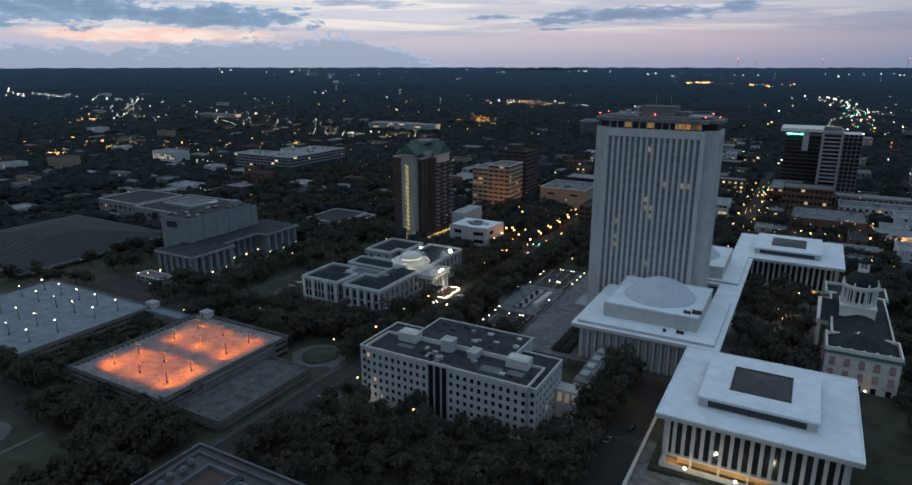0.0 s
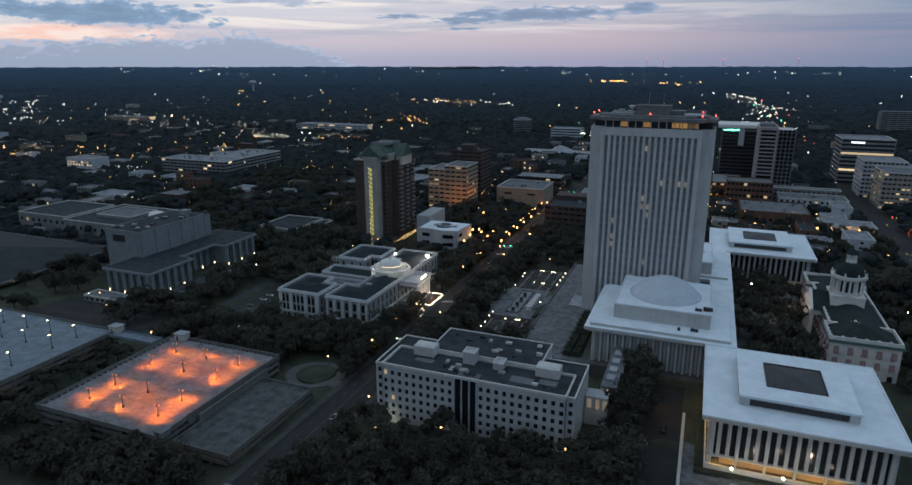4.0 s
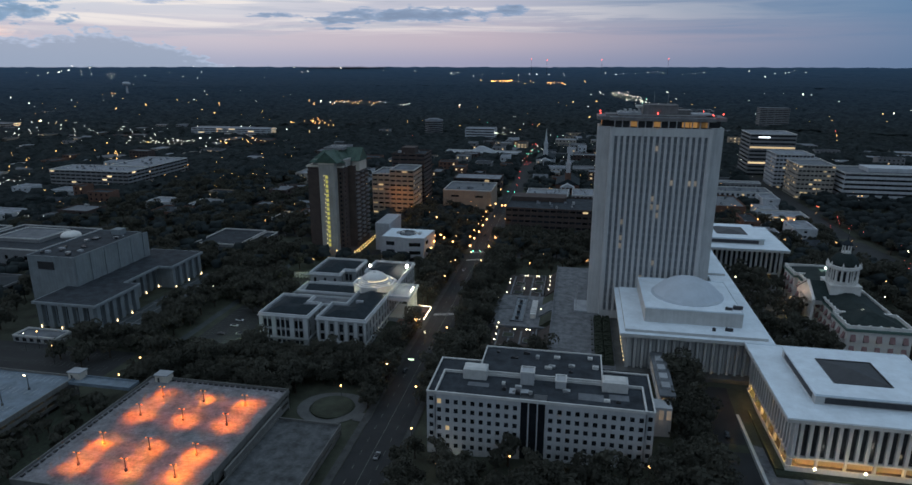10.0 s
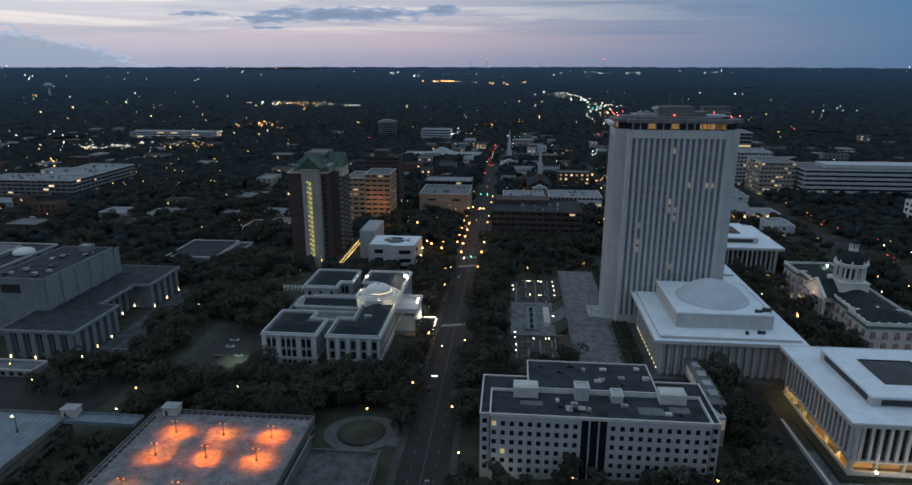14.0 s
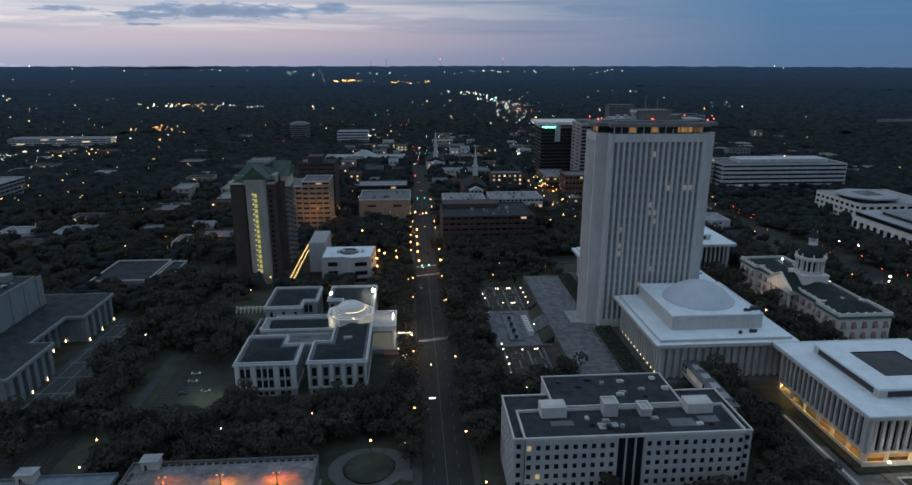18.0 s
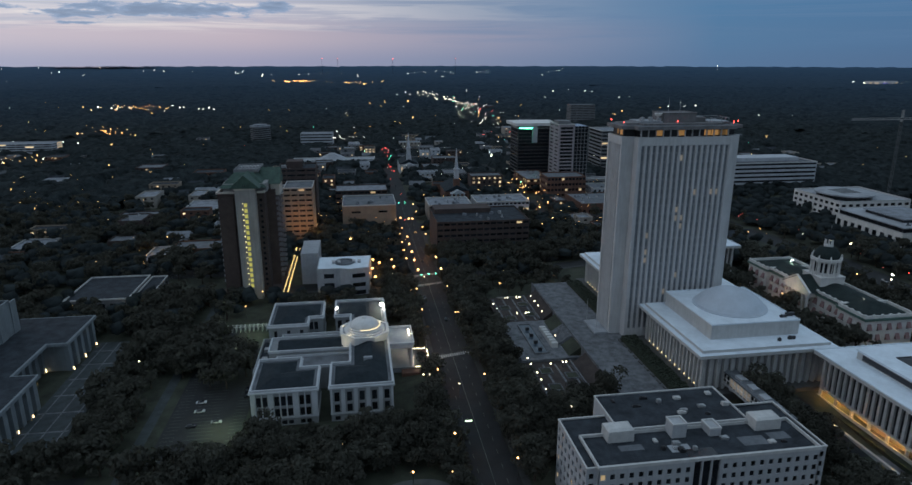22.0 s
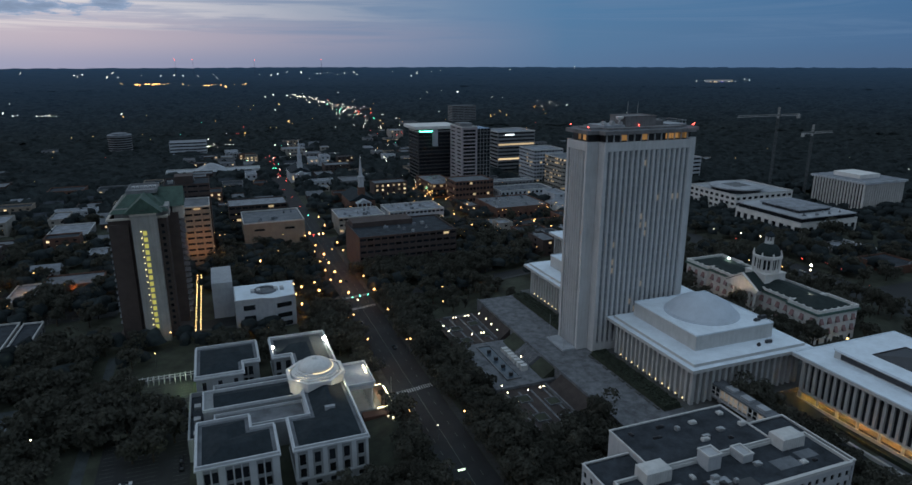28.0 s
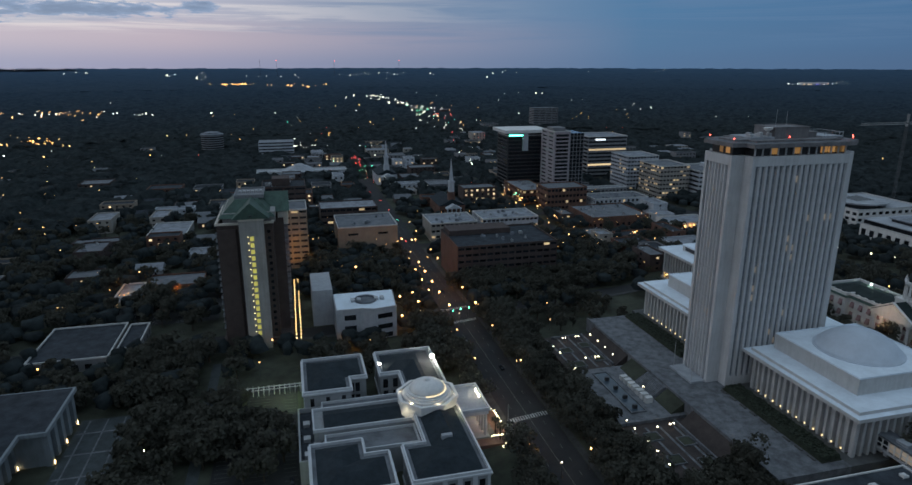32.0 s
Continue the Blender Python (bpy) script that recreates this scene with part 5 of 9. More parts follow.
for k in range(9):
    y = 26 + 0.9 * k
    part("pier", Shell().box(-186.8, -186.2, y - 0.2, y + 0.2, -16, -3.5), M_COURT, court) if k % 3 == 0 else None
# drum and dome
oct_ring = lambda r: [(-157.5 + r * math.cos(math.pi / 8 + k * math.pi / 4), 16 + r * math.sin(math.pi / 8 + k * math.pi / 4)) for k in range(8)]
part("drum", Shell().prism(oct_ring(12.5), CZ1 - 2, 4.4), M_WHITEWASH, court)
rim_o = Shell()
outer, inner = oct_ring(13.1), oct_ring(11.7)
for k in range(8):
    a, b, c, d = outer[k], outer[(k + 1) % 8], inner[(k + 1) % 8], inner[k]
    rim_o.face((*a, 4.2), (*b, 4.2), (*b, 5.4), (*a, 5.4)).face((*a, 5.4), (*b, 5.4), (*c, 5.4), (*d, 5.4)).face((*c, 4.4), (*d, 4.4), (*d, 5.4), (*c, 5.4)).face((*b, 4.2), (*a, 4.2), (*d, 4.2), (*c, 4.2))
part("drum_rim", rim_o, M_WHITEWASH, court)
part("drum_roof", Shell().prism(oct_ring(11.6), 4.3, 4.6), M_PALE_ROOF, court)
for r, z0, z1 in ((10.0, 4.5, 5.5), (9.0, 5.5, 6.4), (8.2, 6.4, 7.2)):
    part("dome_step", Shell().lathe(-157.5, 16, [(r, z0), (r, z1 - 0.1), (r + 0.15, z1), (r - 0.6, z1 + 0.05)], 40), M_WHITEWASH, court)
part("dome", Shell().lathe(-157.5, 16, [(7.3 * math.cos(u), 7.2 + 3.9 * math.sin(u)) for u in np.linspace(0.0, 1.45, 9)] + [(0.9, 11.2), (0.9, 11.7), (0.1, 11.8)], 40), M_WHITEWASH, court, "white shallow dome", smooth=True)
cove = Shell()
for k in range(20):
    (ca, sa), (cb, sb) = ((math.cos(math.radians(u)), math.sin(math.radians(u))) for u in (-105 + 6.5 * k, -98.5 + 6.5 * k))
    cove.face((-157.5 + 7.9 * ca, 16 + 7.9 * sa, 7.3), (-157.5 + 7.9 * cb, 16 + 7.9 * sb, 7.3), (-157.5 + 7.6 * cb, 16 + 7.6 * sb, 7.55), (-157.5 + 7.6 * ca, 16 + 7.6 * sa, 7.55))
part("cove_light", cove, G_STRIP, court, "warm cove light at the foot of the dome")
# columned porch to the street
part("porch_roof", Shell().box(-146.2, -133.8, 5.5, 26.5, -0.4, -0.1), M_PALE_ROOF, court)
part("porch_parapet", Shell().rim(-146.2, -133.3, 5.0, 27.0, -0.4, 1.0, 0.6), M_TRIM, court)
for y in (15.6, 18.2, 20.8):
    part("porch_roof_lamp", Shell().lathe(-135.2, y, [(0.25, 0.3), (0.35, 0.6), (0.35, 1.3), (0.2, 1.6)], 8), G_WHITE, court, "white lamp on the porch roof")
part("porch_beam", Shell().box(-146.4, -133.9, 5.6, 26.4, -2.2, -0.4), M_WHITEWASH, court)
part("porch_floor", Shell().box(-146.4, -133.2, 5.0, 27.0, CZ0, -12.4), M_COURT, court)
for k in range(6):
    part("column", Shell().lathe(-134.8, 7.0 + 3.6 * k, [(0.85, -12.4), (0.75, -12.0), (0.7, -7), (0.6, -2.8), (0.85, -2.5), (0.85, -2.2)], 14), M_WHITEWASH, court)
for k in range(4):
    part("front_step", Shell().box(-133.2, -130.4 - 0.6 * k, 6.0, 26.0, -13.1 + 0.17 * k, -13.1 + 0.17 * (k + 1)), M_PAVE, court)
for y in (5.2, 26.2):
    part("step_wall", Shell().box(-133.2, -125.6, y - 0.5, y + 0.5, -16, -12.6), M_COURT, court)
    for k in range(7):
        part("step_lamp", Shell().box(-132.6 + k * 1.0, -132.3 + k * 1.0, y - 0.2, y + 0.2, -12.6, -12.25), G_WHITE, court, "small white step lamp")
for k in range(9):
    part("step_lamp", Shell().box(-125.4, -125.0, 6.5 + 2.2 * k, 6.95 + 2.2 * k, -13.1, -12.5), G_WHITE, court, "small white step lamp")

pergola = thing("pergola", -220, 69, -15, "long white pergola along the edge of the lot", "pergola")
for x in np.arange(-235, -206, 2.4):
    for y in (67.6, 70.2):
        part("post", Shell().box(x - 0.14, x + 0.14, y - 0.14, y + 0.14, -15.4, -11.9), M_WHITEWASH, pergola)
    part("rafter", Shell().box(x - 0.1, x + 0.1, 66.8, 71.0, -11.65, -11.35), M_WHITEWASH, pergola)
for y in (67.6, 70.2):
    part("beam", Shell().box(-235.6, -207, y - 0.12, y + 0.12, -11.9, -11.66), M_WHITEWASH, pergola)

# ---- the library with its tall windowless block ----
lib = thing("library", -335, 12, -15, "grey concrete library with tall fins and a windowless upper block", "library")
FOOTPRINTS += [(-368, -300, -45, 68)]
part("upper_block", Shell().box(-366, -333.8, -17, 45, -17, 18.6), M_LIB, lib)
for k in range(6):
    part("upper_rib", Shell().box(-334.0, -333.3, -16.4 + 12.3 * k, -11.0 + 12.3 * k, 1, 18.2), M_LIB, lib)
part("upper_roof", Shell().box(-365.6, -334.2, -16.6, 44.6, 18.6, 18.9), M_DARK_ROOF, lib)
part("upper_rim", Shell().rim(-366.2, -333.5, -17.2, 45.2, 18.5, 19.4, 0.6), M_LIB, lib)
part("vent", Shell().box(-359, -348, -17.3, -16.9, 11.0, 15.8), M_DARK_METAL, lib, "dark louvred opening")
for k in range(18):
    x, y = LUCK.uniform(-362, -338), LUCK.uniform(-14, 40)
    part("roof_unit", Shell().box(x, x + LUCK.uniform(1, 4), y, y + LUCK.uniform(1, 3), 18.9, 18.9 + LUCK.uniform(0.5, 1.6)), LUCK.choice((M_METAL, M_PALE_ROOF, M_DARK_METAL)), lib, "small roof plant unit")
part("roof_house", Shell().box(-350, -343, 36, 42, 18.9, 22.5), M_LIB, lib)
ring = [(-342, -43), (-301, -43), (-301, -4), (-312, -4), (-312, 29), (-302.5, 29), (-302.5, 66), (-342, 66)]
part("roof_slab", Shell().prism(ring, -0.6, 1.0), M_LIB, lib)
inner = [(-341, -42), (-302, -42), (-302, -5), (-313, -5), (-313, 30), (-303.5, 30), (-303.5, 65), (-341, 65)]
part("roof", Shell().prism(inner, 1.0, 1.15), M_DARK_ROOF, lib)
deep = [(-339, -40), (-304, -40), (-304, -7), (-318, -7), (-318, 32), (-305.5, 32), (-305.5, 63), (-339, 63)]
part("wall", Shell().prism(deep, -17, -0.6), M_LIB, lib)
slot = mesh_of("window_slot", Shell().box(-0.75, 0.75, -0.06, 0.1, -12.4, -1.2), M_GLASS)
slab_fin = mesh_of("wall_fin", Shell().box(-1.5, 1.5, -1.6, 0.6, -15, -0.6), M_LIB)
walls = [("S", -339, -304, -40), ("E", -40, -7, -304), ("E", 32, 63, -305.5), ("E", -7, 32, -318)]
for side, a, b, c in walls:
    n = int((b - a) / 6.3)
    for k in range(n + 1):
        u = a + (b - a) * (k + 0.1) / (n + 0.2)
        loc, turn = ((u, c - 0.5, 0), 0) if side == "S" else ((c + 0.5, u, 0), 90)
        ob = new("wall_fin", slab_fin)
        ob.parent, ob.location, ob.rotation_euler = lib, Vector(loc) - Vector(lib.location), (0, 0, radians(turn))
        if k < n:
            u2 = u + (b - a) / n / 2
            loc = (u2, c - 0.08, 0) if side == "S" else (c + 0.08, u2, 0)
            ob = new("window_slot", slot)
            ob.parent, ob.location, ob.rotation_euler = lib, Vector(loc) - Vector(lib.location), (0, 0, radians(turn))
        if k % 2 == 0:
            q = (u, c - 2.5) if side == "S" else (c + 2.5, u)
            up_lamp = part("uplight", Shell().lathe(q[0], q[1], [(0.14, -15), (0.2, -14.4), (0.16, -13.8), (0.05, -13.1)], 8), G_UP, lib, "warm uplight at the foot of the wall")
block("entrance_wing", "low white entrance wing at the library's foot", -338, -311, -62, -51.5, -15.5, -11.6, M_COURT, M_GREY_ROOF, {"S": (6, 2.6, [(-14.4, -12.2)]), "W": (2, 2.4, [(-14.4, -12.2)])}, 0.2)
block("annex", "low annex with a dark glassy roof in a pale frame", -506, -430, 56, 122, -15, -3.4, M_GREY_WALL, M_DARK_ROOF, {"S": (9, 3.2, [(-11, -8)]), "E": (8, 3.2, [(-11, -8)])}, 0.05)
block("annex", "low annex with a dark glassy roof in a pale frame", -576, -514, 64, 118, -15, -3.8, M_GREY_WALL, M_DARK_ROOF, {"S": (8, 3.2, [(-11, -8)])}, 0.05)
block("annex", "raised middle roof of the annex in a pale frame", -488, -448, 76, 108, -3.2, -1.2, M_GREY_WALL, M_GREY_ROOF, {}, 0.0)
skyd = thing("roof_dome", -440, 98, -3, "pale round dome on a low roof", "dome")
part("dome", Shell().lathe(-439, 98, [(7.5, -3.3), (7.4, -2.2)] + [(7.3 * math.cos(u), -2.2 + 3.2 * math.sin(u)) for u in np.linspace(0.1, 1.5, 7)], 28), M_WHITEWASH, skyd, smooth=True)

# ---- car decks ----
def lamp_head(t, x, y, z, mat, arms=2, tall=8.0):
    part("pole", Shell().lathe(x, y, [(0.22, z), (0.12, z + tall)], 8), M_POLE, t)
    part("base", Shell().lathe(x, y, [(0.5, z), (0.5, z + 0.9)], 10), M_PAVE, t)
    part("arm", Shell().box(x - 0.9, x + 0.9, y - 0.06, y + 0.06, z + tall - 0.15, z + tall), M_POLE, t)
    w = 0.28 if arms == 2 else 0.48
    for sx in (-0.95, 0.95)[:arms]:
        part("lamp_head", Shell().box(x + sx - w, x + sx + w, y - w * 0.7, y + w * 0.7, z + tall - 0.3, z + tall - 0.1), mat, t, "glowing lamp head")


G_DECKSTRIP = glow("deck_strip_lamp", (1.0, 0.78, 0.45), 1.1)


def deck(name, x0, x1, y0, y1, z, label, ground, top=M_DECK):
    t = thing(name, (x0 + x1) / 2, (y0 + y1) / 2, ground, label, "parking deck")
    FOOTPRINTS.append((x0 - 2, x1 + 2, y0 - 2, y1 + 2))
    part("top_deck", Shell().box(x0, x1, y0, y1, z - 0.7, z), top, t)
    part("parapet", Shell().rim(x0 - 0.15, x1 + 0.15, y0 - 0.15, y1 + 0.15, z - 1.2, z + 1.0, 0.35), M_DECK_SIDE, t)
    lv = z - 3.4
    while lv > ground - 1:
        part("lower_deck", Shell().box(x0 + 0.3, x1 - 0.3, y0 + 0.3, y1 - 0.3, lv - 0.5, lv), M_DECK_SIDE, t)
        part("side_wall", Shell().rim(x0, x1, y0, y1, lv - 0.6, lv + 1.1, 0.3), M_DECK_SIDE, t)
        lv -= 3.4
    # solid dark block added inside, standing for the shade between the open levels
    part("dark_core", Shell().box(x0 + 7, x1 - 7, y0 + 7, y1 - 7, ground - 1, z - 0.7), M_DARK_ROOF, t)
    n = max(3, int((y1 - y0) / 9))
    for k in range(n + 1):
        y = y0 + (y1 - y0) * k / n
        for x in (x0 + 0.4, x1 - 0.4):
            part("post", Shell().box(x - 0.35, x + 0.35, max(y0, y - 0.4), min(y1, y + 0.4), ground - 1, z - 0.7), M_DECK_SIDE, t)
    n = max(3, int((x1 - x0) / 9))
    for k in range(n + 1):
        x = x0 + (x1 - x0) * k / n
        for y in (y0 + 0.4, y1 - 0.4):
            part("post", Shell().box(max(x0, x - 0.4), min(x1, x + 0.4), y - 0.35, y + 0.35, ground - 1, z - 0.7), M_DECK_SIDE, t)
    return t


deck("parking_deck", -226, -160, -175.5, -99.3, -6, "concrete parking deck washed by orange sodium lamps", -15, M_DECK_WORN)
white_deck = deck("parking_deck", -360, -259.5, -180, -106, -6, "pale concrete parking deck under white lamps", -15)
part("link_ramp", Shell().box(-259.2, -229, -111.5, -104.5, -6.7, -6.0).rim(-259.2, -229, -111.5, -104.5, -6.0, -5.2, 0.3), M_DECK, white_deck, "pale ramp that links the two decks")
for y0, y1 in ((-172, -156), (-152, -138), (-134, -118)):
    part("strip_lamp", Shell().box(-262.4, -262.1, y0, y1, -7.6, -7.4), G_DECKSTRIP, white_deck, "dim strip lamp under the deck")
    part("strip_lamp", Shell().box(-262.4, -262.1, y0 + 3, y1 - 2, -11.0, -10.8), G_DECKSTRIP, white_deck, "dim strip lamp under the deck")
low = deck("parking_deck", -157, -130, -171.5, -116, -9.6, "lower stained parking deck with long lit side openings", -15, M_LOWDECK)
for y0, y1 in ((-168, -152), (-150, -136), (-134, -120)):
    part("strip_lamp", Shell().box(-132.4, -132.1, y0, y1, -10.75, -10.6), G_DECKSTRIP, low, "dim strip lamp under the deck")
part("strip_lamp", Shell().box(-154, -134, -170.6, -170.3, -10.75, -10.6), G_DECKSTRIP, low, "dim strip lamp under the deck")
part("side_stair_wall", Shell().box(-160.0, -159.4, -160, -112, -9.6, -4.4).box(-158, -157.2, -156, -112, -9.6, -6.2), M_DECK_SIDE, low, "dark wall along the ramp")
stalls("s", -225, -161, -175, -100, (-224.5, -214, -207, -195, -188, -176, -168), "y", z=-5.98, paint=M_FADED)
stalls("s", -359, -261, -179, -107, (-178, -164, -158.6, -144, -138.6, -124, -112.5), "x", z=-5.98)
for x0, x1, y0, y1, zb, h in ((-222, -216, -103, -98.5, -6, 3.2), (-161.6, -157.6, -175.2, -171, -6, 2.3), (-262, -256, -108, -103.6, -6, 3.2)):
    sh = thing("stair_house", (x0 + x1) / 2, (y0 + y1) / 2, zb, "small pale stair house on the parking deck", "stair house")
    part("wall", Shell().box(x0, x1, y0, y1, zb, zb + h), M_CREAM if x1 < -200 else M_GREY_WALL, sh)
    part("roof", Shell().box(x0 - 0.4, x1 + 0.4, y0 - 0.4, y1 + 0.4, zb + h, zb + h + 0.35), M_PALE_ROOF if x1 < -200 else M_GREY_ROOF, sh)
    part("door", Shell().box(x0 + 1.2, x0 + 2.2, y0 - 0.06, y0, zb, zb + 2.1), M_DARK_METAL, sh)
solo("hedge_strip", Shell().box(-257, -228, -176, -113, -16, -13.2), M_HEDGE, "dark planted strip between the parking decks", "hedge", "structure")
# planter bumps along the deck's far edge
for k in range(24):
    solo("wheel_stop", Shell().box(-223 + 2.6 * k, -221.4 + 2.6 * k, -101.0, -100.3, -6.0, -5.4), M_DARK_METAL, "small dark wheel stop on the deck", "wheel stop", at=(-222 + 2.6 * k, -100.6, -6.0), group="wheel stops")
    solo("wheel_stop", Shell().box(-224.6, -223.8, -173 + 2.9 * k, -171.4 + 2.9 * k, -6.0, -5.4), M_DARK_METAL, "small dark wheel stop on the deck", "wheel stop", at=(-224.2, -172 + 2.9 * k, -6.0), group="wheel stops")

# ---- the brick apartment tower with its lit stair ----
G_STAIRLAMP = glow("stair_lamp", (1.0, 0.82, 0.35), 3.0)
apt = thing("apartment_tower", -231, 148, -18, "brown brick apartment tower with green gables and a lit stair shaft", "apartment building")
FOOTPRINTS += [(-253, -204, 120, 184)]
aw, ap = Shell(), []
rows_a = [(-8 + 3.55 * k, -6.2 + 3.55 * k) for k in range(17)]
for side in "SENW":
    us_a = {"S": [(3.0, 4.6), (7.4, 9.0), (25.4, 27.0)], "E": [(3.0, 4.7), (42.4, 44.1)], "N": [], "W": spans(46, 3, 1.7)}[side]
    ap += aw.wall(side, -246, -217.5, 128, 174, -21, 54.5, us_a, rows_a)
ap += aw.wall("E", -217.5, -212, 139, 170, -21, 54.5, spans(31, 5, 1.7), rows_a)
aw.wall("S", -217.5, -212, 139, 170, -21, 54.5, [], [])
aw.wall("N", -217.5, -212, 139, 170, -21, 54.5, [], [])
part("wall", aw, M_BROWN, apt)
glaze(ap, apt, 0.03)
part("stair_shaft", Shell().box(-234.3, -222.0, 121.6, 129, -22, 59.0), M_SHAFT, apt, "pale stair shaft")
for k in range(16):
    z = -6.6 + 3.55 * k
    pane([(-229.2, 121.5, z), (-227.3, 121.5, z), (-227.3, 121.5, z + 2.4), (-229.2, 121.5, z + 2.4)], G_STAIR, apt, "stair_window")
    part("stair_lamp", Shell().box(-230.3, -229.9, 121.3, 121.6, z + 2.1, z + 2.5), G_STAIRLAMP, apt, "small warm wall lamp")
for zz in (-11, -15):
    pane([(-230.5, 121.5, zz), (-228.6, 121.5, zz), (-228.6, 121.5, zz + 1.4), (-230.5, 121.5, zz + 1.4)], G_PANE, apt, "stair_window")
part("podium", Shell().box(-248, -210.5, 126, 182, -21, -11), M_BROWN, apt)
for cx in (-241.0,):
    part("corner_bay", Shell().box(cx - 4.6, cx + 4.6, 126.4, 128.4, -12, 52), M_BROWN, apt)
for k in range(16):
    z = -6 + 3.55 * k
    for y in (143, 154.5, 166):
        b = part("balcony", Shell().box(-212, -210.2, y - 2.4, y + 2.4, z, z + 0.25).rim(-212, -210.2, y - 2.4, y + 2.4, z + 0.25, z + 1.2, 0.08), M_GREY_WALL, apt)
    for y in (136, 150, 164):
        part("balcony", Shell().box(-247.7, -246, y - 2.2, y + 2.2, z, z + 0.25).rim(-247.7, -246, y - 2.2, y + 2.2, z + 0.25, z + 1.2, 0.08), M_PALE_ROOF, apt)
part("cornice", Shell().rim(-246.8, -216.8, 127.2, 174.8, 54.3, 55.4, 1.4), M_CREAM, apt)
part("attic", Shell().box(-243, -216, 131, 171, 54.4, 60), M_SHAFT, apt)
part("roof_terrace", Shell().box(-236.5, -222, 140, 163, 66.0, 66.9).rim(-237, -221.5, 139.5, 163.5, 66.0, 67.8, 0.5), M_GREY_WALL, apt)
for k in range(6):
    part("roof_unit", Shell().box(-235 + 2.2 * k, -233.6 + 2.2 * k, 150, 152, 66.9, 68.2), M_METAL, apt)
part("main_roof", Shell().hip(-245.0, -216.0, 129, 173, 57.5, 66.0, 8.5), M_GREEN_ROOF, apt, "green standing seam hipped roof")
part("front_gable", Shell().gable(-237.5, -218.8, 120.6, 140, 58.6, 67.0, "y"), M_GREEN_ROOF, apt)
part("gable_wall", Shell().face((-235.0, 120.9, 58.4), (-221.3, 120.9, 58.4), (-228.15, 120.9, 65.2)).box(-234.6, -221.7, 120.95, 122, 57.5, 58.7), M_CREAM, apt)
part("oculus", Shell().lathe(-228.15, 120.8, [(1.1, 60.2), (1.1, 60.5)], 14), M_DARK_METAL, apt)
part("side_gable", Shell().gable(-222, -208.6, 141, 161, 57.5, 67.2, "x"), M_GREEN_ROOF, apt)
part("side_gable_wall", Shell().face((-209.2, 143, 57.4), (-209.2, 159, 57.4), (-209.2, 151, 65.2)).box(-215, -209.4, 142, 160, 50, 57.8), M_CREAM, apt)
for y in (149, 153):
    part("gable_lamp", Shell().box(-209.0, -208.7, y - 0.5, y + 0.5, 61.4, 62.6), G_WHITE, apt, "white gable lamp")

# ---- the white office cube with the round skylight ----
cube = thing("white_office", -170, 136, -17, "white cube-shaped office with a round roof skylight", "office building")
FOOTPRINTS += [(-201, -150, 118, 182)]
cwall, cp = Shell(), []
ring_c = [(-187, 121), (-172, 121), (-166, 118.5), (-153, 121), (-151, 150), (-187, 150)]
cwall.prism(ring_c, -19, 3.0)
part("wall", cwall, M_CUBE, cube)
part("roof", Shell().prism([(-186.4, 121.6), (-172, 121.6), (-166, 119.2), (-153.6, 121.6), (-151.6, 149.4), (-186.4, 149.4)], 3.0, 3.2), M_WHITE_ROOF, cube)
part("roof_rim", Shell().prism([(-187.2, 120.8), (-172, 120.8), (-166, 118.3), (-152.8, 120.8), (-152.8, 121.4), (-166, 118.9), (-172, 121.4), (-187.2, 121.4)], 3.0, 3.9), M_CUBE, cube)
for k, (cx, cy, r) in enumerate(((-169, 135, 6.5),)):
    part("skylight_ring", Shell().lathe(cx, cy, [(r, 3.2), (r, 4.4), (r - 1.2, 4.4), (r - 1.2, 3.5)], 28), M_GREY_ROOF, cube)
for x in (-164, -160.5, -174, -177.5):
    part("roof_unit", Shell().box(x, x + 2.2, 133, 137, 3.2, 4.6), M_METAL, cube, "grey roof plant unit")
for zz in (-2.6, -9.0, -14.4):
    pane([(-182.5, 120.9, zz - 0.2), (-176, 120.9, zz - 0.2), (-176, 120.9, zz + 2.8), (-182.5, 120.9, zz + 2.8)], M_GLASS_R, cube)
    pane([(-164.0, 118.8, zz), (-155.5, 120.4, zz), (-155.5, 120.4, zz + 2.8), (-164.0, 118.8, zz + 2.8)], M_GLASS_R, cube)
    for y in (126, 138):
        pane([(-152.55, y, zz), (-152.2, y + 6, zz), (-152.2, y + 6, zz + 2.8), (-152.55, y, zz + 2.8)], M_GLASS_R, cube)
part("stair_tower", Shell().box(-199, -187.1, 146, 180, -19, 7.5), M_CUBE, cube)
part("door_lamp", Shell().box(-180.2, -178.4, 120.6, 120.9, -15.2, -14.2), G_ORANGE, cube, "orange lamp over the door")

# ---- the old capitol: striped awnings, porch, dome and cupola ----
old = thing("old_capitol", 96, 17, -2, "white old capitol with red striped awnings and a dark dome", "historic capitol")
FOOTPRINTS += [(70, 114, -32, 68)]
ow, op = Shell(), []
rows_o = [(-2.6, 0.2), (2.4, 5.8), (7.6, 11.4)]
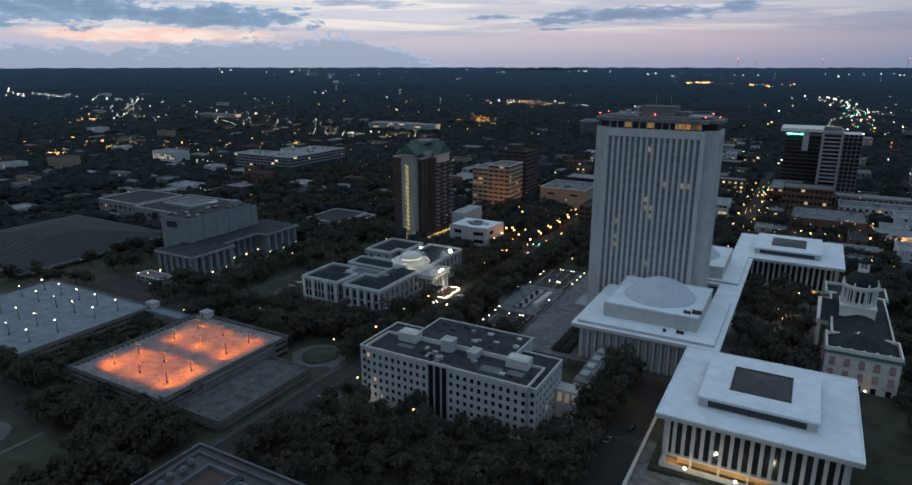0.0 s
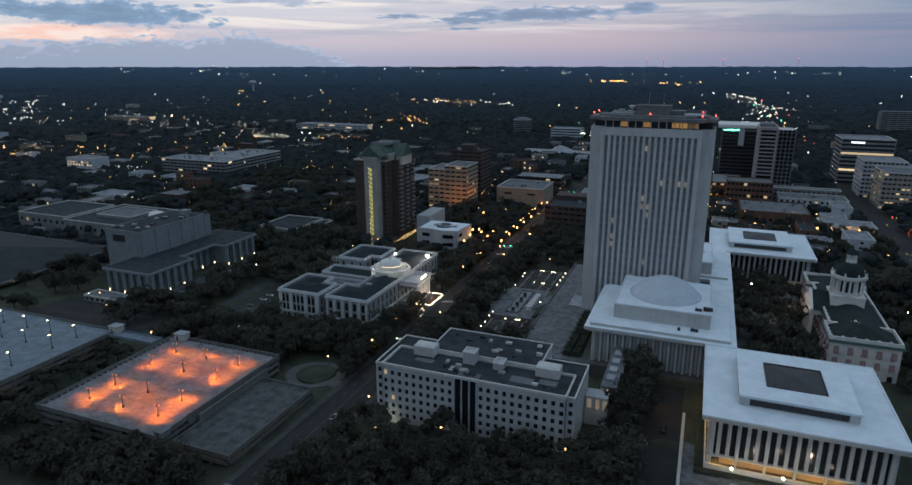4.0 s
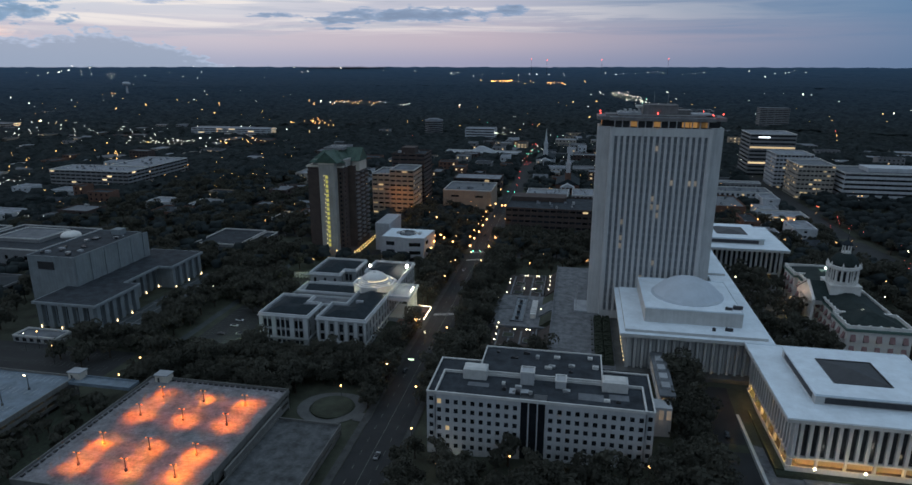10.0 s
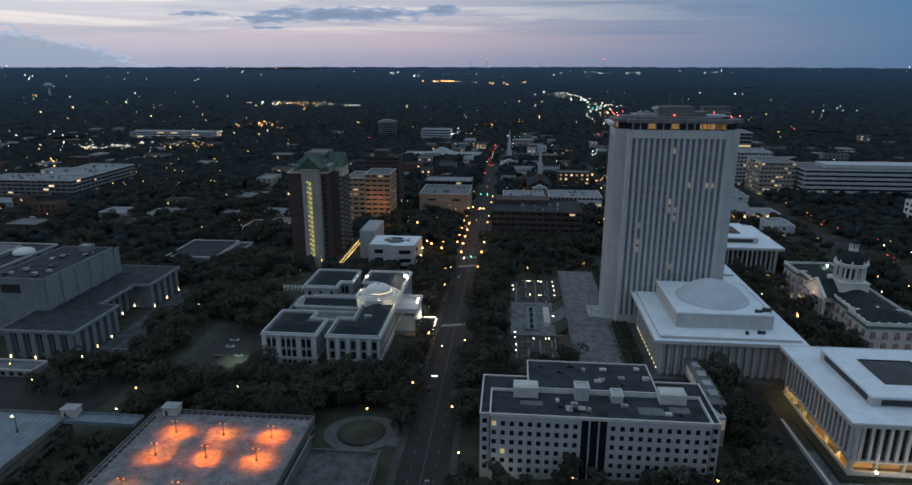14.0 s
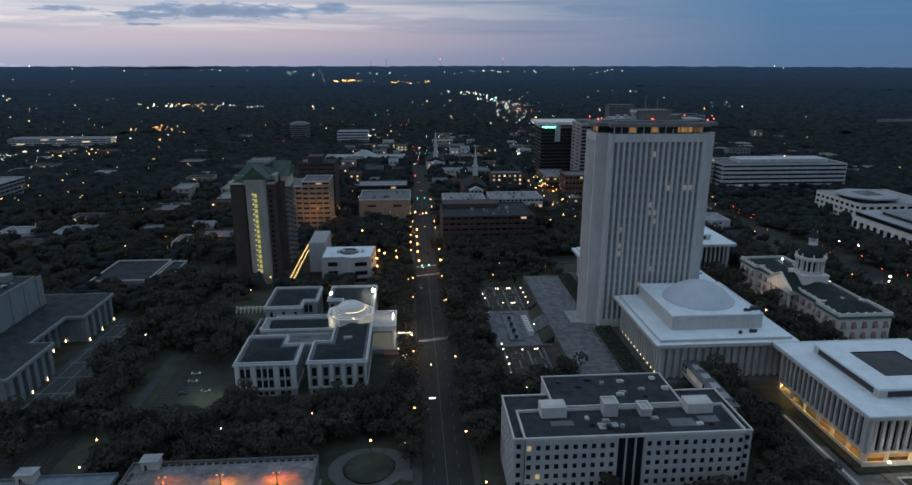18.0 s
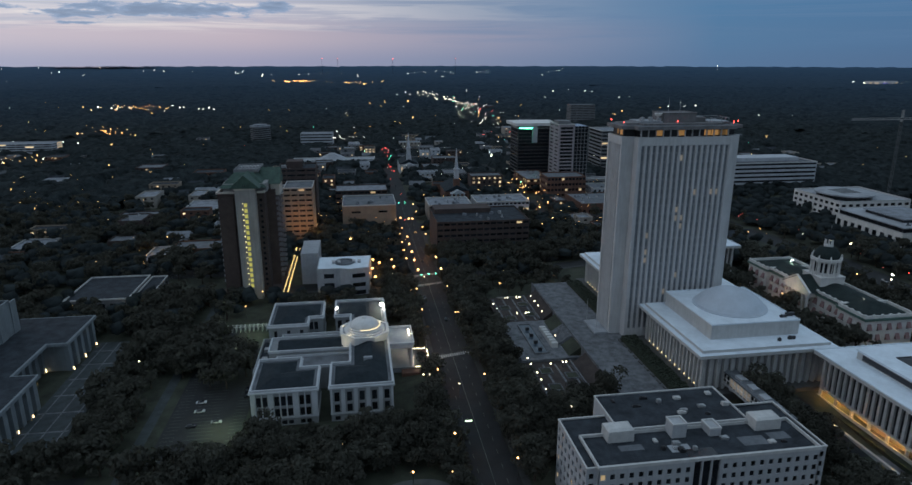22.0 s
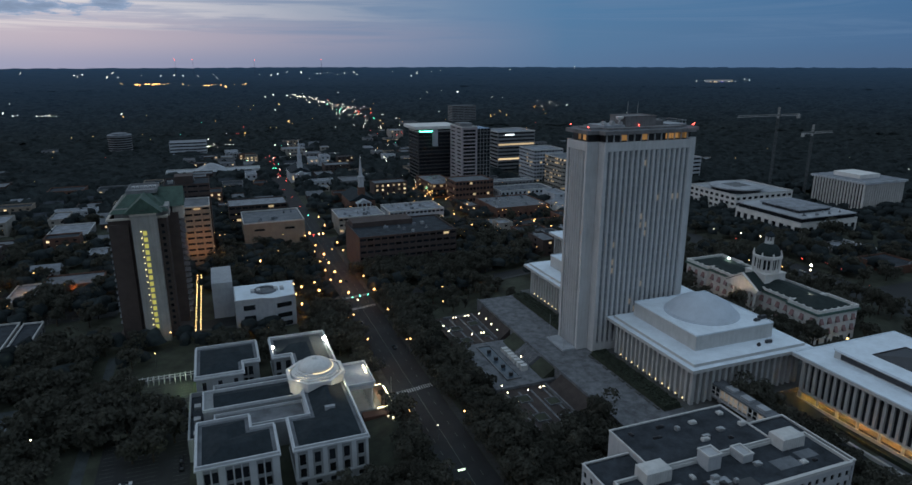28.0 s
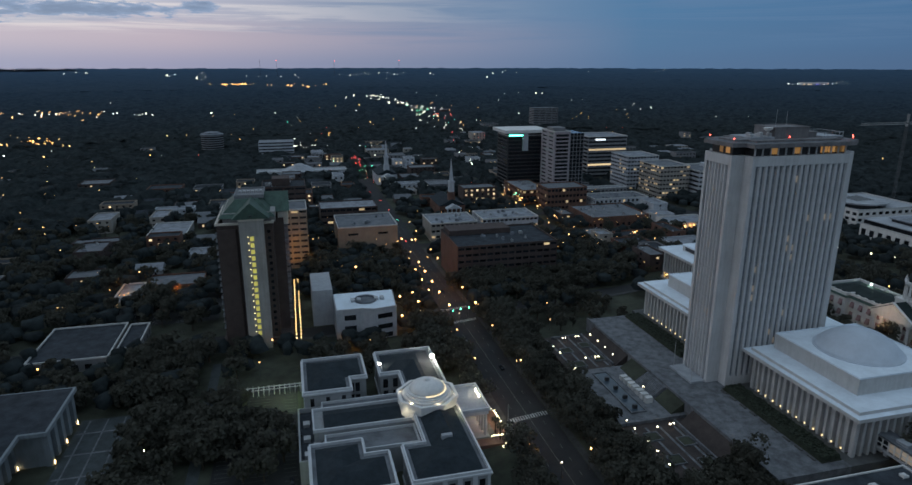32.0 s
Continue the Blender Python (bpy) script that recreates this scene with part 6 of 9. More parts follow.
# two end blocks and the lower-set middle range, each with its own front
for x0, x1, y0, y1, sides in ((84.3, 111.7, -30, -12, "SEW"), (86.4, 110, -12, 48, "EW"), (84.3, 111.7, 48, 66, "ENW")):
    for side in sides:
        width = (x1 - x0) if side in "SN" else (y1 - y0)
        op += ow.wall(side, x0, x1, y0, y1, -4, 14.0, spans(width, int(width / 5.2), 2.1), rows_o)
for y in (-12, 48):
    ow.box(84.3, 86.4, y - 0.3, y + 0.3, -4, 14.0).box(110, 111.7, y - 0.3, y + 0.3, -4, 14.0)
part("wall", ow, M_WHITEWASH, old)
glaze(op, old, 0.05)
for i, j, q in op:
    a, b, c, d = (Vector(p) for p in q)
    if c.z < 1:
        continue
    n = (b - a).cross(d - a).normalized()
    lip = n * 1.3
    s = Shell()
    tl, tr = d + n * 0.4, c + n * 0.4
    drop = Vector((0, 0, -2.9))
    s.face(tuple(tl), tuple(tl + lip + drop), tuple(tr + lip + drop), tuple(tr)).face(tuple(tl), tuple(tl + drop), tuple(tl + lip + drop)).face(tuple(tr), tuple(tr + lip + drop), tuple(tr + drop))
    part("awning", s, M_AWNING, old, "red and white striped window awning")
for x0, x1, y0, y1, nm in ((84.3, 111.7, -30, -12, "end"), (86.4, 110, -11.3, 47.3, "middle"), (84.3, 111.7, 48, 66, "end")):
    part(nm + "_cornice", Shell().rim(x0 - 0.9, x1 + 0.9, y0 - (0.9 if nm == "end" else -0.3), y1 + (0.9 if nm == "end" else -0.3), 13.2, 14.4, 1.5), M_GREEN_TRIM, old)
    part(nm + "_parapet", Shell().rim(x0 - 0.3, x1 + 0.3, y0 - 0.3, y1 + 0.3, 14.4, 15.9, 0.55), M_WHITEWASH, old)
    for k in range(int((y1 - y0) / 4.4) + 1):
        y = y0 + 0.4 + (y1 - y0 - 0.8) * k / int((y1 - y0) / 4.4)
        part("parapet_post", Shell().box(x0 - 0.5, x0 + 0.5, y - 0.5, y + 0.5, 14.4, 16.3), M_WHITEWASH, old)
for k in range(1, 6):
    x = 84.3 + 27.4 * k / 6
    part("parapet_post", Shell().box(x - 0.5, x + 0.5, -30.5, -29.5, 14.4, 16.3), M_WHITEWASH, old)
part("roof", Shell().hip(85.4, 110.6, -29.0, 65.0, 14.4, 18.4, 11), M_OLD_ROOF, old, "low dark green hipped roof")
part("cross_roof", Shell().gable(80.6, 104, 5.4, 29.6, 14.6, 21.6, "x"), M_OLD_ROOF, old)
part("porch", Shell().box(81.8, 86.5, 7, 28, 11.8, 14.4), M_WHITEWASH, old)
part("pediment", Shell().face((80.5, 29.0, 14.3), (80.5, 6.0, 14.3), (80.5, 17.5, 20.9)).box(80.5, 82, 6.0, 29.0, 13.0, 14.4), M_WHITEWASH, old, "lit white pediment")
for y0, y1 in ((5.2, 17.5), (29.8, 17.5)):
    part("raking_cornice", Shell().face((80.2, y0, 14.2), (80.2, y1, 21.3), (80.2, y1, 22.1), (80.2, y0, 14.9)).face((80.2, y0, 14.9), (80.2, y1, 22.1), (81.6, y1, 22.1), (81.6, y0, 14.9)), M_WHITEWASH, old)
part("porch_floor", Shell().box(79.5, 86.4, 7, 28, -4, -0.2), M_PAVE, old)
for k in range(6):
    part("column", Shell().lathe(81.9, 8.2 + 3.75 * k, [(0.95, -0.2), (0.85, 0.4), (0.75, 10.8), (1.0, 11.4), (1.0, 13.0)], 14), M_WHITEWASH, old)
DX, DY = 96.5, 16.5
part("tower_base", Shell().box(DX - 7.3, DX + 7.3, DY - 7.3, DY + 7.3, 14, 22.0).box(DX - 7.6, DX + 7.6, DY - 7.6, DY + 7.6, 21.3, 21.9), M_WHITEWASH, old)
octo = lambda r: [(DX + r * math.cos(math.pi / 8 + k * math.pi / 4), DY + r * math.sin(math.pi / 8 + k * math.pi / 4)) for k in range(8)]
part("drum", Shell().prism(octo(5.9), 22, 30.6), M_WHITEWASH, old)
for k in range(8):
    (ax, ay), (bx, by) = octo(5.96)[k], octo(5.96)[(k + 1) % 8]
    for u0, u1 in ((0.14, 0.42), (0.58, 0.86)):
        pane([(ax + (bx - ax) * u0, ay + (by - ay) * u0, 23.4), (ax + (bx - ax) * u1, ay + (by - ay) * u1, 23.4), (ax + (bx - ax) * u1, ay + (by - ay) * u1, 29.0), (ax + (bx - ax) * u0, ay + (by - ay) * u0, 29.0)], M_GLASS, old)
for k in range(16):
    a = 2 * math.pi * k / 16
    part("drum_column", Shell().lathe(DX + 7.1 * math.cos(a), DY + 7.1 * math.sin(a), [(0.42, 22), (0.34, 30.2)], 8), M_WHITEWASH, old)
part("drum_cornice", Shell().prism(octo(8.2), 30.2, 31.6), M_WHITEWASH, old)
for k in range(8):
    a = math.pi / 8 + k * math.pi / 4
    part("finial", Shell().lathe(DX + 7.5 * math.cos(a), DY + 7.5 * math.sin(a), [(0.4, 31.6), (0.5, 32.4), (0.12, 33.6)], 6), M_WHITEWASH, old)
part("dome", Shell().lathe(DX, DY, [(6.7 * math.cos(u), 31.6 + 6.5 * math.sin(u)) for u in np.linspace(0, 1.25, 9)] + [(1.5, 37.9)], 28), M_OLD_ROOF, old, "dark ribbed dome", smooth=True)
part("cupola", Shell().prism([(DX + 2.4 * math.cos(k * math.pi / 4), DY + 2.4 * math.sin(k * math.pi / 4)) for k in range(8)], 37.4, 38.4), M_WHITEWASH, old)
for k in range(8):
    a = k * math.pi / 4
    part("cupola_post", Shell().lathe(DX + 2.0 * math.cos(a), DY + 2.0 * math.sin(a), [(0.3, 38.4), (0.28, 42.0)], 6), M_WHITEWASH, old)
part("cupola_roof", Shell().lathe(DX, DY, [(2.6, 41.9), (2.6, 42.5), (2.0, 43.2), (0.9, 44.2), (0.2, 44.6), (0.06, 47.5)], 14), M_SLATE, old)
part("flag_mast", Shell().box(DX - 0.05, DX + 0.05, DY - 0.05, DY + 0.05, 44, 50), M_METAL, old)

# ---- podium, wall and planted terrace below the southern office ----
pod = thing("podium", 60, -130, -8, "pale concrete podium and planted terrace with globe lamps", "terrace")
FOOTPRINTS += [(22, 110, -165, -58)]
part("podium_wall", Shell().box(27.5, 96, -150, -60, -10, -6.0), M_PLAZA, pod)
part("side_wall", Shell().box(22, 27.5, -148, -64, -10, -6.6), M_PAVE, pod)
part("terrace_floor", Shell().box(40, 96, -150, -123, -6.0, -5.6), M_PLAZA, pod)
for k in range(5):
    for j in range(3):
        part("planting_square", Shell().box(44 + 9.6 * k, 51 + 9.6 * k, -147 + 7.6 * j, -142.4 + 7.6 * j, -5.6, -5.2), M_GRASS, pod)
part("ramp_wall", Shell().box(26.3, 27.4, -150, -62, -9, -4.7), M_WHITE_STONE, pod, "pale retaining wall along the drive")
part("end_wall", Shell().box(27.5, 96, -151, -150.05, -10, -4.8), M_WHITE_STONE, pod, "pale terrace end wall")
for k in range(6):
    part("planter_wall", Shell().rim(43.4 + 9.6 * k, 51.6 + 9.6 * k, -147.6, -126.6, -5.6, -4.9, 0.35), M_WHITE_STONE, pod)
fore = block("forecourt_block", "flat-roofed dark building with open roof wells and thin pale coping", -106, -56, -236, -199, -13, 4, M_GREY_WALL, M_DARK_METAL, {"N": (8, 2.2, floors(-12, 3, 4))}, 0.05, rimh=0)
part("coping", Shell().rim(-106.2, -55.8, -236.2, -198.8, 4.0, 4.6, 0.55), M_GREY_ROOF, fore)
part("inner_rim", Shell().rim(-102.5, -59.5, -232.5, -202.5, 3.7, 4.5, 0.3), M_GREY_ROOF, fore)
for k in range(5):
    part("fan_unit", Shell().lathe(-99.5 + 1.2 * (k % 2), -208 - 4.2 * k, [(1.2, 3.7), (1.2, 4.9), (0.8, 5.2), (0.8, 5.5)], 14), M_GREY_ROOF, fore, "round grey roof fan")
for x0, x1, y0, y1 in ((-93, -80, -226, -206), (-77, -62, -224, -208)):
    part("well_rim", Shell().rim(x0, x1, y0, y1, 3.7, 5.0, 0.6), M_GREY_ROOF, fore)
    part("well_floor", Shell().box(x0 + 0.6, x1 - 0.6, y0 + 0.6, y1 - 0.6, 3.7, 3.9), M_BROWN if x0 < -80 else M_DARK_ROOF, fore)
part("middle_panel", Shell().box(-79.6, -77.4, -226, -206, 3.7, 4.9), M_DARK_ROOF, fore)

# ---- the town beyond: landmarks first ----
def bands(name, label, x0, x1, y0, y1, z0, z1, n, wallmat, roofmat, lit=0.0, frac=0.5, cols=0, glass=None):
    """An office block with one window strip a storey on each face, split by piers where cols is given."""
    h = (z1 - z0) / n
    vs = [(z0 + h * k + h * (0.9 - frac), z0 + h * k + h * 0.9) for k in range(n)]
    wins = {}
    for side in "SEWN":
        width = (x1 - x0) if side in "SN" else (y1 - y0)
        c = max(1, int(width / cols)) if cols else 1
        wins[side] = (c, (width - 1.2) / c - (0.9 if cols else 0.2), vs)
    wins.pop("N")
    wins.pop("E" if x0 > -60 else "W")
    return block(name, label, x0, x1, y0, y1, z0, z1, wallmat, roofmat, wins, lit, glass=glass)


def roof_clutter(t, x0, x1, y0, y1, z, n, seed):
    r = random.Random(seed)
    for k in range(n):
        x, y, w, d = r.uniform(x0, x1 - 3), r.uniform(y0, y1 - 3), r.uniform(1, 4), r.uniform(1, 3)
        part("roof_unit", Shell().box(x, x + w, y, y + d, z, z + r.uniform(0.7, 2.2)).box(x + 0.2, x + w * 0.5, y + 0.2, y + d * 0.5, z + 0.5, z + 2.4), r.choice((M_METAL, M_CITY_ROOF, M_GREY_ROOF)), t, "small roof plant unit")


b = bands("office_building", "long brown brick office with ribbon windows", -99, -25.5, 190, 241, -13, 14.5, 6, M_BROWN, M_DARK_ROOF, 0.03, 0.4, 5)
part("roof_house", Shell().box(-97, -50, 222, 240, 14.4, 18.2), M_BROWN, b)
roof_clutter(b, -80, -40, 194, 220, 14.3, 7, 1)
b = bands("commercial_block", "pale-roofed low commercial block", -92, -50, 308, 345, -13, 2, 3, M_CITY_CREAM, M_CITY_ROOF, 0.05, 0.4, 4)
roof_clutter(b, -90, -55, 310, 340, 1.8, 8, 2)
b = bands("commercial_block", "low commercial block with a pale flat roof", -46, 6, 306, 340, -13, 4, 3, M_CITY_WHITE, M_CITY_ROOF, 0.05, 0.35, 4)
roof_clutter(b, -44, 0, 308, 336, 3.8, 8, 3)
b = block("office_building", "tan windowless hall with a grey roof", -173, -124.6, 287, 334, -14, 8.5, M_TAN, M_GREY_ROOF, {"S": (2, 8, [(2.0, 3.8)]), "E": (7, 2, [(-10, -8)])}, 0.0)
roof_clutter(b, -170, -128, 291, 330, 8.3, 6, 4)
b = bands("office_building", "long low office with a pale upper band", -182, -128, 386, 420, -14, 3, 3, M_BROWN, M_CITY_ROOF, 0.04, 0.4, 6)
b = bands("hotel", "tan stucco hotel lit by orange lamps", -221, -197, 262, 296, -14, 31, 10, M_TAN, M_GREY_ROOF, 0.06, 0.38, 5)
b = bands("hotel", "lower tan stucco hotel wing with glowing windows", -239, -221.2, 262, 300, -14, 27, 9, M_TAN, M_GREY_ROOF, 0.12, 0.38, 5)
b = bands("office_tower", "dark brick office tower with a railed roof", -230, -196, 302, 336, -14, 41, 13, M_BROWN, M_DARK_ROOF, 0.02, 0.35, 8)
part("roof_house", Shell().box(-222, -208, 310, 326, 41, 47), M_BROWN, b)
roof_clutter(b, -228, -200, 304, 330, 40.8, 6, 5)
# churches
def church(x, y, z, tip, brick, label, w=26, l=46):
    t = thing("church", x, y, z, label, "church")
    FOOTPRINTS.append((x - w / 2, x + w / 2, y - 14, y + l))
    wall = M_BRICK if brick else M_CITY_WHITE
    hall = Shell()
    ps = []
    for side in "SEW":
        ps += hall.wall(side, x - w / 2, x + w / 2, y, y + l, z - 3, z + 12, spans(w if side == "S" else l, 4 if side == "S" else 6, 1.8), [(z + 3, z + 8)])
    part("wall", hall, wall, t)
    glaze(ps, t, 0.05)
    part("roof", Shell().gable(x - w / 2 - 0.6, x + w / 2 + 0.6, y - 0.6, y + l + 0.6, z + 12, z + 18.5, "y"), M_SLATE, t)
    part("gable_wall", Shell().face((x - w / 2, y - 0.05, z + 12), (x + w / 2, y - 0.05, z + 12), (x, y - 0.05, z + 18)), wall, t)
    part("porch_roof", Shell().gable(x - 8, x + 8, y - 8, y, z + 10.4, z + 14.4, "y"), M_CITY_WHITE, t)
    part("porch_floor", Shell().box(x - 8, x + 8, y - 8, y, z - 2, z + 0.8), M_PAVE, t)
    for k in range(4):
        part("column", Shell().lathe(x - 6.6 + 4.4 * k, y - 7.2, [(0.7, z + 0.8), (0.6, z + 10.4)], 10), M_CITY_WHITE, t)
    h = tip - (z + 16)
    part("steeple_base", Shell().box(x - 3.2, x + 3.2, y + 2, y + 8.4, z + 12, z + 16 + h * 0.22), wall, t)
    part("belfry", Shell().box(x - 2.5, x + 2.5, y + 2.7, y + 7.7, z + 16 + h * 0.22, z + 16 + h * 0.46), M_CITY_WHITE, t)
    part("belfry_rim", Shell().box(x - 3.0, x + 3.0, y + 2.2, y + 8.2, z + 16 + h * 0.44, z + 16 + h * 0.48), M_CITY_WHITE, t)
    part("spire", Shell().lathe(x, y + 5.2, [(2.2, z + 16 + h * 0.48), (1.9, z + 16 + h * 0.55), (0.12, tip)], 8), M_CITY_WHITE, t, "slender white spire")


church(-52, 391, -13, 45.5, True, "red brick church with a white columned porch and spire")
church(-88, 590, -13, 41.5, False, "white church with a slender spire")
# towers to the north-east
b = block("office_tower", "dark glass tower under a white overhanging roof", 40, 86, 492, 530, -12, 55, M_DARK_METAL, M_CITY_ROOF, {"S": (1, 44.0, floors(-10, 54, 15, 0.15, 0.85)), "W": (1, 36.0, floors(-10, 54, 15, 0.15, 0.85))}, 0.02)
part("roof_slab", Shell().box(35, 91, 487, 535, 58.5, 62), M_WHITEWASH, b)
part("crown_wall", Shell().box(42, 84, 494, 528, 55, 58.5), M_DARK_METAL, b)
part("white_fin", Shell().box(58, 64, 488.6, 491.9, 38, 58.5), M_CITY_WHITE, b)
for k in range(8):
    part("green_lamp", Shell().box(42 + 2.6 * k, 44 + 2.6 * k, 491.2, 491.9, 55.2, 56.2), G_GREEN, b, "green roof edge light")
b = block("office_tower", "pale mauve tower with a dark glazed corner", 76, 95, 440, 478, -12, 64, M_MAUVE, M_GREY_ROOF, {"S": (1, 15, floors(-8, 62, 17, 0.2, 0.85)), "W": (2, 12, floors(-8, 64, 17, 0.35, 0.7))}, 0.02)
part("glass_wing", Shell().box(95.1, 112, 442, 474, -14, 62), M_GLASS, b)
for k in range(17):
    part("glass_band", Shell().box(95.2, 112.2, 441.6, 442, -10 + 4.3 * k, -9.4 + 4.3 * k), M_GREY_WALL, b)
for k in range(5):
    part("glass_pier", Shell().box(95.4 + 4.1 * k, 95.9 + 4.1 * k, 441.3, 441.9, -14, 62), M_GREY_WALL, b)
part("roof_house", Shell().box(77, 92, 448, 464, 64, 68), M_GREY_WALL, b)
b = bands("commercial_block", "brick corner block with stone bands", 48, 92, 386, 418, -12, 12, 4, M_BRICK, M_GREY_ROOF, 0.08, 0.45, 4)
b = bands("commercial_block", "brick shop row with pale roofs", 34, 64, 422, 484, -12, 4, 3, M_BRICK, M_CITY_ROOF, 0.12, 0.4, 4)
roof_clutter(b, 36, 60, 425, 480, 3.8, 9, 6)
b = bands("office_building", "dark banded office block", 176, 232, 560, 610, -12, 43, 11, M_GREY_WALL, M_CITY_ROOF, 0.03, 0.5)
part("roof_sign", Shell().box(186, 200, 559.2, 559.9, 38.5, 40.5), G_SIGN, b, "plain glowing white sign panel")
b = bands("office_building", "white office block with lit windows", 185, 226, 470, 512, -12, 29, 9, M_CITY_WHITE, M_CITY_ROOF, 0.10, 0.45, 4)
b = bands("office_building", "cream office block with many brightly lit windows", 192, 229, 410, 455, -12, 26, 8, M_CITY_CREAM, M_GREY_ROOF, 0.22, 0.38, 4)
b = bands("apartment_building", "far pale apartment slab above the woods", 345, 405, 1195, 1225, -10, 37, 12, M_GREY_WALL, M_GREY_ROOF, 0.0, 0.4, 15)
b = bands("office_building", "long white office with dark window bands", 234, 383, 398, 452, -14, 20.5, 7, M_CITY_WHITE, M_GREY_ROOF, 0.0, 0.45)
part("roof_house", Shell().box(262, 370, 414, 440, 20.4, 24.5), M_CITY_WHITE, b)
b = block("office_building", "white arcaded office with a dark glass top storey", 258, 322, 134, 206, -13, 6.6, M_WHITEWASH, M_CITY_ROOF, {"S": (8, 4.6, [(-12, -5.6), (-2.6, 3.0)]), "W": (9, 4.6, [(-12, -5.6), (-2.6, 3.0)])}, 0.02)
part("glass_storey", Shell().box(259.5, 320.5, 135.5, 204.5, 6.6, 10.6), M_GLASS, b)
part("top_roof", Shell().box(258.5, 321.5, 134.5, 205.5, 10.6, 11.3), M_PALE_ROOF, b)
part("upper_storey", Shell().box(272, 308, 150, 190, 11.3, 13.6), M_GLASS, b)
part("upper_roof", Shell().box(270.5, 309.5, 148.5, 191.5, 13.6, 14.3), M_CITY_ROOF, b)
roof_clutter(b, 262, 318, 138, 148, 11.2, 5, 7)
b = block("office_building", "curved white office with stacked glass storeys", 286, 360, 236, 302, -9, 9, M_WHITEWASH, M_PALE_ROOF, {"S": (10, 4.5, floors(-8, 8, 3, 0.3, 0.8)), "W": (9, 4.5, floors(-8, 8, 3, 0.3, 0.8))}, 0.0)
part("round_storey", Shell().lathe(310, 262, [(24, 8.6), (24, 12.6), (23, 12.7)], 36), M_GLASS, b)
part("round_roof", Shell().lathe(310, 262, [(26, 12.6), (26, 13.8), (20, 14.2)], 36), M_PALE_ROOF, b)
part("skylight", Shell().hip(299, 321, 251, 273, 14.0, 17.0, 10.5), M_GLASS, b, "dark glass pyramid skylight")
t = thing("finned_office", 428, 220, -10, "tall pale office block ribbed with vertical fins", "office building")
FOOTPRINTS.append((395, 462, 186, 252))
part("wall", Shell().box(400, 456, 190, 248, -12, 22), M_GLASS, t)
part("cap", Shell().box(398, 458, 188, 250, 20.5, 22.6), M_CITY_WHITE, t)
part("roof", Shell().box(399, 457, 189, 249, 22.6, 22.8), M_CITY_ROOF, t)
for k in range(18):
    part("fin", Shell().box(399 + 3.2 * k, 399.9 + 3.2 * k, 188.4, 190, -10, 20.5), M_WHITEWASH, t)
    part("fin", Shell().box(398.4, 400, 189 + 3.3 * k, 189.9 + 3.3 * k, -10, 20.5), M_WHITEWASH, t)
part("roof_house", Shell().box(412, 440, 205, 235, 23, 27), M_WHITEWASH, t)
b = bands("office_building", "white office with rows of windows", 338, 402, 56, 96, -10, 8, 4, M_WHITEWASH, M_GREY_ROOF, 0.0, 0.4, 4)
b = block("hall", "low pale-roofed hall among trees", 236, 270, 74, 104, -10, 0, M_GREY_WALL, M_CITY_ROOF, {"S": (6, 2, [(-6, -3)])}, 0.0)
b = block("shop_row", "low white shop row washed by orange street lamps", 122, 164, 274, 300, -11, -2, M_WHITEWASH, M_CITY_ROOF, {"S": (8, 2.4, [(-9, -5.5)]), "W": (4, 2.4, [(-9, -5.5)])}, 0.1)
b = block("commercial_block", "wide low block with a patched grey roof", 60, 118, 306, 360, -12, -1, M_BRICK, M_GREY_ROOF, {"S": (10, 2.6, [(-9.5, -6.5)]), "W": (8, 2.6, [(-9.5, -6.5)])}, 0.06)
roof_clutter(b, 62, 112, 308, 355, -1.3, 12, 31)
b = block("commercial_block", "grey two-storey block with a pale roof edge", 96, 160, 424, 436, -12, 2, M_GREY_WALL, M_CITY_ROOF, {"S": (14, 2.2, floors(-11, 1, 3)), "W": (2, 2.2, floors(-11, 1, 3))}, 0.06)
b = block("commercial_block", "long white-banded shop block", 98, 160, 378, 408, -12, 0, M_CITY_WHITE, M_GREY_ROOF, {"S": (12, 2.6, floors(-11, 0, 2)), "W": (6, 2.4, floors(-11, 0, 2))}, 0.05)
roof_clutter(b, 100, 154, 380, 404, -0.3, 10, 33)
# cylinder tower, white office and long roofs to the north-west
t = thing("round_tower", -335, 960, -14, "round grey apartment tower with lit top windows", "tower")
FOOTPRINTS.append((-355, -315, 940, 980))
part("wall", Shell().lathe(-335, 960, [(18, -16), (18, 18)], 36), M_GREY_WALL, t)
for k in range(8):
    part("glass_band", Shell().lathe(-335, 960, [(18.15, -12 + 3.7 * k), (18.15, -10.2 + 3.7 * k)], 36), M_GLASS, t)
part("cap", Shell().lathe(-335, 960, [(18.8, 18), (18.8, 19.5), (12, 19.7), (12, 22), (11, 22.1)], 36), M_CITY_ROOF, t)
b = bands("office_building", "white office block with long window bands", -256, -200, 880, 916, -14, 11, 5, M_CITY_WHITE, M_CITY_ROOF, 0.0, 0.4)
b = block("market_hall", "long low hall with a white roof", -252, -132, 672, 700, -14, -6, M_CITY_WHITE, M_PALE_ROOF, {"S": (14, 3, [(-12, -9)])}, 0.0)
part("dome_roof", Shell().hip(-214, -176, 666, 706, -6, 3, 16), M_PALE_ROOF, b)
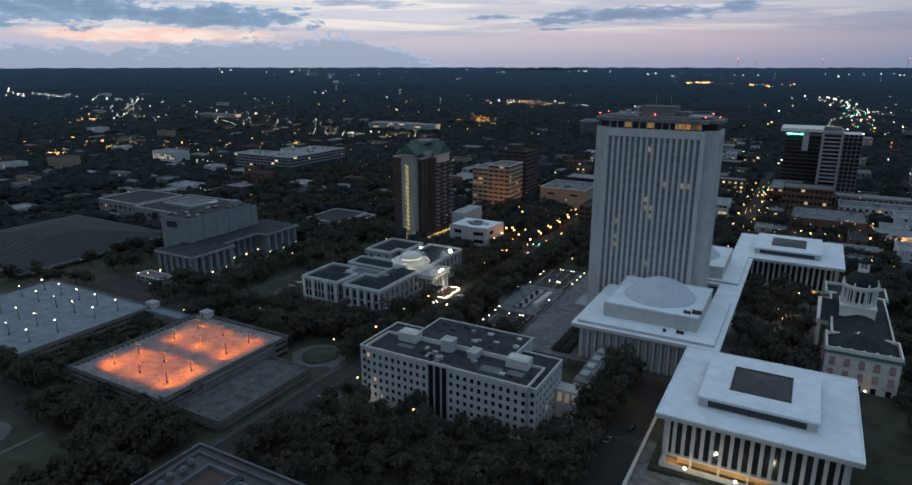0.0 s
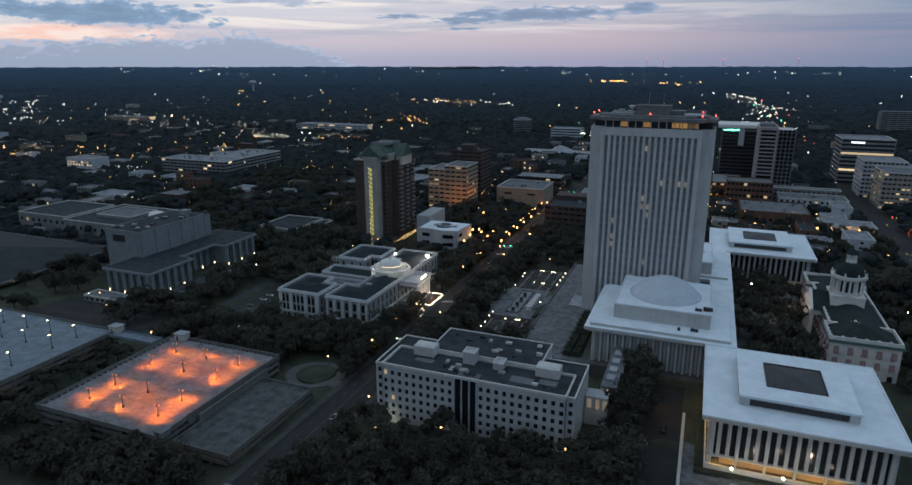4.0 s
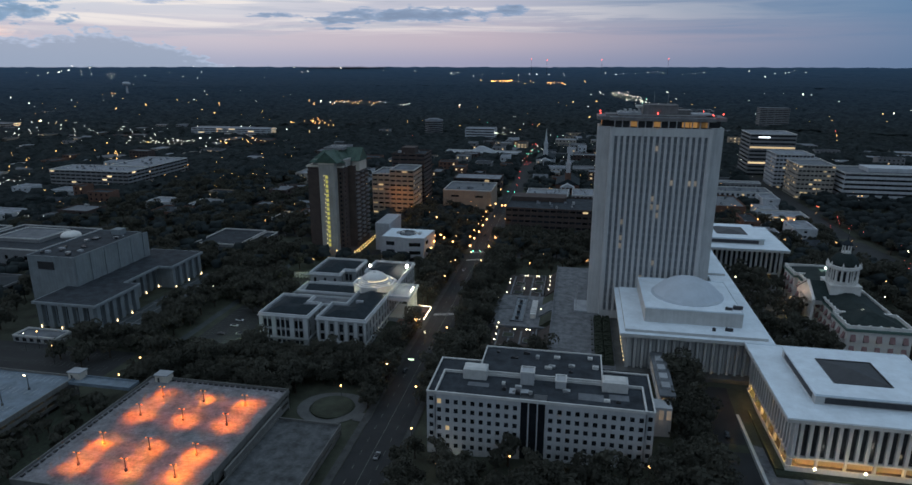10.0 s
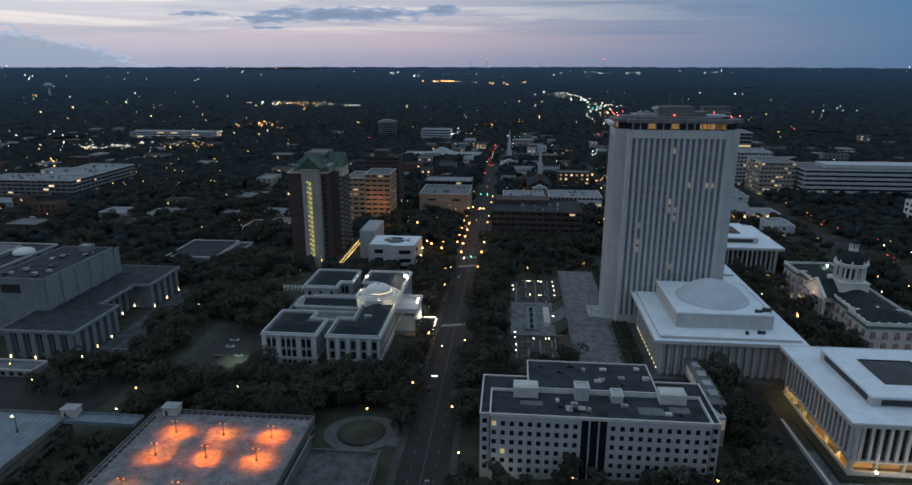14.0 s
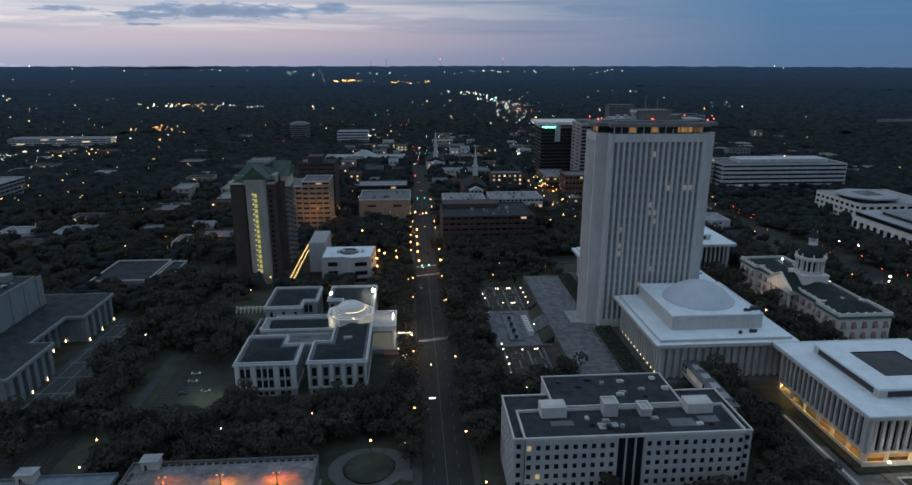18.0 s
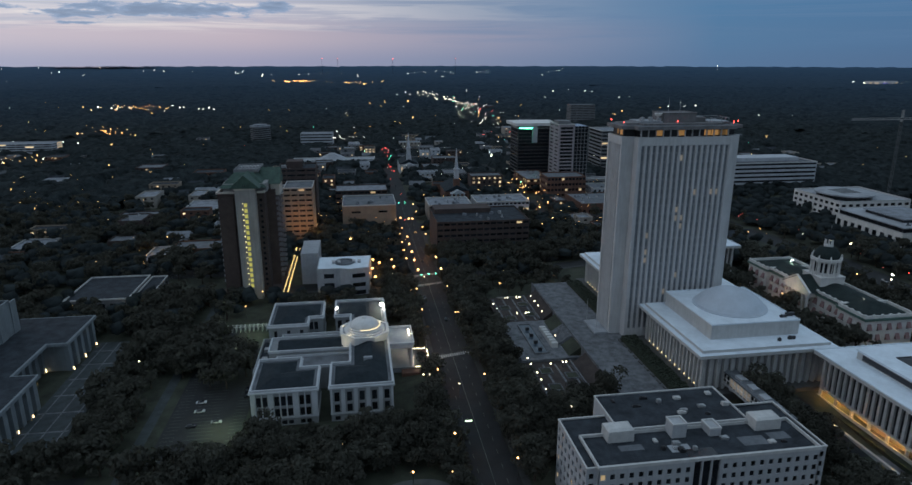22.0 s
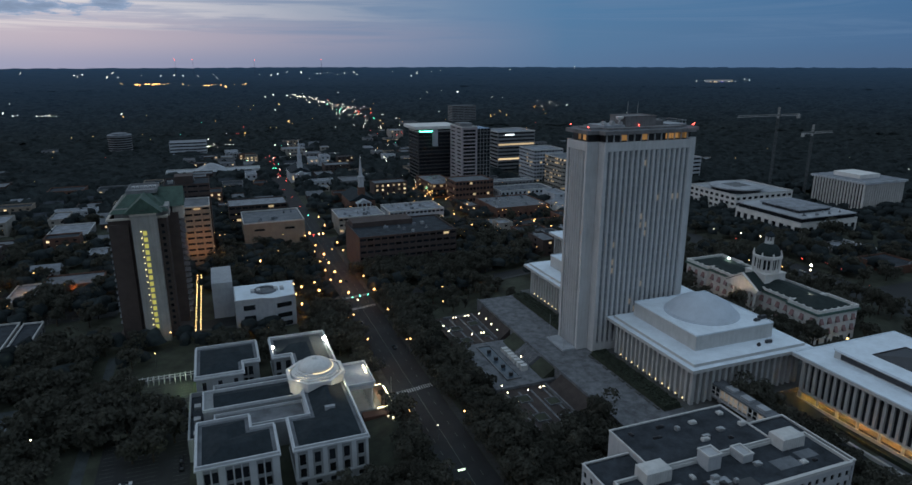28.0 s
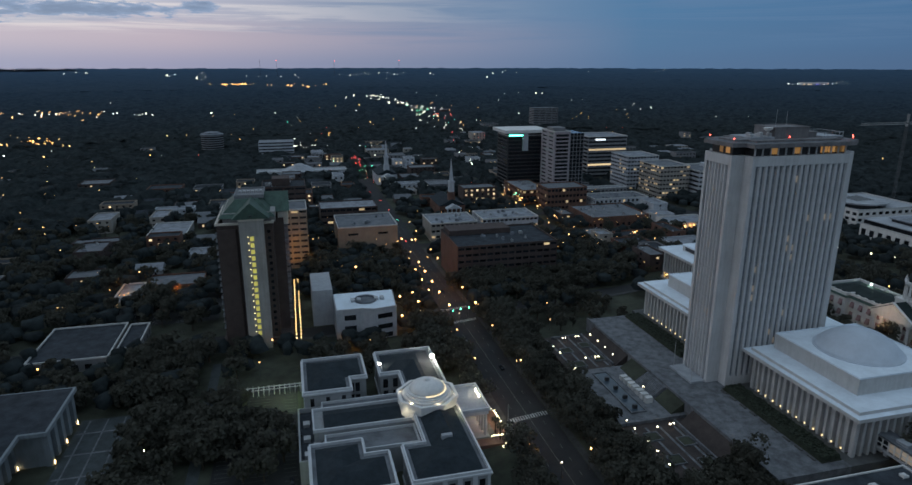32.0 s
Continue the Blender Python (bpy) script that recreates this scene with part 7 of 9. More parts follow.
# the west side
b = bands("apartment_building", "long grey apartment block with rows of windows", -690, -580, 352, 392, -24, 2, 6, M_GREY_WALL, M_CITY_ROOF, 0.04, 0.45, 7)
roof_clutter(b, -680, -590, 356, 386, 1.8, 14, 8)
b = bands("apartment_building", "grey apartment block with a cluttered pale roof", -640, -580, 396, 476, -24, 2, 6, M_GREY_WALL, M_CITY_ROOF, 0.04, 0.45, 8)
roof_clutter(b, -632, -590, 402, 468, 2.8, 14, 9)
b = block("warehouse", "plain white box-shaped warehouse with small windows", -474, -443, 238, 262, -20, -6, M_CITY_WHITE, M_CITY_ROOF, {"S": (5, 1.6, [(-12, -10)])}, 0.0)
b = block("warehouse", "low hall with a pale metal roof", -438, -410, 252, 284, -20, -11, M_GREY_WALL, M_CITY_ROOF, {}, 0.0)
b = bands("apartment_building", "long white apartment row on the wood's edge", -832, -664, 880, 920, -14, 1, 4, M_CITY_WHITE, M_CITY_ROOF, 0.08, 0.45, 14)
b = bands("apartment_building", "long apartment row with lit windows", -1392, -1262, 860, 900, -14, 2, 4, M_CITY_CREAM, M_GREY_ROOF, 0.25, 0.45, 14)
b = block("glass_roofed_hall", "low hall with a blue-grey roof in a pale frame", -341, -303, 116, 162, -16, -8.6, M_GREY_WALL, M_DARK_ROOF, {"S": (6, 3.4, [(-14.5, -11)]), "E": (6, 3.4, [(-14.5, -11)])}, 0.15)
b = block("glass_roofed_hall", "narrow low wing in a pale frame", -301, -291, 126, 160, -16, -9, M_GREY_WALL, M_DARK_ROOF, {"E": (5, 3, [(-14.5, -11)])}, 0.0)
b = block("brick_shop", "low brick shop with a pale canopy", -306, -270, 226, 252, -16, -9, M_BRICK, M_GREY_ROOF, {"S": (5, 3, [(-14, -11.4)])}, 0.1)
b = block("canopy_shop", "small shop with a bright pale roof", -322, -308, 204, 240, -16, -10, M_CITY_CREAM, M_CITY_ROOF, {}, 0.0)
b = block("brick_shop", "low shop with a lit front", -330, -298, 362, 408, -16, -7, M_GREY_WALL, M_CITY_ROOF, {"S": (4, 5, [(-14, -10)])}, 0.7)
b = block("office_building", "low lit office with five rows of bright windows", -850, -800, 330, 360, -14, -3, M_CITY_WHITE, M_CITY_ROOF, {"S": (9, 3.4, [(-12.5, -10.5), (-8.6, -6.6)])}, 0.85)
t = thing("arena", -480, -40, -15, "large hall with a broad dark metal roof", "arena")
FOOTPRINTS.append((-552, -408, -105, 26))
part("wall", Shell().box(-545, -414, -98, 18, -18, -10.5), M_GREY_WALL, t)
part("roof", Shell().hip(-552, -408, -104, 25, -10.6, -2.0, 50), M_GREEN_DARK, t, "broad dark green-grey metal roof")
part("fascia", Shell().rim(-552.3, -407.7, -104.3, 25.3, -11.6, -10.4, 0.6), M_GREY_WALL, t)
for k in range(13):
    part("roof_seam", Shell().face((-545 + 10.6 * k, -103.5, -10.45), (-544.6 + 10.6 * k, -103.5, -10.45), (-544.6 + 10.6 * k, -103.5 + min(50, 49, 7 + 10.6 * k, 134 - 10.6 * k), -10.35 + 0.172 * min(49, 7 + 10.6 * k, 134 - 10.6 * k)), (-545 + 10.6 * k, -103.5 + min(49, 7 + 10.6 * k, 134 - 10.6 * k), -10.35 + 0.172 * min(49, 7 + 10.6 * k, 134 - 10.6 * k))), M_GREY_ROOF, t)
for k in range(9):
    part("wall_lamp", Shell().box(-413.9, -413.6, -92 + 12 * k, -91.2 + 12 * k, -13.4, -12.8), G_WHITE, t, "small white wall lamp")
t = thing("water_tower", -1675, 1800, 20, "distant pale water tower", "water tower")
part("tank", Shell().lathe(-1675, 1800, [(3, 48), (12, 51), (14, 55), (12, 60), (4, 62.5)], 20), M_CITY_WHITE, t, smooth=True)
part("stem", Shell().lathe(-1675, 1800, [(4.5, 0), (3, 49)], 12), M_CITY_WHITE, t)
def lattice(x, y, z0, z1, w, along="z", span=None):
    """A lattice boom: four chords with rungs and diagonals. along x it runs over span at height z0 to z1."""
    s, c = Shell(), 0.16
    if along == "z":
        for dx in (-w, w):
            for dy in (-w, w):
                s.box(x + dx - c, x + dx + c, y + dy - c, y + dy + c, z0, z1)
        for k, z in enumerate(np.arange(z0, z1 - 2.5, 2.5)):
            a, b = (-w, w) if k % 2 else (w, -w)
            for q in (-w, w):
                s.face((x + a, y + q - c, z), (x + a, y + q + c, z), (x + b, y + q + c, z + 2.5), (x + b, y + q - c, z + 2.5))
                s.face((x + q - c, y + a, z), (x + q + c, y + a, z), (x + q + c, y + b, z + 2.5), (x + q - c, y + b, z + 2.5))
    else:
        for dy, z in ((-w, z0), (w, z0), (0, z1)):
            s.box(span[0], span[1], y + dy - c, y + dy + c, z - c, z + c)
        for k, q in enumerate(np.arange(span[0], span[1] - 2.5, 2.5)):
            a, b = (z0, z1) if k % 2 else (z1, z0)
            s.face((q, y - w - c, a), (q, y - w + c, a), (q + 2.5, y - w + c, b), (q + 2.5, y - w - c, b))
            s.face((q, y - w, z0 - c), (q, y + w, z0 - c), (q + 0.4, y + w, z0 - c), (q + 0.4, y - w, z0 - c))
    return s


for x, y, h, lo, hi in ((381, 286, 80, -56, 30), (413, 268, 62, -15, 29)):
    t = thing("tower_crane", x, y, -8, "tall pale lattice tower crane behind the offices", "crane")
    FOOTPRINTS.append((x - 2, x + 2, y - 2, y + 2))
    part("mast", lattice(x, y, -11, h + 2, 0.9), M_CRANE_MAST, t, "dark lattice mast")
    part("jib", lattice(x, y, h, h + 1.7, 0.8, "x", (x + lo, x + hi)), M_CRANE, t)
    part("tower_head", lattice(x, y, h + 1.7, h + 9.5, 0.6), M_CRANE, t)
    part("cab", Shell().box(x - 2.6, x - 0.9, y - 1.9, y - 0.5, h - 2.2, h), M_CRANE, t)
    part("counterweight", Shell().box(*(x + hi - 2.6, x + hi) if lo < -40 else (x + lo, x + lo + 2.6), y - 1.1, y + 1.1, h - 3.2, h + 0.8), M_CRANE, t)

b = block("hospital", "far white hospital slab lit along its front", 1985, 2120, 2190, 2220, 34, 58, M_WHITEWASH, M_CITY_ROOF, {"S": (12, 7, [(40, 44), (48, 52)])}, 0.4)
part("blue_sign", Shell().box(2050, 2066, 2188.6, 2189.8, 36, 50), glow("blue_sign", (0.10, 0.14, 1.0), 1.6), b, "glowing blue panel on the far hospital")
# ---- filling town blocks between the trees ----
def clear(x0, x1, y0, y1, gap=3.0):
    for a, b_, c, d in FOOTPRINTS + ROADS:
        if x0 - gap < b_ and x1 + gap > a and y0 - gap < d and y1 + gap > c:
            return False
    return True


TOWN = random.Random(23)
kinds = [("brick_shop", "low brick building with a flat roof", M_BRICK, M_DARK_ROOF), ("small_office", "small tan office building with a flat roof", M_TAN, M_DARK_ROOF), ("small_office", "grey low building with a dark roof", M_GREY_WALL, M_DARK_ROOF), ("small_office", "grey low building with a pale roof", M_GREY_WALL, M_GREY_ROOF), ("brick_shop", "brown brick building with a dark roof", M_BROWN, M_GREY_ROOF), ("small_office", "small cream office with a dirty pale roof", M_CITY_CREAM, M_CITY_ROOF), ("small_office", "small white office with a dirty pale roof", M_CITY_WHITE, M_CITY_ROOF)]
zones = [(-400, -240, 250, 620, 26), (-720, -400, -60, 340, 26), (-235, -125, 440, 980, 32), (-100, 16, 430, 1000, 34), (32, 160, 308, 500, 16), (32, 160, 560, 1000, 26), (195, 600, 460, 900, 28), (34, 160, 158, 300, 14), (195, 420, -200, 60, 6), (-1400, -420, 420, 1000, 90), (-1300, -720, -100, 420, 60), (-2400, -1400, 700, 1250, 40), (80, 300, 1000, 1700, 24)]
made = 0
for x0, x1, y0, y1, n in zones:
    tries = 0
    while n > 0 and tries < 400:
        tries += 1
        w, d, h = TOWN.uniform(12, 38), TOWN.uniform(12, 34), TOWN.choice((5, 6, 7, 9, 12))
        x, y = TOWN.uniform(x0, x1 - w), TOWN.uniform(y0, y1 - d)
        if not clear(x, x + w, y, y + d):
            continue
        n -= 1
        made += 1
        nm, lb, wm, rm = TOWN.choice(kinds)
        g = ground_z(x, y)
        st = max(1, int(h / 4))
        far_off = y > 700 or x < -720
        far_off = far_off or math.hypot(x + 70, y + 320) > 700
        if far_off and TOWN.random() < 0.3:
            h, st = h * 1.6, st + 1
        wins = {"S": (max(1, int(w / (5.5 if far_off else 13))), 2.4, floors(g + 0.3, g + h, st, 0.3, 0.75))}
        if not far_off:
            wins["W" if x > -100 else "E"] = (max(1, int(d / 14)), 2.8, floors(g + 0.3, g + h, st, 0.3, 0.75))
        if TOWN.random() < 0.3:
            t = thing("house", x + w / 2, y + d / 2, g, lb.replace("flat roof", "gabled roof").replace("building", "house"), "house", "town houses")
            FOOTPRINTS.append((x, x + w, y, y + d))
            sh, ps = Shell(), []
            w2, d2 = min(w, 18), min(d, 14)
            for side in "SENW":
                ps += sh.wall(side, x, x + w2, y, y + d2, g - 2, g + 5, spans(w2, 2, 1.6) if side == "S" else [], [(g + 1.2, g + 3.2)])
            part("wall", sh, wm, t)
            part("roof", Shell().gable(x - 0.6, x + w2 + 0.6, y - 0.6, y + d2 + 0.6, g + 5, g + 9, "x"), rm, t)
            glaze(ps, t, 0.15, plain=True)
        else:
            b = block(nm, lb, x, x + w, y, y + d, g, g + h, wm, rm, wins, (TOWN.choice((0.0, 0.1, 0.1, 0.3, 0.7)) if far_off else 0.12), group="town blocks")
            if not far_off:
                roof_clutter(b, x, x + w, y, y + d, g + h - 0.25, TOWN.randint(0, 2), made)

# ---- trees ----
def leaf_crown(seed, spread, height, lobes, leaves, size):
    """A crown of many small leaf tufts gathered on uneven lobes."""
    r = np.random.RandomState(seed)
    pts, radii = [], []
    for k in range(lobes):
        a, q = r.uniform(0, 6.283), r.uniform(0.1, 0.72) * spread
        pts.append((q * math.cos(a), q * math.sin(a), r.uniform(0.38, 0.86) * height))
        radii.append(r.uniform(0.32, 0.5) * spread)
    s = Shell()
    for k in range(leaves):
        i = r.randint(lobes)
        d = r.normal(size=3)
        d /= np.linalg.norm(d)
        d[2] = d[2] if d[2] > -0.55 else -d[2] * 0.5
        c = np.array(pts[i]) + d * radii[i] * r.uniform(0.72, 1.06) * np.array((1, 1, 0.72))
        u = r.normal(size=3) + d * 0.2
        u -= d * (u @ d) * 0.75
        u /= np.linalg.norm(u)
        v = np.cross(d + r.normal(size=3) * 0.45, u)
        v /= np.linalg.norm(v) + 1e-6
        a, b = size * r.uniform(0.6, 1.3), size * r.uniform(0.5, 1.0)
        s.face(tuple(c - u * a), tuple(c - v * b * 0.9 + u * a * 0.1), tuple(c + u * a), tuple(c + v * b))
    return s


def tree_trunk(seed, height, girth, spread):
    r = random.Random(seed)
    s = Shell().lathe(0, 0, [(girth * 1.5, -0.6), (girth, 0.8), (girth * 0.75, height * 0.45), (girth * 0.3, height * 0.75)], 7)
    for k in range(5):
        a, z0 = k * 1.26 + r.uniform(-0.3, 0.3), height * r.uniform(0.28, 0.45)
        ex, ey, ez = spread * 0.6 * math.cos(a), spread * 0.6 * math.sin(a), height * r.uniform(0.6, 0.78)
        w = girth * 0.38
        s.face((-w, 0, z0), (w, 0, z0), (ex + w * 0.3, ey, ez), (ex - w * 0.3, ey, ez)).face((0, -w, z0), (0, w, z0), (ex, ey + w * 0.3, ez), (ex, ey - w * 0.3, ez))
        s.face((0, 0, z0 - w), (0, 0, z0 + w), (ex, ey, ez + w * 0.3), (ex, ey, ez - w * 0.3))
    return s


SIZES = ((6.2, 12.0), (5.2, 10.5), (7.4, 13.0), (4.4, 11.5), (6.8, 11.0), (3.4, 8.0), (8.2, 14.0))
KINDS = []
for k, (spread, height) in enumerate(SIZES):
    KINDS.append((mesh_of("trunk", tree_trunk(k, height, 0.38, spread), M_BARK), mesh_of("crown", leaf_crown(40 + k, spread, height, 11, int(350 * (spread / 6.0) ** 1.4), 0.98), M_LEAF)))
FINE_CROWNS = [mesh_of("crown", leaf_crown(80 + k, spread, height, 17, int(1000 * (spread / 6.0) ** 1.4), 0.62), M_LEAF) for k, (spread, height) in enumerate(SIZES)]
TREES = random.Random(7)
TREE_SPOTS = []


def plant(x, y, z=None, kind=None):
    k = TREES.randrange(len(KINDS)) if kind is None else kind
    sc = TREES.uniform(0.78, 1.18)
    TREE_SPOTS.append((x, y, ground_z(x, y) if z is None else z, k, TREES.uniform(0, 6.28), sc, sc * TREES.uniform(0.9, 1.12)))


def grove(x0, x1, y0, y1, n, gap=5.5, z=None, margin=2.5, kinds=None):
    tries = 0
    while n > 0 and tries < 1600:
        tries += 1
        x, y = TREES.uniform(x0, x1), TREES.uniform(y0, y1)
        if any(a - margin < x < b + margin and c - margin < y < d + margin for a, b, c, d in FOOTPRINTS + (ROADS if z is None else [])) and z is None:
            continue
        if any((x - p) ** 2 + (y - q) ** 2 < gap * gap for p, q, *_ in TREE_SPOTS[-260:]):
            continue
        plant(x, y, z, TREES.choice(kinds) if kinds else None)
        n -= 1


FOOTPRINTS += [(-243, -210, -60, 76), (-158, -125, -112, -80), (11, 26, -150, -66), (-302, -281, -48, 64), (-254, -245, -100, 108)]
grove(-101, -97, -100, 128, 30, 6.2, margin=-1.0, kinds=[0, 2, 4, 6])
grove(-97, -86, -84, 128, 52, 4.6, margin=0.0, kinds=[0, 1, 3, 4])
grove(-131, -125.5, -100, -8, 13, 6.0, margin=-1.5, kinds=[0, 2, 4])
grove(-131, -125.5, 34, 124, 13, 6.0, margin=-1.5, kinds=[0, 2, 4])
grove(-142, -130, -75, 2, 18, 4.5, margin=0.2, kinds=[0, 1, 3, 4])
grove(-144, -131, 34, 122, 24, 4.5, margin=0.2, kinds=[0, 1, 3, 4])
grove(-242, -130, -97, -38, 96, 4.8)
grove(-304, -256, -62, -38, 18, 5.0)
grove(-300, -256, -97, -63, 4, 6.0, margin=-4)
grove(-86, -14, -142, -130, 12, 5.5, kinds=[1, 3, 5])
grove(-96, -8, -170, -143, 34, 5.5)
grove(-100, -52, -84, -50, 34, 4.6, margin=0.5)
grove(2.5, 12, -130, -64, 24, 4.4, margin=0.5)
grove(-8, 12, -152, -128, 14, 4.6)
grove(-235, -126, -300, -240, 70, 5)
grove(-208, -136, -203, -178.5, 46, 4.6)
grove(-158, -128, -238, -204, 22, 5)
grove(-420, -235, -300, -212, 130, 6)
grove(-101, -94, -196, -128, 12, 4.5, margin=0.2, kinds=[0, 1, 3])
grove(-90, 30, -300, -160, 110, 6)
grove(-290, -238, 64, 126, 26, 6)
grove(-280, -256, -30, 84, 46, 4.8)
grove(-258, -227, 14, 64, 26, 4.6, z=-15.2)
grove(-238, -214, -2, 34, 7, 6, z=-15.0)
grove(-256, -232, -174, -114, 24, 4.2, z=-13.2, kinds=[5])
grove(-208, -128, 68, 104, 24, 6)
grove(-104, -22, 88, 126, 26, 6)
grove(-101, -18, 147, 187, 62, 5)
grove(-200, -124, 146, 292, 70, 5.5)
grove(48, 80, -56, 88, 34, 6, z=-1.0, kinds=[0, 1, 2, 4])
grove(50, 72, -20, 0, 3, 6, z=-1.0)
grove(112, 165, -160, 126, 110, 5.5)
grove(192, 420, 24, 124, 80, 7)
grove(192, 244, 124, 300, 30, 6.5, kinds=[1, 3, 5])
grove(192, 380, -200, -22, 110, 7)
grove(-30, 160, 153, 300, 110, 6)
grove(96, 118, 68, 126, 10, 6)
grove(-420, -345, -110, 20, 18, 8)
grove(-560, -250, 66, 250, 200, 6.5)
grove(-520, -240, 250, 430, 190, 7)
grove(-236, -128, 340, 440, 22, 8)
grove(-345, -230, -188, -180, 20, 5, margin=0.0)
# the trees nearest the camera's side of the plan stand singly, the rest of the wood is one thing
TREE_SPOTS.sort(key=lambda p: math.hypot((p[0] + 95) * 0.9, p[1] + 60))
for x, y, z, k, turn, sc, scz in TREE_SPOTS[:300]:
    t = thing("tree", x, y, z, ("broad", "round", "spreading", "tall narrow", "wide low", "small young", "large old")[k] + " dark green street tree", "tree", "town trees")
    t.rotation_euler, t.scale = (0, 0, turn), (sc, sc, scz)
    for name, me in zip(("trunk", "crown"), (KINDS[k][0], FINE_CROWNS[k])):
        ob = new(name, me)
        ob.parent = t
for which, name, mat in ((0, "tree_trunks", M_BARK), (1, "tree_crowns", M_LEAF)):
    rest = Shell()
    for x, y, z, k, turn, sc, scz in TREE_SPOTS[300:]:
        me = KINDS[k][which]
        co = np.empty(len(me.vertices) * 3)
        me.vertices.foreach_get("co", co)
        co = co.reshape(-1, 3) * (sc, sc, scz)
        c, q = math.cos(turn), math.sin(turn)
        base = len(rest.v)
        rest.v.extend(zip((co[:, 0] * c - co[:, 1] * q + x).tolist(), (co[:, 0] * q + co[:, 1] * c + y).tolist(), (co[:, 2] + z).tolist()))
        rest.f.extend(tuple(base + i for i in p.vertices) for p in me.polygons)
    solo(name, rest, mat, "trunks of the further town trees" if which == 0 else "leafy crowns of the further town trees", "trees", "stuff")
for x, y in ((-130, 8), (-129.5, 3), (-131, 28), (-129, 33)):
    t = thing("palm", x, y, ground_z(x, y), "cabbage palm beside the courthouse steps", "palm")
    part("trunk", Shell().lathe(x, y, [(0.3, ground_z(x, y) - 0.5), (0.22, ground_z(x, y) + 7)], 8), M_BARK, t)
    fr = Shell()
    for k in range(26):
        a, e = k * 2.4, TREES.uniform(-0.5, 0.9)
        zt = ground_z(x, y) + 7
        px, py = math.cos(a), math.sin(a)
        mid = (x + px * 1.2, y + py * 1.2, zt + 0.7 * e + 0.5)
        tip = (x + px * 2.3, y + py * 2.3, zt + 0.9 * e - 0.3)
        fr.face((x - py * 0.12, y + px * 0.12, zt), (mid[0] + py * 0.5, mid[1] - px * 0.5, mid[2]), tip, (mid[0] - py * 0.5, mid[1] + px * 0.5, mid[2]))
    part("fronds", fr, M_LEAF, t)


# ---- woods: clumped canopy out to the horizon ----
def canopy(seed, count, rmin, rmax, size_lo, size_hi, yaw_lo, yaw_hi, avoid=True, gap=2.0):
    r = np.random.RandomState(seed)
    s_v, s_f = [], []
    unit = []
    for lat, n in ((-0.25, 5), (0.35, 5), (0.85, 3)):
        for k in range(n):
            a = 2 * math.pi * (k + 0.5 * (lat > 0)) / n
            unit.append((math.cos(lat) * math.cos(a), math.cos(lat) * math.sin(a), math.sin(lat)))
    faces = [(0, 1, 6, 5), (1, 2, 7, 6), (2, 3, 8, 7), (3, 4, 9, 8), (4, 0, 5, 9), (5, 6, 10), (6, 7, 11, 10), (7, 8, 11), (8, 9, 12, 11), (9, 5, 10, 12), (10, 11, 12)]
    unit = np.array(unit)
    n = 0
    while n < count:
        a = math.radians(r.uniform(yaw_lo, yaw_hi))
        d = math.sqrt(r.uniform(rmin**2, rmax**2))
        x, y = -70 - d * math.sin(a), -320 + d * math.cos(a)
        w = r.uniform(size_lo, size_hi) * (0.8 + 0.5 * d / 2500)
        if avoid and any(p - gap - w * 0.6 < x < q + gap + w * 0.6 and u - gap - w * 0.6 < y < v + gap + w * 0.6 for p, q, u, v in FOOTPRINTS + ROADS):
            n += 0.2
            continue
        h = r.uniform(7, 12)
        pts = unit * (1 + r.uniform(-0.22, 0.22, (13, 1))) * (w * 1.25, w * 1.25, h * 0.5) + (x, y, ground_z(x, y) + h * 0.55)
        base = len(s_v)
        s_v.extend(map(tuple, pts))
        s_f.extend(tuple(base + i for i in f) for f in faces)
        n += 1
    s = Shell()
    s.v, s.f = s_v, s_f
    return s


def canopy_sheet(seed, rmin, rmax, dr, da, yaw_lo, yaw_hi, low, high, avoid):
    """A closed canopy of crowns over a sector of the plan, sunk to the ground at streets and buildings."""
    r = np.random.RandomState(seed)
    rings, rays = int((rmax - rmin) / dr) + 1, int((yaw_hi - yaw_lo) / da) + 1
    s = Shell()
    for i in range(rings):
        for k in range(rays):
            d = rmin + dr * (i + r.uniform(-0.4, 0.4))
            a = math.radians(yaw_lo + da * (k + r.uniform(-0.4, 0.4)))
            x, y = -70 - d * math.sin(a), -320 + d * math.cos(a)
            h = r.uniform(low, high)
            if avoid and any(p - 4 < x < q + 4 and u - 7 < y < v + 4 for p, q, u, v in avoid):
                h = -1.5
            s.v.append((x, y, ground_z(x, y) + h))
    s.f = [(i * rays + k, i * rays + k + 1, (i + 1) * rays + k + 1, (i + 1) * rays + k) for i in range(rings - 1) for k in range(rays - 1)]
    return s


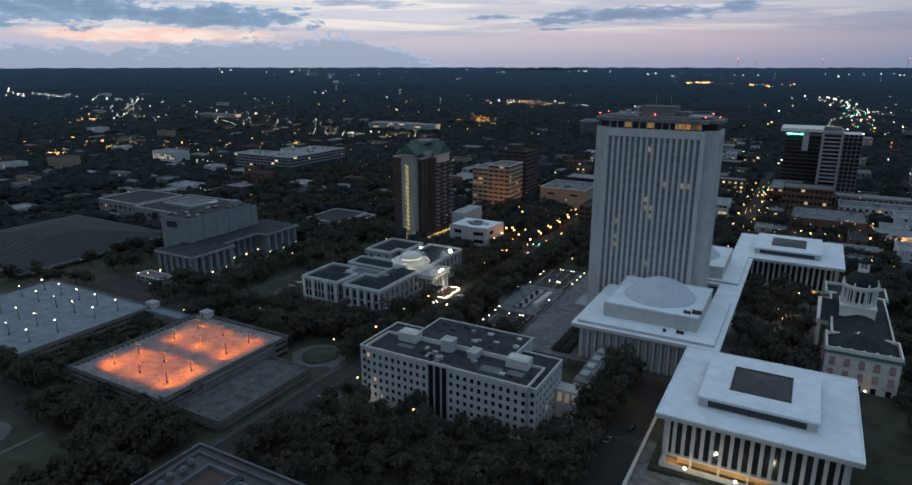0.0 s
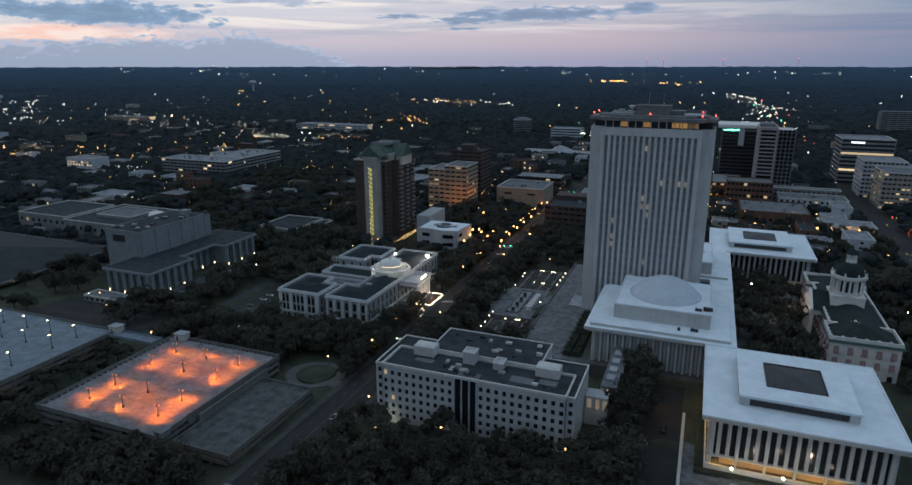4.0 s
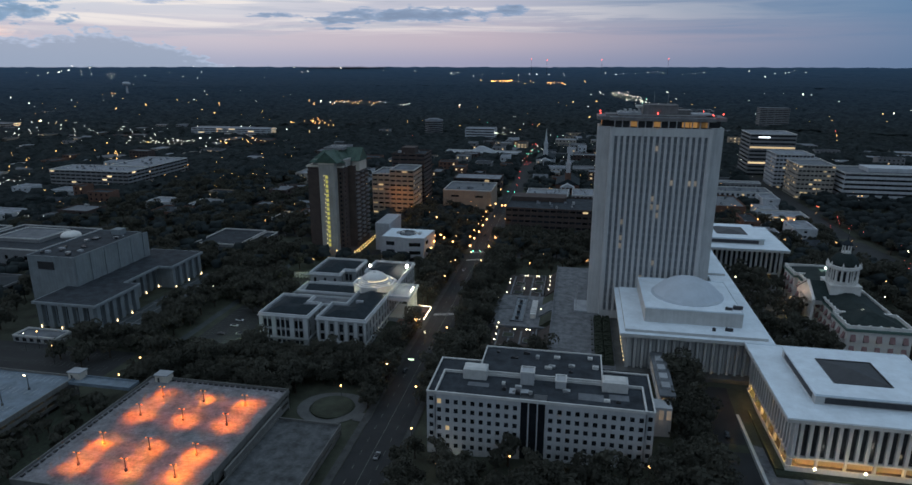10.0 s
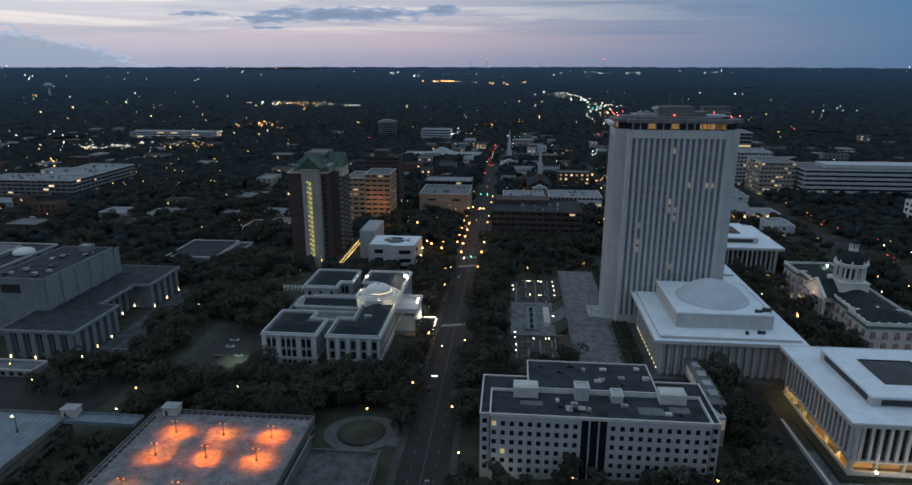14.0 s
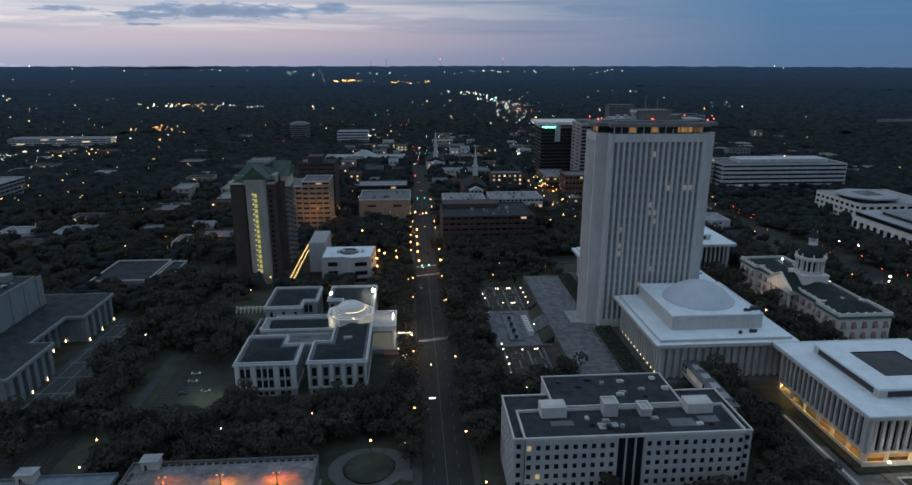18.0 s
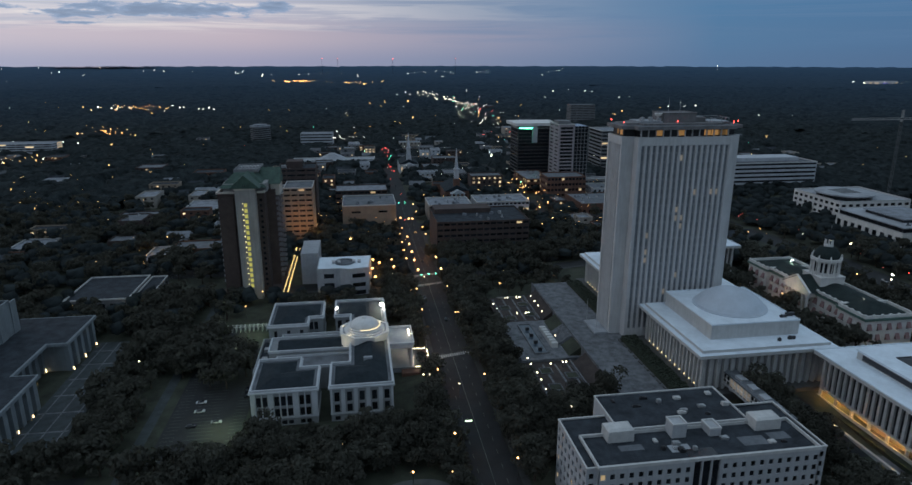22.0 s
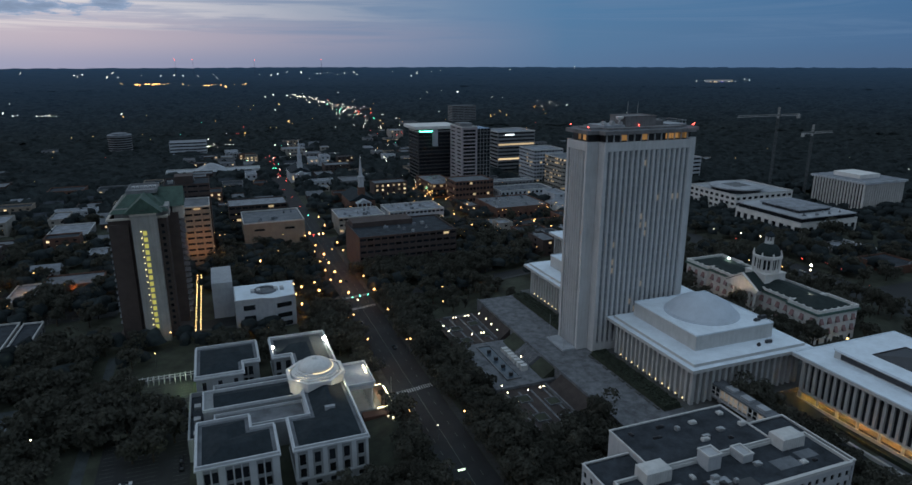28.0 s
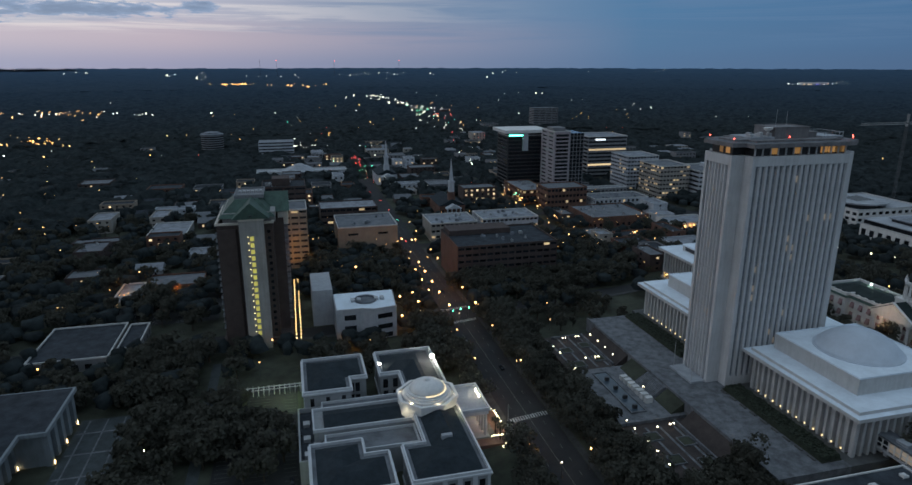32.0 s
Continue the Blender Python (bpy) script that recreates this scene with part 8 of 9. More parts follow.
FAR_BOXES = [f for f in FOOTPRINTS + ROADS if f[3] > 200 or f[0] < -350 or f[1] > 300]
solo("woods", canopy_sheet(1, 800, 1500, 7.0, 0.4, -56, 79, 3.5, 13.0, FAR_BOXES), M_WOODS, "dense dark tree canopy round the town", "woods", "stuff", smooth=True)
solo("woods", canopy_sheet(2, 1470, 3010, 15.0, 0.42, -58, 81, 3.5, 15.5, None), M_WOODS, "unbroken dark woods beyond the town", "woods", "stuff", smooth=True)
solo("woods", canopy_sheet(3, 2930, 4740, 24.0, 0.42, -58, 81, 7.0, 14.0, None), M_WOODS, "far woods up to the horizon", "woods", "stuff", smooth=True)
solo("woods", canopy(1, 3600, 560, 1350, 4, 7.5, -52, 75), M_WOODS, "dark tree clumps among the outer streets", "woods", "stuff", smooth=True)
solo("shrubs", canopy(4, 3600, 440, 900, 3.0, 5.5, -48, 70, gap=-1.0), M_WOODS, "dark shrubs and small trees among the town blocks", "shrubs", "stuff", smooth=True)


lake = Shell()
for k in range(12):
    a0, a1 = math.radians(16.6 + 0.6 * k), math.radians(16.6 + 0.6 * (k + 1))
    w0, w1 = 40 + 70 * math.sin(math.pi * k / 12), 40 + 70 * math.sin(math.pi * (k + 1) / 12)
    lake.face(*[(-70 - d * math.sin(a), -320 + d * math.cos(a), 98.5) for d, a in ((4560 - w0, a0), (4560 + w0, a0), (4560 + w1, a1), (4560 - w1, a1))])
solo("lake", lake, M_WATER, "pale strip of a distant lake under the horizon", "water", "structure")
for x, y, top in ((-337, 3540, 150), (-250, 3560, 148), (62, 3550, 146), (420, 3500, 150)):
    mast = thing("radio_mast", x, y, ground_z(x, y), "thin far radio mast with a red light", "radio mast", "radio masts")
    part("mast", Shell().box(x - 0.5, x + 0.5, y - 0.5, y + 0.5, ground_z(x, y) - 2, top), M_DARK_METAL, mast)
    part("beacon", Shell().lathe(x, y, [(0.6, top - 0.5), (1.7, top + 0.8), (0.6, top + 2.1)], 8), G_RED, mast, "red aircraft warning light")


def low_hedge(x0, x1, y0, y1, z, h, seed):
    """A clipped hedge with an uneven leafy top."""
    r = np.random.RandomState(seed)
    s = Shell()
    for x in np.arange(x0, x1, 0.9):
        for y in np.arange(y0, y1, 0.9):
            q, w = h * r.uniform(0.7, 1.1), r.uniform(0.55, 0.8)
            s.hip(x - w, x + w, y - w, y + w, z, z + q, 0.3)
    return s


for x0, x1, y0, y1 in ((-28.4, -25.4, -57, -3), (-24.2, -21.2, -57, -3), (-28.4, -25.4, 31, 83), (-24.2, -21.2, 31, 83)):
    solo("hedge", low_hedge(x0, x1, y0, y1, -0.6, 2.1, int(y0 + 99)), M_HEDGE, "clipped dark hedge in the planted strip", "hedge", "stuff")

# ---- lamps ----
def point_light(name, x, y, z, watts, color, radius=0.4):
    d = bpy.data.lights.new(name, "POINT")
    d.energy, d.color, d.shadow_soft_size = watts, color, radius
    ob = new(name, d)
    ob.location = (x, y, z)


def spot_light(name, x, y, z, watts, color, wide=150.0):
    """A cut-off lamp head that shines straight down."""
    d = bpy.data.lights.new(name, "SPOT")
    d.energy, d.color, d.shadow_soft_size = watts, color, 0.25
    d.spot_size, d.spot_blend = radians(wide), 1.0
    new(name, d).location = (x, y, z)


SODIUM, WARM, COOL = (1.0, 0.33, 0.06), (1.0, 0.62, 0.28), (1.0, 0.92, 0.78)
# orange deck: three rows of four twin-headed poles
for j, y in enumerate((-163, -150, -129.3, -114.5)):
    for i, x in enumerate((-210, -191, -172)):
        px, py = x, y
        t = thing("deck_lamp", px, py, -6, "twin-headed sodium lamp pole glowing orange", "lamp post", "orange deck lamps")
        lamp_head(t, px, py, -6, G_ORANGE, 2, 5.2)
        for sx in (-1.0, 1.0):
            spot_light("sodium_light", px + sx * 1.6, py, -1.5, 8600, (1.0, 0.145, 0.007), 137.0)
for j, y in enumerate((-168.6, -154.2, -133.4, -119.8)):
    for i, x in enumerate((-345, -327, -308.5, -290.5, -271.5)):
        t = thing("deck_lamp", x, y, -6, "single white lamp pole on the parking deck", "lamp post", "white deck lamps")
        lamp_head(t, x, y, -6, G_WHITE, 1, 7.0)


def street_lamp(x, y, z=None, tall=5.0, mat=None, label="dark street lamp with a warm glowing globe", r=0.38):
    z = ground_z(x, y) if z is None else z
    t = thing("street_lamp", x, y, z, label, "street lamp", "street lamps")
    part("pole", Shell().lathe(x, y, [(0.16, z), (0.09, z + tall)], 6), M_POLE, t)
    part("globe", Shell().lathe(x, y, [(r * 0.4, z + tall), (r, z + tall + r * 0.7), (r, z + tall + r * 1.3), (r * 0.4, z + tall + r * 2)], 8), mat or G_WARM, t)


for x, y in ((-81, 63.4), (-80.4, 56.1), (-80.3, 38.2), (-84.2, 27.1), (-79.4, -10), (-79.4, -16.2), (-78.8, -25.3), (-78.9, -32.3), (-79.4, -41), (-69.9, -17.3), (-63.7, -16.7), (-62, -16.7), (-54.4, -16.6), (-54.2, -25), (-54.3, -32.4), (-71.9, 72.2), (-70.3, 72.2), (-64.4, 72.4), (-62.8, 72.4), (-55.6, 73), (-55.3, 64.2), (-55.2, 56.6), (-55.4, 47.9), (-65.2, 47.2), (-63.6, 47.2), (-70.4, 47.4), (-58, 14)):
    street_lamp(x, y, -6.9, 2.4, G_WHITE, "low terrace lamp with a small bright globe", 0.3)
for x, y in ((-165.9, 224), (-163, 156), (-168, 136), (-149.4, 165), (-150.3, 145.5), (-136, 162), (-135.5, 146), (-133, 128), (-119.7, 178), (-119.9, 156), (-119.3, 132), (-119.8, 200.9), (-119.6, 224), (-104, 128), (-154, 162), (-145, 158), (-148.9, 127), (-120.5, 291), (-113.3, 285.4), (-110, 286), (-123.8, 96), (-104.8, 92), (-124, 60), (-104.5, 48), (-124.4, -16), (-104.4, -28), (-124.4, -70), (-104.8, -92), (-126, -40)):
    street_lamp(x, y, None, 9.0, G_WARM, r=0.66 if y > 110 else 0.38)
for k in range(21):
    for x in (-209.2, -206.6):
        t = street_lamp(x, 124 + 5.0 * k, None, 3.2, G_WHITE_WARM, "small warm lamp in a row along the walk", 0.30)
for x, y in ((59.7, -121.4), (60.2, -131.5), (43.6, -121.8), (43.5, -134.4), (76, -128)):
    street_lamp(x, y, -5.6, 2.8, G_WHITE, "bright globe lamp on the terrace", 0.5)
for x, y in ((142.8, -42), (142.3, -56), (140.5, -67), (148, -71), (174, 51), (60, 30), (63, 40), (70, 24), (66, -6), (58, 70), (72, 74)):
    street_lamp(x, y, -1.0 if x < 80 else None, 4.5, G_WHITE, "globe lamp among the courtyard trees", 0.45)
for x, y in ((-304.5, 110.5), (-288.4, 110.8), (-333.6, 111.5), (-275.6, 80.2), (-232, 118), (-222, 119), (-252, 121), (-258, 112), (-290, 196)):
    street_lamp(x, y, None, 5.5, G_WARM)
for x, y in ((-244.7, -69), (-248, -94), (-168, -62), (-142, -84), (-126, -62), (-128, -88), (-200, -70), (-250, -76), (-182, -84), (-85, -140), (-40, -138), (-12, -132), (-100, -118), (-60, -133)):
    street_lamp(x, y, None, 5.0, G_WARM)
# floodlights on the courthouse roof
for x, y, z, r in ((-147.6, 52, 1.4, 1.0), (-172.3, 52, 0.8, 0.6)):
    t = thing("floodlight", x, y, z, "bright white floodlight on the courthouse parapet", "floodlight", "roof floodlights")
    part("stand", Shell().lathe(x, y, [(0.3, 1.0), (0.2, z + 1.6)], 8), M_POLE, t)
    part("lamp", Shell().lathe(x, y, [(r * 0.4, z + 1.5), (r, z + 1.5 + r * 0.6), (r, z + 1.5 + r * 1.3), (r * 0.3, z + 1.5 + r * 1.9)], 10), G_FLOOD, t)
point_light("floodlight", -147.6, 49.0, 6.0, 5200, COOL, 0.5)
for k in range(6):
    point_light("dome_light", -157.5 + 11.0 * math.cos(k * 1.047 - 0.3), 16 + 11.0 * math.sin(k * 1.047 - 0.3), 5.6, 85, (1.0, 0.80, 0.48), 0.3)
point_light("porch_light", -137.2, 18, 3.0, 420, (1.0, 0.86, 0.62), 0.4)
point_light("dome_light", -146.8, 4.6, 2.4, 420, (1.0, 0.86, 0.55), 0.4)
point_light("dome_light", -168.5, 8, 2.0, 160, (1.0, 0.86, 0.55), 0.4)
point_light("porch_light", -130.0, 16, -5.5, 3600, (1.0, 0.90, 0.70), 0.5)
point_light("porch_light", -127.5, 14, -10.0, 900, (1.0, 0.55, 0.34), 0.4)
point_light("pediment_light", 73.0, 17, 12.0, 1700, (1.0, 0.62, 0.40), 0.6)
point_light("tower_light", 96.0, -14.0, 18.6, 160, (1.0, 0.92, 0.80), 0.5)
point_light("door_light", -179.3, 117.0, -12.8, 1800, SODIUM, 0.4)
point_light("corner_light", -149.0, 128, -9, 1300, SODIUM, 0.4)
point_light("corner_light", -150.0, 146, -9, 500, SODIUM, 0.4)
for x, y, z, w in ((-209, 252, 4, 3400), (-193, 252, -6, 2600), (-193, 272, 4, 1800), (-219, 120, -16, 300), (-290, 221, -7, 5200), (-315, 221, -4, 2600), (-238, 158, -13, 200)):
    point_light("street_light", x, y, z, w, SODIUM if x != -300 else WARM, 0.5)
for x, y in ((-145, 152), (-133, 140), (-119, 168), (-104, 140), (-160, 140), (-118, 215), (-120, 262), (-122, 92), (-121, 40), (-120, -20), (-121, -78), (-190, 210), (-106, 190), (28, 290), (30, 350), (32, 420), (60, 236), (110, 264), (142, 268)):
    point_light("street_light", x, y, -5.0, 2000 if y > 120 else 420, SODIUM, 0.4)
point_light("wall_light", -84, -130.5, -9.0, 110, (0.95, 1.0, 0.75), 0.3)
point_light("wall_light", -38, -130.5, -9.0, 110, (1.0, 0.9, 0.6), 0.3)
point_light("drive_light", 9, -84, -0.5, 2600, SODIUM, 0.5)
point_light("terrace_light", 52, -129, -2.6, 1300, COOL, 0.5)
point_light("terrace_light", 70, -133, -2.6, 1000, COOL, 0.5)
point_light("stair_light", -6, -107, 0.5, 35, WARM, 0.4)
point_light("entry_light", -86, -130, -6.5, 220, COOL, 0.4)
point_light("lot_light", -216, 58, -8, 4200, (0.75, 1.0, 0.6), 0.5)
point_light("lot_light", -218, -38, -8, 4600, (0.75, 1.0, 0.6), 0.5)
point_light("lawn_light", -300, 106, -11, 420, (0.8, 1.0, 0.6), 0.5)
t = thing("floodlight", 100, 48, 16, "bright floodlight on the old capitol roof", "floodlight", "roof floodlights")
part("pole", Shell().lathe(100, 48, [(0.15, 15.0), (0.1, 19.0)], 8), M_POLE, t)
part("lamp", Shell().lathe(100, 48, [(0.15, 19.0), (0.4, 19.2), (0.4, 19.7), (0.15, 19.9)], 10), G_COOLFLOOD, t)
point_light("roof_light", 98.5, 47, 19.6, 500, (0.75, 1.0, 0.85), 0.3)
t = thing("floodlight", 174, 51, -4, "bright street floodlight by the road", "floodlight", "roof floodlights")
part("pole", Shell().lathe(174, 51, [(0.2, -5), (0.12, 5)], 8), M_POLE, t)
part("lamp", Shell().lathe(174, 51, [(0.2, 5.0), (0.6, 5.3), (0.6, 5.9), (0.2, 6.2)], 10), G_FLOOD, t)
# traffic signals
for x, y, mat in ((-117, 133, G_GREEN), (-112, 133, G_GREEN), (-107, 133, G_GREEN), (-117, 376, G_GREEN), (-110, 376, G_GREEN), (-116, 300, G_RED), (-112, 420, G_RED), (-114, 470, G_RED), (-118, 520, G_RED)):
    t = thing("traffic_signal", x, y, ground_z(x, y), "traffic signal hung over the junction", "traffic signal", "traffic signals")
    z = ground_z(x, y) + 5.4
    part("mast", Shell().box(x - 0.08, x + 0.08, y - 0.08, y + 0.08, z - 5.4, z + 0.4), M_POLE, t)
    part("housing", Shell().box(x - 0.3, x + 0.3, y - 0.2, y + 0.2, z - 1.0, z + 1.0), M_DARK_METAL, t)
    part("lens", Shell().box(x - 0.25, x + 0.25, y - 0.32, y - 0.21, z - 0.3, z + 0.3), mat, t)


# ---- far town lights, gathered along the streets and round lit lots ----
def specks(seed, groups, stray, box, lo, hi):
    """Small lamps: groups of (x, y, spread x, spread y, count), and strays over a box."""
    r = random.Random(seed)
    spots = [(r.gauss(x, sx), r.gauss(y, sy)) for x, y, sx, sy, n in groups for k in range(int(n * 2.4))]
    spots += [(r.uniform(box[0], box[1]), r.uniform(box[2], box[3])) for k in range(stray)]
    s = Shell()
    for x, y in spots:
        d = math.hypot(x + 70, y + 320)
        if any(a < x < b_ and c < y < e for a, b_, c, e in FOOTPRINTS):
            continue
        q = d * lo * (hi / lo) ** (r.random() ** 2.2) * 0.001
        z = ground_z(x, y) + (r.uniform(9, 13) if d < 900 else r.uniform(13, 18))
        s.v += [(x - q, y, z), (x, y - q, z), (x + q, y, z), (x, y + q, z), (x, y, z - q), (x, y, z + q)]
        m = len(s.v) - 6
        s.f += [tuple(m + i for i in f) for f in ((0, 1, 5), (1, 2, 5), (2, 3, 5), (3, 0, 5), (1, 0, 4), (2, 1, 4), (3, 2, 4), (0, 3, 4))]
    return s


white_lots = [(-2350, 980, 230, 35, 18), (-2060, 1030, 170, 50, 12), (-1875, 1007, 120, 20, 7), (-1720, 860, 60, 40, 9), (-1510, 740, 50, 35, 9), (-1321, 931, 70, 20, 14), (-1130, 800, 70, 30, 13), (-945, 842, 45, 25, 8), (-778, 720, 60, 18, 30), (-759, 908, 60, 15, 10), (-726, 324, 22, 9, 9), (-70, 720, 40, 40, 5), (250, 600, 22, 8, 18), (-190, 900, 25, 15, 5), (-700, 1600, 90, 40, 8), (-525, 175, 20, 12, 5), (95, 505, 50, 25, 8), (-60, 610, 40, 60, 7), (70, 640, 60, 70, 8)]
# the lit main road to the north
white_lots += [(80, 2130, 22, 30, 3), (93, 2060, 18, 30, 3), (107, 1990, 18, 30, 4), (122, 1900, 19, 30, 3), (136, 1810, 20, 30, 4), (150, 1700, 24, 30, 3), (158, 1600, 26, 30, 3), (163, 1480, 28, 40, 4), (160, 1370, 32, 40, 4), (130, 1250, 36, 50, 4), (110, 1120, 38, 50, 4), (200, 1640, 20, 40, 4)]
solo("far_lights", specks(2, white_lots, 90, (-1900, 900, 300, 2300), 0.25, 0.80), G_FAR_WHITE, "white lights of the town's lots and main road", "town lights", "stuff")
warm_streets = [(-1100, 390, 90, 50, 7), (-1051, 426, 130, 30, 7), (-850, 480, 90, 60, 9), (-700, 420, 90, 60, 9), (-520, 460, 70, 60, 9), (-1013, 262, 24, 12, 7), (-1007, 368, 18, 10, 6), (-775, 562, 22, 12, 6), (-647, 1060, 30, 40, 10), (-780, 1644, 60, 25, 9), (-640, 750, 40, 30, 8), (-425, 2860, 50, 20, 16), (-130, 2760, 70, 40, 6), (-600, 270, 60, 40, 7), (32, 410, 12, 80, 9), (24, 275, 12, 25, 3), (-190, 330, 14, 40, 7), (-440, 392, 55, 10, 6), (45, 240, 26, 8, 8), (105, 165, 45, 5, 10), (240, 470, 6, 40, 12), (-1540, 660, 20, 20, 5), (-330, 205, 20, 20, 5), (-150, 250, 22, 40, 7), (60, 380, 30, 30, 7), (60, 450, 40, 25, 7), (100, 420, 40, 20, 6), (110, 290, 26, 8, 9), (-60, 350, 40, 30, 7)]
solo("far_lights", specks(1, warm_streets, 150, (-1700, 700, 230, 1800), 0.28, 0.85), G_FAR_WARM, "warm street lights of the town among the trees", "town lights", "stuff")
solo("far_lights", specks(3, [(-114, 560, 3, 25, 3), (-112, 750, 4, 40, 4), (178, 60, 5, 50, 4), (110, 1000, 40, 60, 4), (182, 240, 4, 40, 4), (185, 1500, 20, 150, 4)], 6, (-600, 500, 500, 1500), 0.3, 0.65), G_RED, "red tail lights and signals along the streets", "town lights", "stuff")
solo("far_lights", specks(4, [(150, 1500, 25, 150, 5), (-105, 640, 12, 10, 3), (33, 432, 5, 4, 3)], 6, (-600, 500, 500, 1600), 0.28, 0.55), G_GREEN, "green signals far along the streets", "town lights", "stuff")
solo("horizon_lights", specks(5, [(-2600, 2700, 500, 100, 12), (2060, 2210, 70, 30, 8), (0, 3500, 500, 80, 9)], 44, (-3300, 2400, 3100, 3900), 0.28, 0.62), G_FAR_WHITE, "faint lights near the horizon", "town lights", "stuff")

NIGHT = random.Random(17)
path_spots = []
while len(path_spots) < 46:
    x, y = NIGHT.uniform(-330, 150), NIGHT.uniform(-190, 130)
    if not any(a - 3 < x < b_ + 3 and c - 3 < y < e + 3 for a, b_, c, e in FOOTPRINTS):
        path_spots.append((x, y))
for k, (x, y) in enumerate(path_spots):
    street_lamp(x, y, None, NIGHT.uniform(6, 10), G_WHITE if k % 3 == 0 else G_WARM, "small lamp glimpsed among the park trees", 0.28)


# ---- small street things ----
kiosk = thing("kiosk", -31, 121, ground_z(-31, 121), "small hut with a warm lamp by the north drive", "kiosk")
kz = ground_z(-31, 121)
part("wall", Shell().box(-32.6, -29.4, 119.6, 122.4, kz - 0.4, kz + 2.8), M_CREAM, kiosk)
part("roof", Shell().hip(-33.3, -28.7, 118.9, 123.1, kz + 2.8, kz + 4.0, 2.0), M_GREY_ROOF, kiosk)
part("window", Shell().box(-32.0, -30.0, 119.5, 119.6, kz + 1.1, kz + 2.2), G_PANE, kiosk, "warm lit window")
point_light("kiosk_light", -31, 117.5, kz + 3.2, 420, SODIUM, 0.3)
sign = thing("street_sign", -123.4, -56, ground_z(-123.4, -56), "lit street sign hung from a long mast arm", "street sign")
part("pole", Shell().lathe(-123.4, -56, [(0.2, -14.6), (0.12, -6.9)], 8), M_POLE, sign)
part("arm", Shell().box(-123.4, -114.6, -56.08, -55.92, -7.2, -7.05), M_POLE, sign)
part("panel", Shell().box(-117.9, -115.1, -56.1, -55.9, -8.05, -7.35), G_SIGNGREEN, sign, "pale green lit panel")
flag = thing("flag_pole", -128.1, -1.8, ground_z(-128.1, -1.8), "tall bare flag pole with four lamps at its foot", "flag pole")
fz = ground_z(-128.1, -1.8)
part("pole", Shell().lathe(-128.1, -1.8, [(0.18, fz), (0.07, fz + 19)], 10), M_METAL, flag)
part("base", Shell().lathe(-128.1, -1.8, [(1.2, fz - 0.3), (1.2, fz + 0.4), (0.4, fz + 0.7)], 14), M_PAVE, flag)
for dx, dy in ((1.6, 0), (-1.6, 0), (0, 1.6), (0, -1.6)):
    part("lamp", Shell().lathe(-128.1 + dx, -1.8 + dy, [(0.15, fz), (0.28, fz + 0.4), (0.1, fz + 0.7)], 8), G_WHITE, flag, "small bright foot lamp")

# ---- cars ----
def car_body(mat_body):
    t = new("car")
    t.empty_display_size = 0.5
    tagged(t, "", "car", "parked cars")
    body = Shell().prism([(-2.2, -0.85), (2.15, -0.85), (2.25, -0.5), (2.25, 0.5), (2.15, 0.85), (-2.2, 0.85), (-2.28, 0.5), (-2.28, -0.5)], 0.35, 0.88)
    part("body", body, mat_body, t)
    part("cabin", Shell().hip(-1.6, 1.05, -0.78, 0.78, 0.88, 1.45, 0.45), M_GLASS, t)
    for x in (-1.4, 1.4):
        for y in (-0.8, 0.8):
            w = Shell()
            ring = [(x + 0.33 * math.cos(a), 0.33 + 0.33 * math.sin(a)) for a in np.linspace(0, 2 * math.pi, 11)[:-1]]
            for i in range(10):
                (xa, za), (xb, zb) = ring[i], ring[(i + 1) % 10]
                w.face((xa, y - 0.11, za), (xb, y - 0.11, zb), (xb, y + 0.11, zb), (xa, y + 0.11, za))
            w.face(*[(p, y - 0.11, q) for p, q in ring]).face(*[(p, y + 0.11, q) for p, q in reversed(ring)])
            part("wheel", w, M_TYRE, t)
    return t


